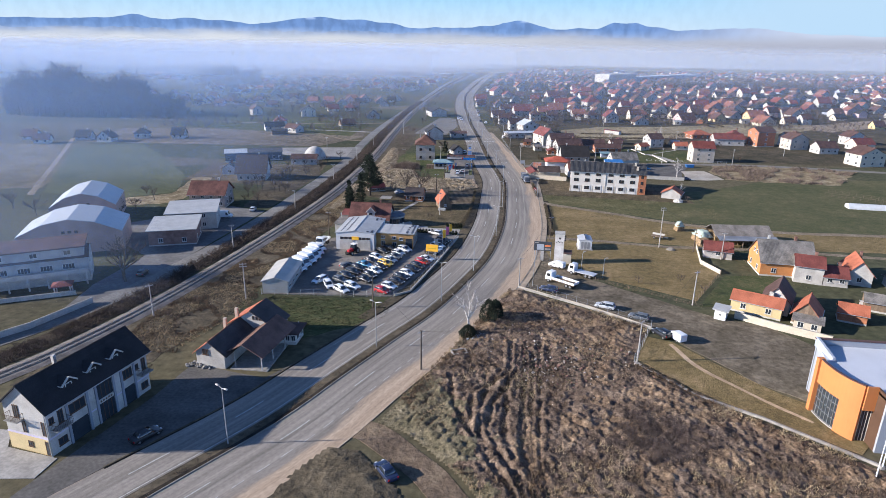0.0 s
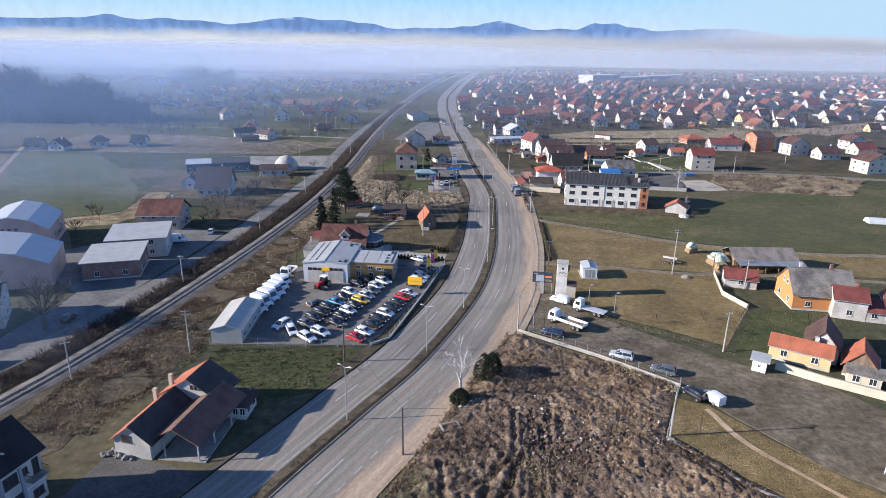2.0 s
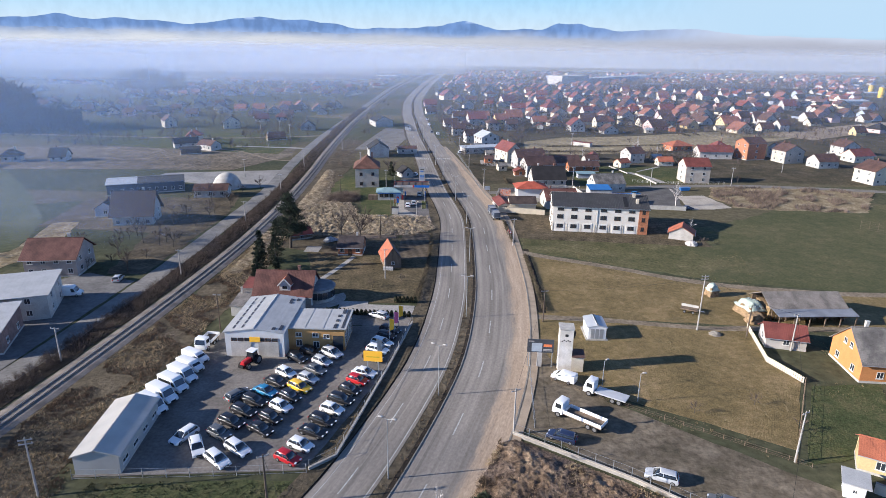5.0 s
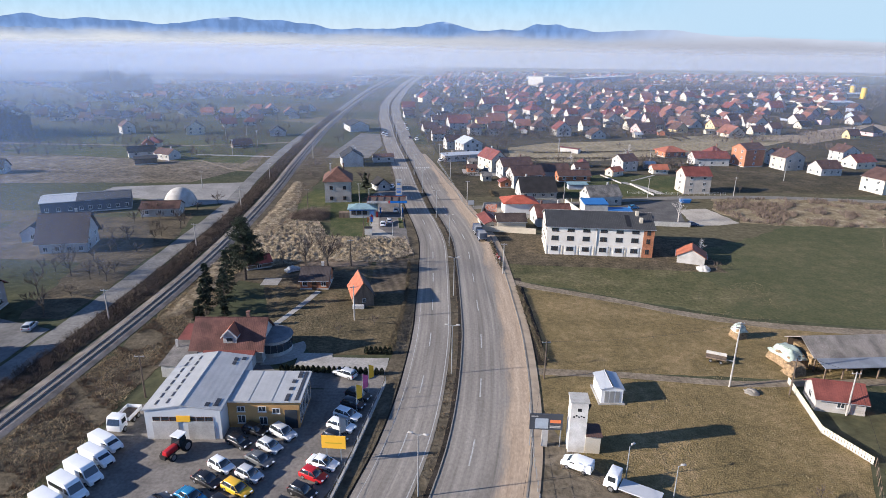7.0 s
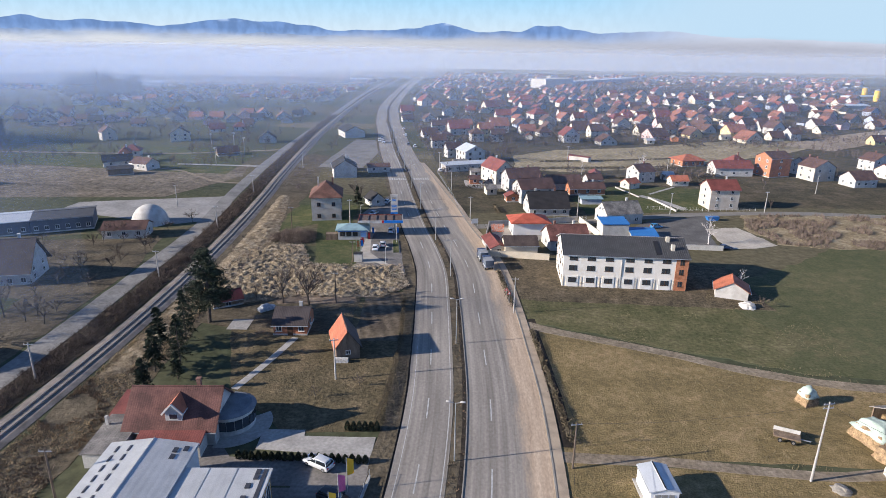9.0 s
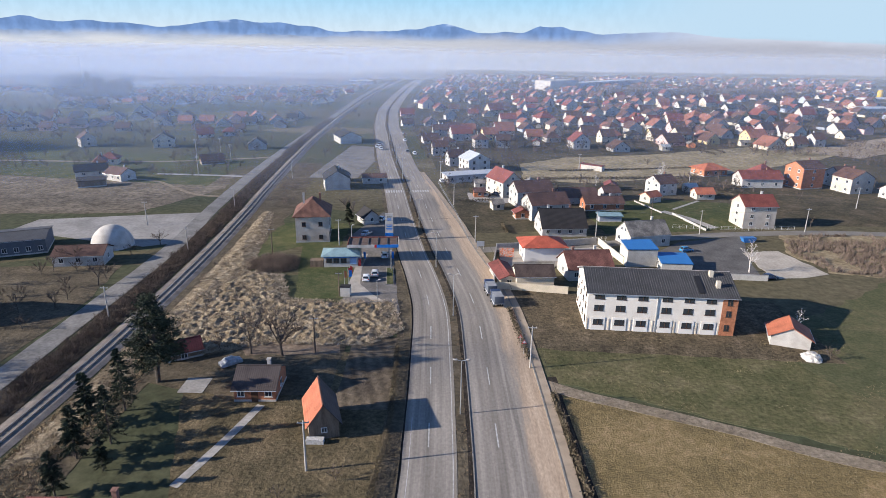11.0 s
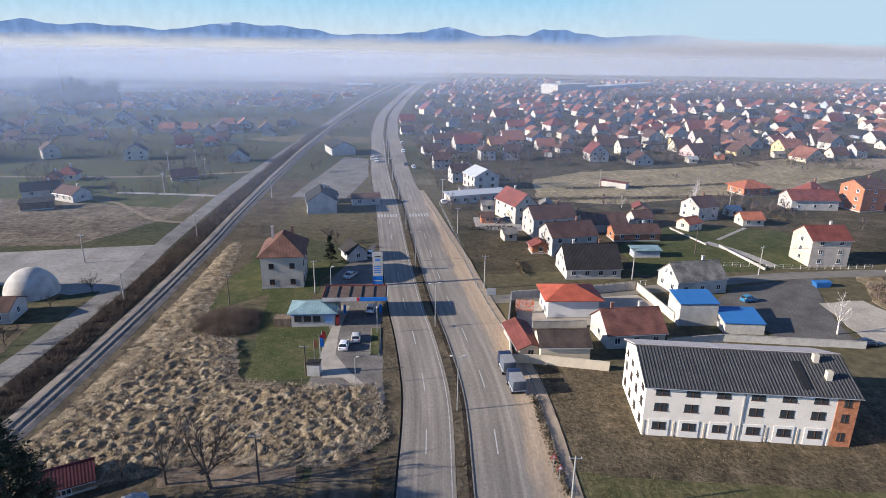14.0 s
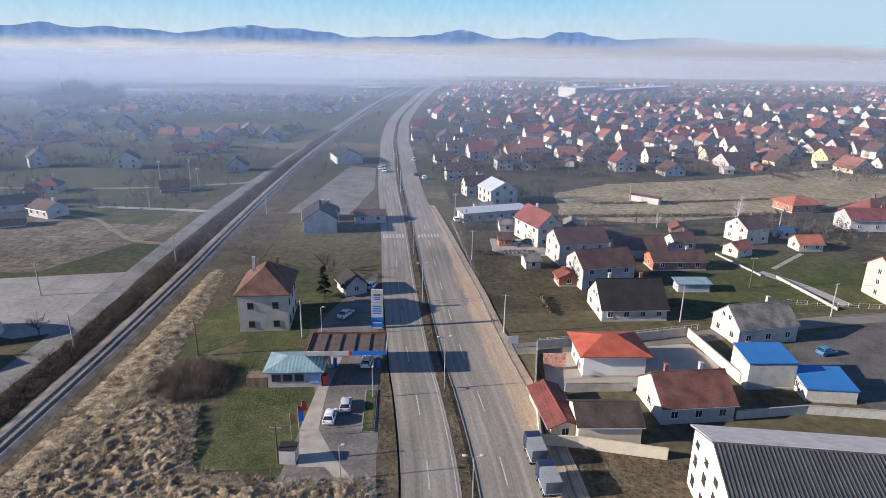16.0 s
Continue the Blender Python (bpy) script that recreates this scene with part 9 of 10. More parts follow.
def tree_proto(seed, h, spread, w, wood, label, dense=1.0, upright=0.5):
    rng = random.Random(seed)
    ob = thing("tree", label, "tree", group="bare trees")
    bm = bmesh.new()
    fork = h * rng.uniform(0.22, 0.34)
    top = Vector((rng.uniform(-0.3, 0.3), rng.uniform(-0.3, 0.3), fork))
    tube(bm, (0, 0, -0.3), top, h * 0.024, h * 0.018, 7)
    tris = []
    for i in range(int(7 * dense)):
        a = 2 * math.pi * (i + rng.random()) / int(7 * dense)
        el = rng.uniform(0.5, 1.3) if i else 1.5
        d = Vector((math.cos(a) * math.cos(el), math.sin(a) * math.cos(el), math.sin(el)))
        L = h * rng.uniform(0.42, 0.62) * (0.75 + 0.35 * math.sin(el))
        p = top - Vector((0, 0, rng.uniform(0, fork * 0.25)))
        tip = p + Vector((d.x * spread, d.y * spread, d.z)) * L
        mid = p.lerp(tip, 0.5) + Vector((rng.uniform(-1, 1), rng.uniform(-1, 1), 0.6)) * h * 0.03
        tube(bm, p, mid, h * 0.011, h * 0.007, 5)
        tube(bm, mid, tip, h * 0.007, h * 0.002, 4)
        for j in range(int(7 * dense)):
            t = rng.uniform(0.3, 1.0)
            b0 = p.lerp(mid, t * 2) if t < 0.5 else mid.lerp(tip, t * 2 - 1)
            bd = (d + Vector((rng.uniform(-1, 1), rng.uniform(-1, 1), rng.uniform(-0.1, 0.9)))).normalized()
            bl = h * rng.uniform(0.10, 0.22)
            b1 = b0 + bd * bl
            blade(tris, b0, b1, w * 1.3, rng)
            for k in range(int(7 * dense)):
                c0 = b0.lerp(b1, rng.uniform(0.25, 1))
                cd = (bd + Vector((rng.uniform(-1, 1), rng.uniform(-1, 1), rng.uniform(-0.3, 0.8)))).normalized()
                c1 = c0 + cd * h * rng.uniform(0.04, 0.1)
                blade(tris, c0, c1, w * 0.7, rng)
                c2 = c0.lerp(c1, 0.5)
                blade(tris, c2, c2 + (cd + Vector((rng.uniform(-1, 1), rng.uniform(-1, 1), rng.uniform(-0.3, 0.6)))) * h * 0.035, w * 0.5, rng)
    part("trunk", bm, wood, ob)
    soup("crown", tris, wood if wood is not BARK else TWIG, "", "", parent=ob)
    return ob


def conifer_proto(seed, h, r, label):
    rng = random.Random(seed)
    ob = thing("conifer", label, "tree", group="conifers")
    bm = bmesh.new()
    tube(bm, (0, 0, -0.3), (0, 0, h * 0.96), h * 0.018, 0.03, 7)
    part("trunk", bm, BARK, ob)
    tris = []
    for i in range(int(h * 9)):
        t = rng.uniform(0.12, 1.0) ** 0.9
        z = h * t
        R = r * (1 - t) ** 0.75 * rng.uniform(0.55, 1.1) + 0.15
        a = rng.uniform(0, 6.283)
        d = Vector((math.cos(a), math.sin(a), rng.uniform(-0.35, 0.1)))
        p, q = Vector((0, 0, z)), Vector((0, 0, z)) + d * R
        for k in range(44):
            u = rng.uniform(0.15, 1.0)
            c = p.lerp(q, u) + Vector((rng.gauss(0, 0.16), rng.gauss(0, 0.16), rng.gauss(0, 0.1))) * (0.5 + R * 0.25)
            e = c + Vector((d.x + rng.uniform(-0.9, 0.9), d.y + rng.uniform(-0.9, 0.9), rng.uniform(-0.7, 0.25))).normalized() * rng.uniform(0.25, 0.6)
            blade(tris, c, e, rng.uniform(0.06, 0.14), rng)
    soup("crown", tris, NEEDLE, "", "", parent=ob)
    return ob


def bush_tris(cx, cy, r, h, n, w, rng, out):
    for i in range(n):
        a, q = rng.uniform(0, 6.283), math.sqrt(rng.random())
        p = Vector((cx + math.cos(a) * q * r * 0.6, cy + math.sin(a) * q * r * 0.6, 0.0))
        t = Vector((cx + math.cos(a) * q * r * 1.1 + rng.gauss(0, 0.25), cy + math.sin(a) * q * r * 1.1 + rng.gauss(0, 0.25), h * (1.05 - 0.6 * q * q) * rng.uniform(0.6, 1.1)))
        blade(out, p, t, w, rng)
        for k in range(3):
            b = p.lerp(t, rng.uniform(0.4, 0.95))
            blade(out, b, b + Vector((rng.uniform(-1, 1), rng.uniform(-1, 1), rng.uniform(-0.2, 0.9))) * h * 0.24, w * 0.6, rng)


def tufts(name, spots, h, w, material, label, blades=6, lean=0.6, seed=1):
    rng = random.Random(seed)
    tris = []
    for x, y, z in spots:
        k = rng.uniform(0.6, 1.3)
        for i in range(blades):
            a = rng.uniform(0, 6.283)
            p = Vector((x + rng.gauss(0, 0.14), y + rng.gauss(0, 0.14), z - 0.03))
            q = p + Vector((math.cos(a) * lean * rng.random(), math.sin(a) * lean * rng.random(), rng.uniform(0.5, 1.0))) * h * k
            blade(tris, p, q, w * k, rng)
    return soup(name, tris, material, label, "grass", "stuff")


rng = random.Random(11)
TREES = [tree_proto(1, 8.5, 1.0, 0.05, BARK, "bare brown winter tree with fine twigs", 1.25), tree_proto(2, 7.0, 1.15, 0.05, BARK, "bare brown winter tree with fine twigs"), tree_proto(3, 11.0, 0.9, 0.055, BARK, "tall bare winter tree with fine twigs"),
         tree_proto(4, 5.0, 1.2, 0.05, BARK, "small bare orchard tree"), tree_proto(5, 9.5, 0.55, 0.04, mat("birch_bark", (0.55, 0.51, 0.47), 0.9, var=0.25, scale=0.4), "slender pale bare birch", 0.9)]
first = set()


def tree(i, x, y, s=1.0, label=""):
    m = pose(x, y, 0, 0, 0, rng.uniform(0, 360)) @ Matrix.Scale(s, 4)
    if i not in first:
        first.add(i)
        ob = TREES[i]
        ob.matrix_world = m
    else:
        ob = copy_thing(TREES[i], m)
        ob.matrix_world = m
    return tagged(ob, label) if label else ob


tree(4, -7.3, 115.2, 1.2, "slender pale birch at the roadside")
for i, x, y, s in ((0, -35.9, 238.7, 1.4), (1, -42, 239.4, 1.25), (1, -48, 240, 0.6), (2, -93.6, 131.0, 1.35), (2, -95.0, 132.6, 1.2), (4, 75.3, 287.9, 0.95), (4, 88, 400, 0.8), (4, 93, 410, 0.9), (0, 100, 402, 0.7), (0, 106, 405, 0.8), (1, 110, 398, 0.8),
                   (0, 30, 428, 1.2), (2, 26, 434, 1.0), (4, 68, 252, 0.55), (3, 68, 240, 0.6), (1, -37, 340, 0.8), (0, -40, 345, 0.8), (3, 33, 149, 0.5), (3, 44, 152, 0.5), (3, 48, 145, 0.5), (3, -20, 204, 0.5), (3, -27, 200, 0.5),
                   (4, 60, 395, 0.6), (0, -88, 305, 0.6), (3, -99, 282, 0.7), (3, -92, 296, 0.7)):
    tree(i, x, y, s)
for k in range(46):
    x, y = rng.uniform(-118, -86), rng.uniform(206, 288)
    if x < -100 and 240 < y < 258:
        continue
    tree(rng.choice((1, 3, 3)), x, y, rng.uniform(0.6, 1.0))
for k in range(14):
    tree(rng.choice((0, 1, 3)), rng.uniform(-180, -128), rng.uniform(195, 235) - 20, rng.uniform(0.6, 1.0))


def med_x(y):
    return min(MED, key=lambda p: abs(p.y - y)).x


def rail_x(y):
    return min(RAILS, key=lambda p: abs(p.y - y)).x


for k in range(95):   # trees among the gardens of the town
    y = rng.uniform(318, 620)
    x = med_x(y) + 18 + rng.random() ** 0.8 * (90 + (y - 300) * 0.75)
    if 30 < x < 210 and 400 < y < 480 and rng.random() < 0.85:
        continue
    if open_lawn(x, y):
        continue
    tree(rng.choice((0, 0, 1, 1, 3, 2)), x, y, rng.uniform(0.5, 1.0))
for k in range(40):
    y = rng.uniform(420, 620)
    tree(rng.choice((0, 1, 1, 3, 2)), rail_x(y) - 22 - rng.random() * (60 + (y - 300) * 0.5), y, rng.uniform(0.6, 1.0))
for k in range(22):
    y = rng.uniform(400, 800)
    tree(rng.choice((0, 1, 3)), rail_x(y) + 6 + rng.random() * 12, y, rng.uniform(0.5, 0.9))
CON = [conifer_proto(31, 16.0, 5.2, "dark green spruce beside the railway"), conifer_proto(32, 9.0, 2.6, "dark green spruce beside the railway")]
for i, (k, x, y, s) in enumerate(((0, -56.2, 220, 0.68), (1, -59.5, 216, 1.0), (0, -54.0, 211.5, 0.6), (1, -57.0, 208, 0.95), (1, -55.5, 200.5, 0.75), (1, -52.0, 205.5, 0.6), (1, -36.5, 328, 0.85), (1, 185, 880, 1.3), (1, 150, 640, 0.9), (1, 44, 700, 1.0), (1, 210, 700, 1.0))):
    m = pose(x, y, 0, 0, 0, 40 * i) @ Matrix.Scale(s, 4)
    if i < 2:
        CON[k].matrix_world = m
    else:
        copy_thing(CON[k], m).matrix_world = m


# one old pine with a bare stem and a broad ragged crown
pine = thing("pine", "large old pine with a bare trunk and broad dark crown", "tree", pose(-54.8, 228.8, 0))
bm = bmesh.new()
tube(bm, (0, 0, -0.3), (0.3, 0.1, 7.0), 0.42, 0.32, 9)
tube(bm, (0.3, 0.1, 7.0), (0.0, 0.0, 15.6), 0.32, 0.06, 8)
rp = random.Random(5)
tris = []
for i in range(105):
    t = rp.random() ** 1.25
    z, a = 4.6 + 11.4 * t, rp.uniform(0, 6.283)
    R = 5.0 * (1 - t) ** 0.62 * rp.uniform(0.6, 1.1) + 0.4
    p, q = Vector((0.15, 0.05, z - 0.5)), Vector((math.cos(a) * R, math.sin(a) * R, z + rp.uniform(-0.6, 0.7)))
    tube(bm, p, q, 0.07, 0.02, 4)
    for k in range(int(60 + 22 * R)):
        c = p.lerp(q, rp.uniform(0.3, 1.05)) + Vector((rp.gauss(0, 0.45), rp.gauss(0, 0.45), rp.gauss(0, 0.22)))
        e = c + Vector((rp.uniform(-1, 1), rp.uniform(-1, 1), rp.uniform(-0.4, 0.7))) * 0.42
        blade(tris, c, e, rp.uniform(0.08, 0.16), rp)
part("trunk", bm, BARK, pine)
soup("crown", tris, NEEDLE, "", "", parent=pine)


def hedge(name, pts, w, h, label, material=None, n=70, size=0.2):
    r = random.Random(len(label) + int(pts[0][0] * 7))
    tris = []
    for (x0, y0), (x1, y1) in zip(pts, pts[1:]):
        L = math.hypot(x1 - x0, y1 - y0)
        for i in range(int(L * n)):
            t = r.random()
            ph = h * (0.85 + 0.25 * noise.noise(Vector((x0 + t * L, y0, 3))))
            c = Vector((x0 + (x1 - x0) * t + r.gauss(0, w * 0.28), y0 + (y1 - y0) * t + r.gauss(0, w * 0.28), r.random() ** 0.7 * ph))
            e = c + Vector((r.uniform(-1, 1), r.uniform(-1, 1), r.uniform(-0.2, 1))) * size * 1.6
            blade(tris, c, e, size * 0.55, r)
    return soup(name, tris, material or NEEDLE, label, "hedge")


hedge("hedge", [(-16.2, 191), (-14.8, 205), (-14.0, 219), (-14.6, 243)], 0.9, 1.25, "dark garden hedge along the road", SCRUB, 110, 0.13)


def thuja(x, y, h):
    """A small clipped thuja: upright sprays over a dense egg of needles."""
    r = random.Random(int(h * 100))
    tris = []
    for k in range(420):
        v, a = r.random(), r.uniform(0, 6.283)
        q = (0.10 + 0.34 * math.sin(math.pi * min(1, 0.25 + v * 0.75))) * r.uniform(0.55, 1.0)
        p = Vector((math.cos(a) * q, math.sin(a) * q, h * v * 0.93))
        blade(tris, p, p + Vector((math.cos(a) * 0.07, math.sin(a) * 0.07, 0.17)), 0.09, r)
    ob = soup("thuja", tris, NEEDLE, "small clipped dark thuja in a row beside the terrace", "shrub")
    ob.matrix_world = pose(x, y, 0.06)
    ob["group"] = "thuja row"
    return ob


SHRUB = thuja(-34.6, 184.0, 1.35)
for k in range(1, 20):
    copy_thing(SHRUB, pose(-34.6 + k * 0.95, 184.0 - k * 0.04 + 0.1 * math.sin(k * 2.3), 0.06, 0, 0, k * 47))
SHRUB = thuja(-20.2, 191.0, 1.6)
for k in range(1, 6):
    copy_thing(SHRUB, pose(-20.2 + k * 0.9, 191.0, 0.06, 0, 0, k * 71))
hedge("hedge", [(13.6, 188), (13.2, 205), (12.8, 226)], 1.0, 0.8, "dark brambles in the roadside ditch", SCRUB, 70)
hedge("hedge", [(18, 404.5), (60, 409), (112, 415)], 1.4, 1.0, "dark brambles along the meadow's near edge", SCRUB, 22, 0.35)
hedge("hedge", [(45, 426.5), (90, 434), (132, 444)], 1.0, 0.7, "dark grass bank across the meadow", SCRUB, 18, 0.35)
hedge("hedge", [(10.4, 238), (9.0, 262)], 1.2, 0.7, "dark weeds along the pavement", SCRUB, 50)
for x, y, r, h in ((-3.6, 121.2, 1.7, 5.2), (-2.2, 123.2, 1.5, 4.4), (-7.4, 113.4, 1.5, 2.6)):
    rr = random.Random(int(x * 10))
    tris = []
    for i in range(2600):
        d = Vector((rr.gauss(0, 1), rr.gauss(0, 1), rr.gauss(0, 1))).normalized() * rr.uniform(0.75, 1.05)
        c = Vector((x + d.x * r * (1 - 0.45 * d.z), y + d.y * r * (1 - 0.45 * d.z), h / 2 + d.z * h / 2))
        blade(tris, c, c + (d + Vector((rr.uniform(-1, 1), rr.uniform(-1, 1), rr.uniform(-0.3, 0.8)))) * 0.22, 0.09, rr)
    soup("evergreen_bush", tris, NEEDLE, "dense dark evergreen bush beside the road", "bush")
# brush along the railway and on the banks
tris = []
for p, s, d in side_steps(RAILS):
    if 60 < p.y < 640:
        for k in range(30 if p.y < 330 else 15):
            c = p - s * rng.uniform(3.9, 8.9) + d * rng.uniform(-2, 2)
            bush_tris(c.x, c.y, rng.uniform(0.6, 1.4), rng.uniform(0.8, 2.1), 13, 0.035, rng, tris)
soup("railway_brush", tris, TWIG, "dense dark leafless brush between lane and railway", "brush", "stuff")
tris = []
for p, s, d in side_steps(RAILS):
    if 85 < p.y < 460:
        for k in range(9):
            c = p + s * rng.uniform(4.0, 13) + d * rng.uniform(-2, 2)
            if noise.noise(Vector((c.x * 0.07, c.y * 0.07, 5))) > -0.05:
                bush_tris(c.x, c.y, rng.uniform(0.5, 1.2), rng.uniform(0.5, 1.4), 11, 0.03, rng, tris)
for k in range(150):
    a, q = rng.uniform(0, 6.28), math.sqrt(rng.random())
    bush_tris(-51 + math.cos(a) * q * 6.5, -0.0 + 289 + math.sin(a) * q * 7, 1.5, rng.uniform(2.2, 4.4) * (1.1 - 0.6 * q), 40, 0.022, rng, tris)
soup("bank_brush", tris, mat("brown_twigs", (0.19, 0.145, 0.115), 0.95, var=0.3, scale=3), "brown leafless thicket on the railway bank", "brush", "stuff")
tris = []
for k in range(420):
    a, q = rng.uniform(0, 6.28), math.sqrt(rng.random())
    x, y = 23.5 + math.cos(a) * q * 8.5, 84 + math.sin(a) * q * 7
    if noise.noise(Vector((x * 0.2, y * 0.2, 14))) > -0.2 and inside(x, y, PLOT):
        bush_tris(x, y, rng.uniform(0.6, 1.4), rng.uniform(0.8, 2.0), 30, 0.03, rng, tris)
for k in range(90):
    x, y = rng.gauss(3, 5), rng.gauss(124, 5)
    if inside(x, y, PLOT):
        bush_tris(x, y, rng.uniform(0.5, 1.2), rng.uniform(0.6, 1.6), 26, 0.03, rng, tris)
soup("plot_brush", tris, mat("dark_twigs", (0.12, 0.09, 0.076), 0.95, var=0.3, scale=1.5), "dark leafless brambles on the rough plot", "brush", "stuff")
# tufts of dead grass
STRAW = mat("straw_blades", (0.36, 0.28, 0.17), 0.9, var=0.3, scale=2.0, col2=(0.20, 0.15, 0.09))
RUSSET = mat("weed_blades", (0.17, 0.115, 0.07), 0.9, var=0.3, scale=2.0, col2=(0.10, 0.075, 0.05))
spots, dark = [], []
while len(spots) < 7000:
    x, y = rng.uniform(-20, 60), rng.uniform(50, 141)
    if inside(x, y, PLOT) and noise.noise(Vector((x * 0.1, y * 0.1, 7))) > -0.12:
        (spots if noise.noise(Vector((x * 0.16, y * 0.16, 1))) > 0.02 else dark).append((x, y, 0.35 + 0.3 * noise.noise(Vector((x * 0.09, y * 0.09, 0.3)))))
tufts("dry_grass_tufts", spots, 0.55, 0.05, STRAW, "pale dry grass tufts on the churned plot", 6, 0.9, 2)
tufts("weed_tufts", dark, 0.6, 0.05, RUSSET, "brown dead weeds on the churned plot", 7, 0.8, 3)
spots = []
while len(spots) < 9000:
    x, y = rng.uniform(-67, -13), rng.uniform(236, 284)
    if inside(x, y, DRYP) and noise.noise(Vector((x * 0.35, y * 0.35, 2))) > -0.25:
        spots.append((x, y, 0.38 + 0.4 * noise.noise(Vector((x * 0.09, y * 0.09, 0.3)))))
tufts("dry_reed_tufts", spots, 0.5, 0.035, mat("bleached_blades", (0.46, 0.385, 0.285), 0.9, var=0.3, scale=2.0, col2=(0.26, 0.205, 0.14)), "bleached flattened dry grass in matted clumps", 7, 1.3, 4)
spots = [(rng.uniform(95, 172), rng.uniform(283, 325), 0.05) for k in range(6500)]
spots = [p for p in spots if inside(p[0], p[1], REEDS) and noise.noise(Vector((p[0] * 0.13, p[1] * 0.13, 4))) > -0.05 + 0.25 * (p[0] - 120) / 50]
tufts("dry_reeds", spots, 1.3, 0.07, MATS["brown_twigs"], "brown standing reeds beside the field", 6, 0.4, 5)
spots = []
for k in range(11000):
    x, y = rng.uniform(9, 75), rng.uniform(138, 250)
    if x > med_x(y) + 14 and noise.noise(Vector((x * 0.08, y * 0.08, 11))) > 0.05:
        spots.append((x, y, 0.03))
tufts("pasture_tufts", spots, 0.22, 0.05, mat("olive_blades", (0.20, 0.16, 0.085), 0.9, var=0.3, scale=2.0), "short olive grass tufts in the pasture", 4, 0.8, 6)
spots = []
for p, s, d in side_steps(MED):
    if 40 < p.y < 420:
        for k in range(9):
            c = p + s * rng.uniform(-1.0, 1.0) + d * rng.uniform(-2, 2)
            spots.append((c.x, c.y, 0.16))
tufts("median_weeds", spots, 0.35, 0.045, RUSSET, "dark weeds on the median strip", 6, 0.7, 7)
spots, dark = [], []
for k in range(16000):
    y = rng.uniform(98, 236)
    x = rail_x(y) + 3.4 + rng.random() ** 1.2 * 17
    if (y > 127 and x > -58) or x > -47:
        continue
    q = noise.noise(Vector((x * 0.16, y * 0.12, 5)))
    if q > 0.0:
        spots.append((x, y, 0.03))
    elif q > -0.25:
        dark.append((x, y, 0.03))
tufts("bank_dry_grass", spots, 0.42, 0.05, STRAW, "dry yellowish grass tufts on the railway bank", 5, 1.0, 8)
tufts("bank_weeds", dark, 0.55, 0.05, RUSSET, "dark dead weeds on the railway bank", 5, 0.7, 9)
spots = [(rng.uniform(-56, -26), rng.uniform(105, 129), 0.04) for k in range(3500)]
spots = [p for p in spots if inside(p[0], p[1], [(-57, 108), (-55, 128), (-28, 129.5), (-25, 121), (-36, 112), (-44, 112)])]
tufts("verge_tufts", spots, 0.28, 0.05, mat("green_blades", (0.085, 0.085, 0.035), 0.9, var=0.3, scale=2.0), "short rough grass below the car lot", 5, 0.9, 10)
# rubble and clods on the plot
rr = random.Random(77)
bm = bmesh.new()
for k in range(3400):
    x, y = (rr.gauss(13, 6), rr.gauss(104, 6)) if k % 3 else (rr.gauss(4, 6), rr.gauss(111, 6))
    if not inside(x, y, PLOT):
        continue
    s = rr.uniform(0.1, 0.5) * (0.7 if rr.random() < 0.7 else 1.2)
    m = pose(x, y, 0.45 + 0.3 * noise.noise(Vector((x * 0.09, y * 0.09, 0.3))), rr.uniform(0, 90), rr.uniform(0, 90), rr.uniform(0, 360))
    vs = quad_box(bm, -s * 0.6, s * 0.6, -s * 0.4, s * 0.4, -s * 0.3, s * 0.3, 0 if rr.random() < 0.76 else 1 if rr.random() < 0.4 else 2, m)
me = mesh_of("rubble", bm, mat("clod_earth", (0.11, 0.083, 0.06), 0.95, var=0.3, scale=1), mat("rubble_pale", (0.44, 0.39, 0.34), 0.9, var=0.3, scale=0.5), mat("rubble_brick", (0.24, 0.14, 0.11), 0.9, var=0.3, scale=0.5))
tagged(new("rubble", me), "scattered clods and broken masonry on the plot", "rubble", kind="stuff")


# woods in the haze
def wood(name, cx, cy, rx, ry, n, h, label):
    r = random.Random(int(abs(cx)))
    tris = []
    for k in range(n):
        a, q = r.uniform(0, 6.283), math.sqrt(r.random())
        x, y = cx + math.cos(a) * q * rx, cy + math.sin(a) * q * ry
        hh = h * r.uniform(0.6, 1.1) * (0.85 + 0.6 * noise.noise(Vector((x * 0.035, y * 0.05, 2))))
        p = Vector((x, y, 0))
        blade(tris, p, p + Vector((r.uniform(-1, 1), r.uniform(-1, 1), hh)), 0.22, r)
        for i in range(26):
            b = p + Vector((r.gauss(0, 0.5), r.gauss(0, 0.5), hh * r.uniform(0.25, 0.95)))
            blade(tris, b, b + Vector((r.uniform(-1, 1), r.uniform(-1, 1), r.uniform(0.2, 1.2))) * hh * 0.15, 0.17, r)
    return soup(name, tris, TWIG, label, "woods", "stuff")


def thicket(name, spots, label, w=0.10, n=40, material=None):
    """Many small leafless garden trees and shrubs, too far off to tell apart."""
    r = random.Random(len(spots))
    tris = []
    for x, y, h in spots:
        p = Vector((x, y, 0))
        blade(tris, p, p + Vector((r.uniform(-0.4, 0.4), r.uniform(-0.4, 0.4), h)), 0.13, r)
        for i in range(n):
            b = p + Vector((r.gauss(0, h * 0.13), r.gauss(0, h * 0.13), h * r.uniform(0.12, 0.8)))
            blade(tris, b, b + Vector((r.uniform(-1, 1), r.uniform(-1, 1), r.uniform(0.0, 1.1))) * h * 0.22, w, r)
    return soup(name, tris, material or TWIG, label, "thicket", "stuff")
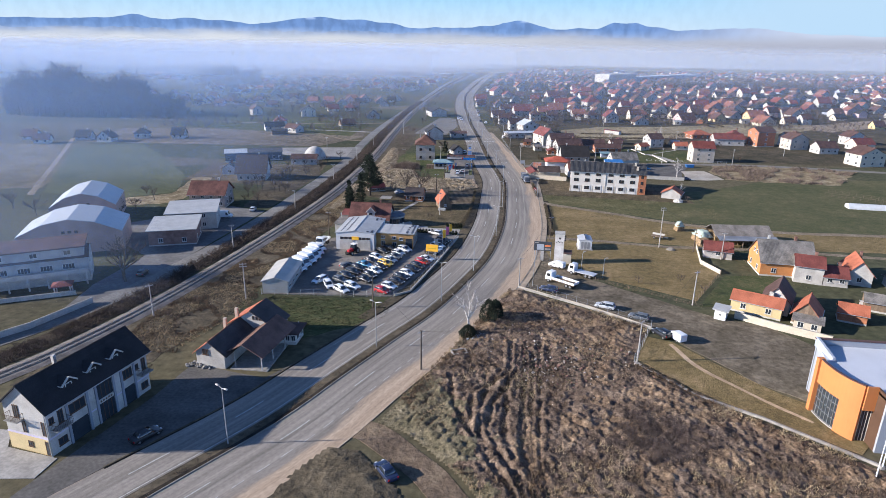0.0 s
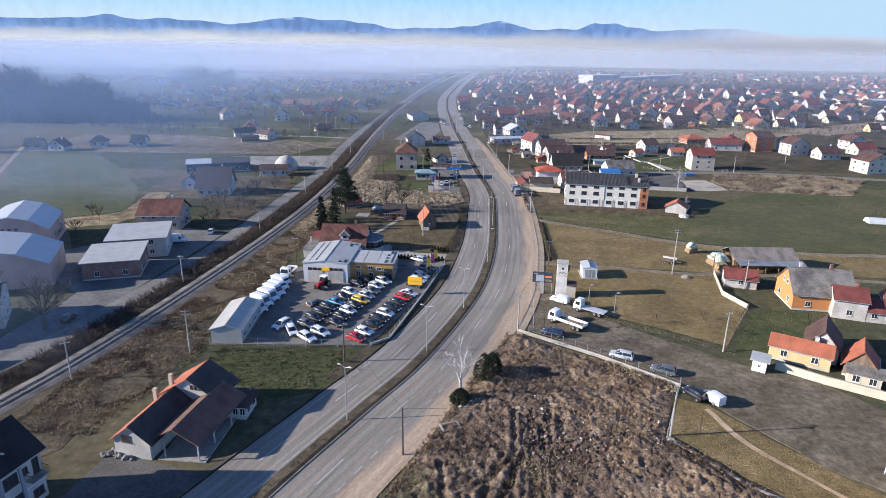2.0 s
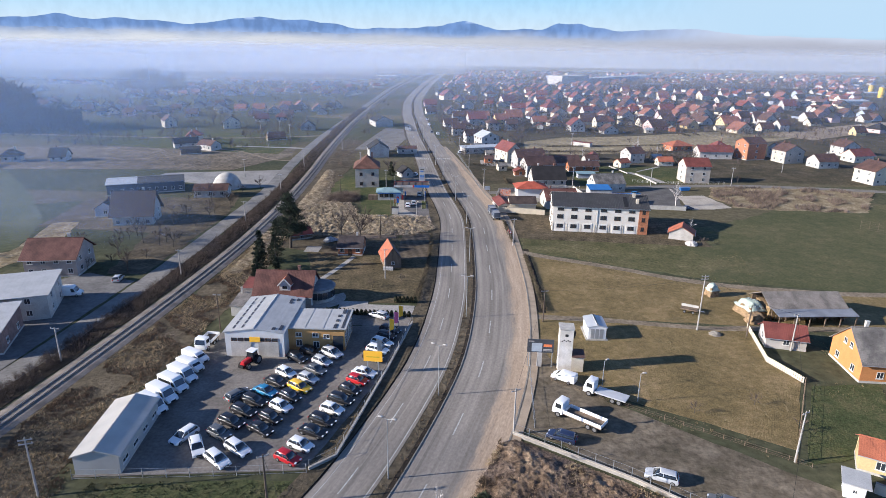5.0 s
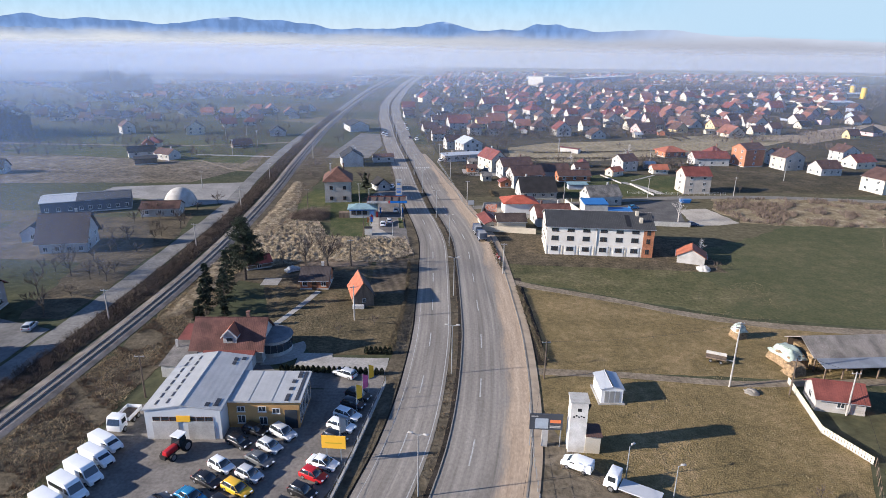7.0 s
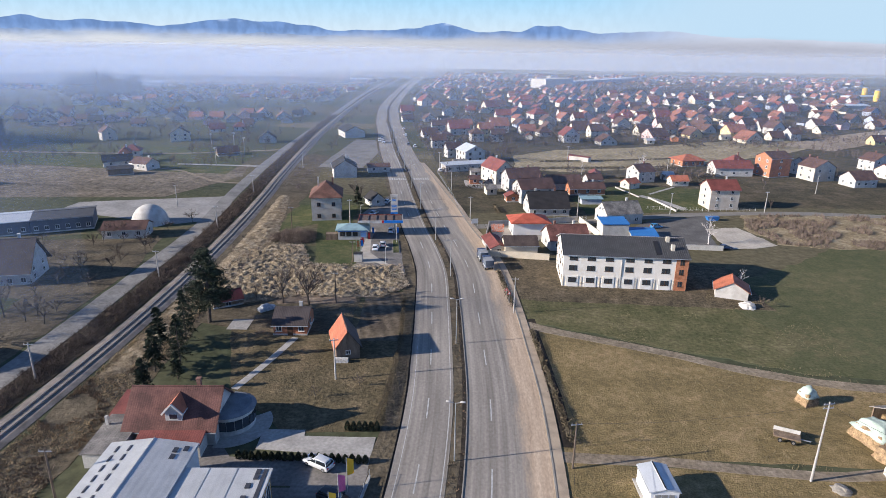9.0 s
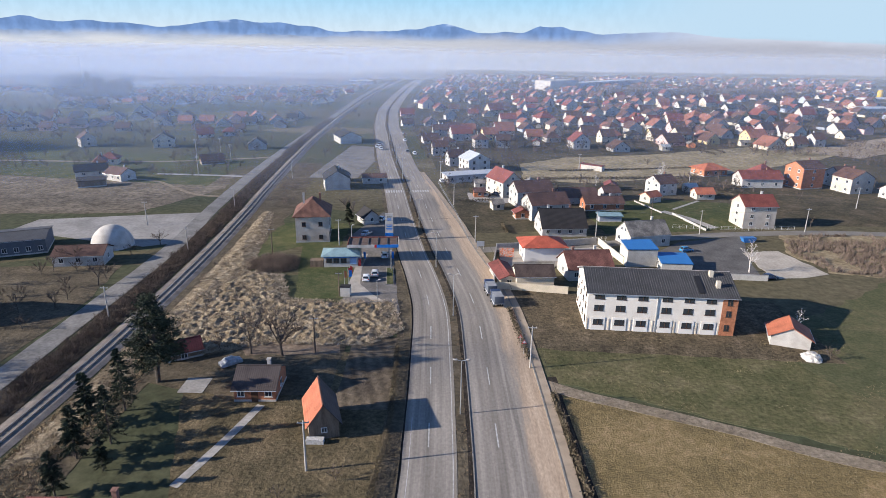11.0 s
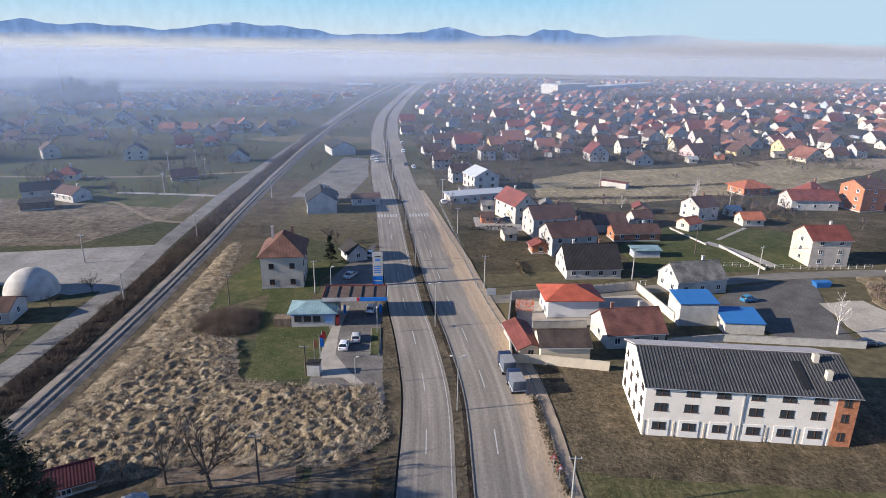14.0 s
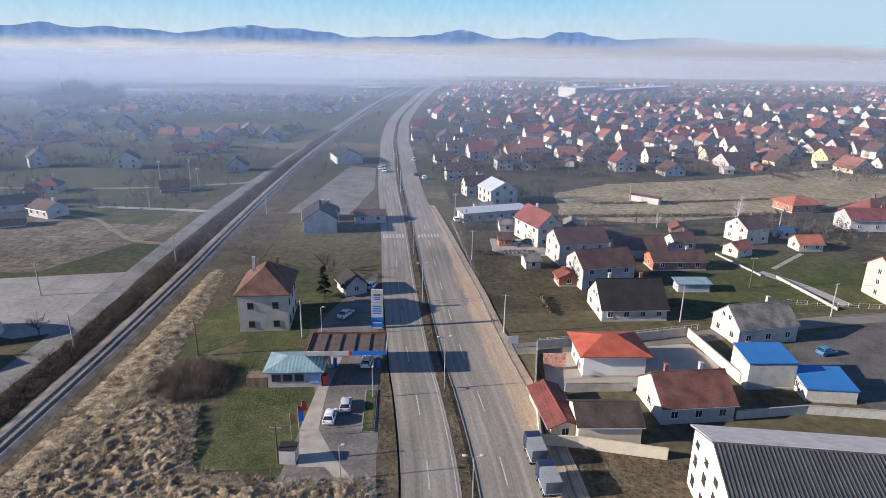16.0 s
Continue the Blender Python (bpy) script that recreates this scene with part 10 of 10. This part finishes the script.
# ---- woods and the far town ----
wood("woods", -342, 456, 60, 26, 2300, 31, "dense leafless wood in blue haze")
wood("woods", -284, 466, 24, 18, 420, 17, "lower edge of a leafless wood in blue haze")
wood("woods", -375, 800, 42, 24, 620, 24, "far leafless wood in the haze")
wood("woods", 345, 975, 150, 26, 1100, 15, "belt of leafless trees behind the town")
wood("woods", 110, 1120, 140, 20, 300, 10, "belt of leafless trees behind the town")
rng = random.Random(91)
taken = [(o.location.x, o.location.y) for o in bpy.data.objects if o.type == "EMPTY" and o.get("category") in ("house", "hall", "factory")]
made, far_lot = 0, []
while made < 900:
    if rng.random() < 0.62:
        y = 500 + rng.random() ** 1.2 * 1000
        x = med_x(y) + 26 + rng.random() * (y * 0.62)
    else:
        y = 540 + rng.random() ** 1.1 * 800
        x = rail_x(y) - 30 - rng.random() * (y * 0.5)
    if x > 0 and 400 < y < 520 and x < 215:
        continue
    if (x - 345) ** 2 / 150 ** 2 + (y - 975) ** 2 / 32 ** 2 < 1:
        continue
    if inside(x, y, TAN) or 222 < x < 262 and 462 < y < 500:
        continue
    if any(abs(x - a) < 12 and abs(y - b) < 13 for a, b in taken) or (-430 < x < -195 and y < 520):
        continue
    if x < 0 and noise.noise(Vector((x * 0.008, y * 0.008, 4))) < -0.12:
        made += 0.34
        continue
    taken.append((x, y))
    made += 1
    if y < 575:
        far_house(x, y, rng.uniform(10, 14), rng.choice("rdddddokkd") + rng.choice("wcccybbbpp"), 0, True)
    else:
        far_lot.append((x, y))
SILO_Y = mat("silo_yellow", (0.62, 0.42, 0.07), 0.6, var=0.08, scale=3)
for x, y in ((552, 940), (531, 885)):
    sl = thing("silo", "tall yellow industrial silo with a conical cap", "silo", pose(x, y, 0), "yellow silos")
    bm = bmesh.new()
    bmesh.ops.create_cone(bm, cap_ends=True, segments=20, radius1=3.4, radius2=3.4, depth=13, matrix=pose(0, 0, 6.5))
    part("barrel", bm, SILO_Y, sl)
    bm = bmesh.new()
    bmesh.ops.create_cone(bm, cap_ends=True, segments=20, radius1=3.7, radius2=0.5, depth=1.8, matrix=pose(0, 0, 13.9))
    part("cap", bm, STEEL, sl)
# the far town, too hazy to tell one house from the next
FAR_W, FAR_R = [WHITE, CREAM, GREY, PINK, BLUEW], [TILE_B, TILE_K, TILE_R, TILE_F]
bm = bmesh.new()
for x, y in far_lot:
    w, d = rng.uniform(7.5, 12), rng.uniform(7, 10)
    h = rng.choice((2.4, 2.6, 4.2)) if x > -40 else 2.4
    rise = w * rng.uniform(0.28, 0.42)
    m = pose(x, y, 0, 0, 0, rng.choice((8, 12, 16, 20, 24, 98)) + rng.uniform(-5, 5))
    ends = []
    for v in (-d / 2, d / 2):
        ends.append([bm.verts.new(m @ Vector(p)) for p in ((-w / 2, v, -0.2), (w / 2, v, -0.2), (w / 2, v, h), (0, v, h + rise), (-w / 2, v, h))])
    wi, ri = rng.choice((0, 1, 1, 2, 2, 3, 3, 4)), 5 + rng.choice((0, 0, 0, 0, 1, 1, 2, 3, 3, 2))
    a, b = ends
    for fc in (a[::-1], b, (a[1], a[2], b[2], b[1]), (a[4], a[0], b[0], b[4])):
        bm.faces.new(fc).material_index = wi
    for s in (-1, 1):
        e, zl = s * (w / 2 + 0.7), h - 0.7 * rise / (w / 2)
        q = [bm.verts.new(m @ Vector(p)) for p in ((e, -d / 2 - 0.6, zl + 0.1), (0, -d / 2 - 0.6, h + rise + 0.12), (0, d / 2 + 0.6, h + rise + 0.12), (e, d / 2 + 0.6, zl + 0.1))]
        bm.faces.new(q).material_index = ri
tagged(new("far_town", mesh_of("far_town", bm, *FAR_W, *FAR_R)), "far town of gabled houses dissolving in haze", "houses", kind="stuff")
for k in range(60):   # sheds and garages among the gardens
    y = rng.uniform(330, 620)
    x = med_x(y) + 22 + rng.random() * (y - 230) * 0.8
    if open_lawn(x, y) or (30 < x < 210 and 400 < y < 480) or any(abs(x - a) < 9 and abs(y - b) < 9 for a, b in taken):
        continue
    taken.append((x, y))
    house(x, y, rng.uniform(4, 7), rng.uniform(3.5, 5), rng.choice((5, 12, 80)), 2.3, 1.2, wall=rng.choice((BRICK, WOOD, GREY, CREAM)), tile=rng.choice((TILE_B, TILE_R, TILE_G, SHEET_G)), nx=1, ny=0, chimney=0, fine=False, name="garden_shed",
          label="small garden shed behind the houses")
for x, y, w in ((300, 1000, 110), (420, 760, 30), (520, 900, 40), (-420, 1000, 40), (-150, 1150, 60)):
    house(x, y, w, 16, 8, 5 if w < 100 else 7, 1.2, wall=WHITE, tile=SHEET_W, nx=0, ny=0, chimney=0, fine=False, name="warehouse", label="long pale warehouse in the haze")
spots = []
for k in range(6000):
    y = 318 + rng.random() ** 1.3 * 800
    x = med_x(y) + 15 + rng.random() * (60 + (y - 230) * 0.85)
    if open_lawn(x, y) or y < 385 or (y < 450 and rng.random() < 0.6) or (30 < x < 215 and 400 < y < 480) or noise.noise(Vector((x * 0.03, y * 0.03, 6))) < -0.1:
        continue
    spots.append((x, y, rng.uniform(2.0, 6.5)))
for k in range(60):
    spots.append((rng.gauss(104, 8), rng.gauss(392, 7), rng.uniform(2.0, 4.5)))
thicket("garden_thicket", spots, "leafless garden trees and shrubs between the houses", 0.12, 36)
spots = []
for k in range(2700):
    y = 400 + rng.random() ** 1.2 * 800
    x = rail_x(y) - 20 - rng.random() * (40 + (y - 230) * 0.7)
    if noise.noise(Vector((x * 0.02, y * 0.035, 2))) < 0.02:
        continue
    spots.append((x, y, rng.uniform(2.0, 6.5)))
thicket("hedgerow_thicket", spots, "leafless hedgerows and shrubs between the western fields")
# garden hedges and plots in the town
for k in range(70):
    y = rng.uniform(318, 640)
    x = med_x(y) + 16 + rng.random() * (y - 230) * 0.8
    if open_lawn(x, y) or (30 < x < 210 and 400 < y < 480):
        continue
    a = rng.choice((0.15, 1.72)) + rng.uniform(-0.1, 0.1)
    L = rng.uniform(8, 22)
    hedge("hedge", [(x, y), (x + math.cos(a) * L, y + math.sin(a) * L)], 0.8, rng.uniform(0.8, 1.5), "dark garden hedge between plots", SCRUB, 26, 0.3)
for p, r in sleeper_spots[:300]:
    o = new("sleeper", SLP)
    o.parent = rail_bed
    o.matrix_world = pose(p.x, p.y, 0, 0, 0, math.degrees(r))
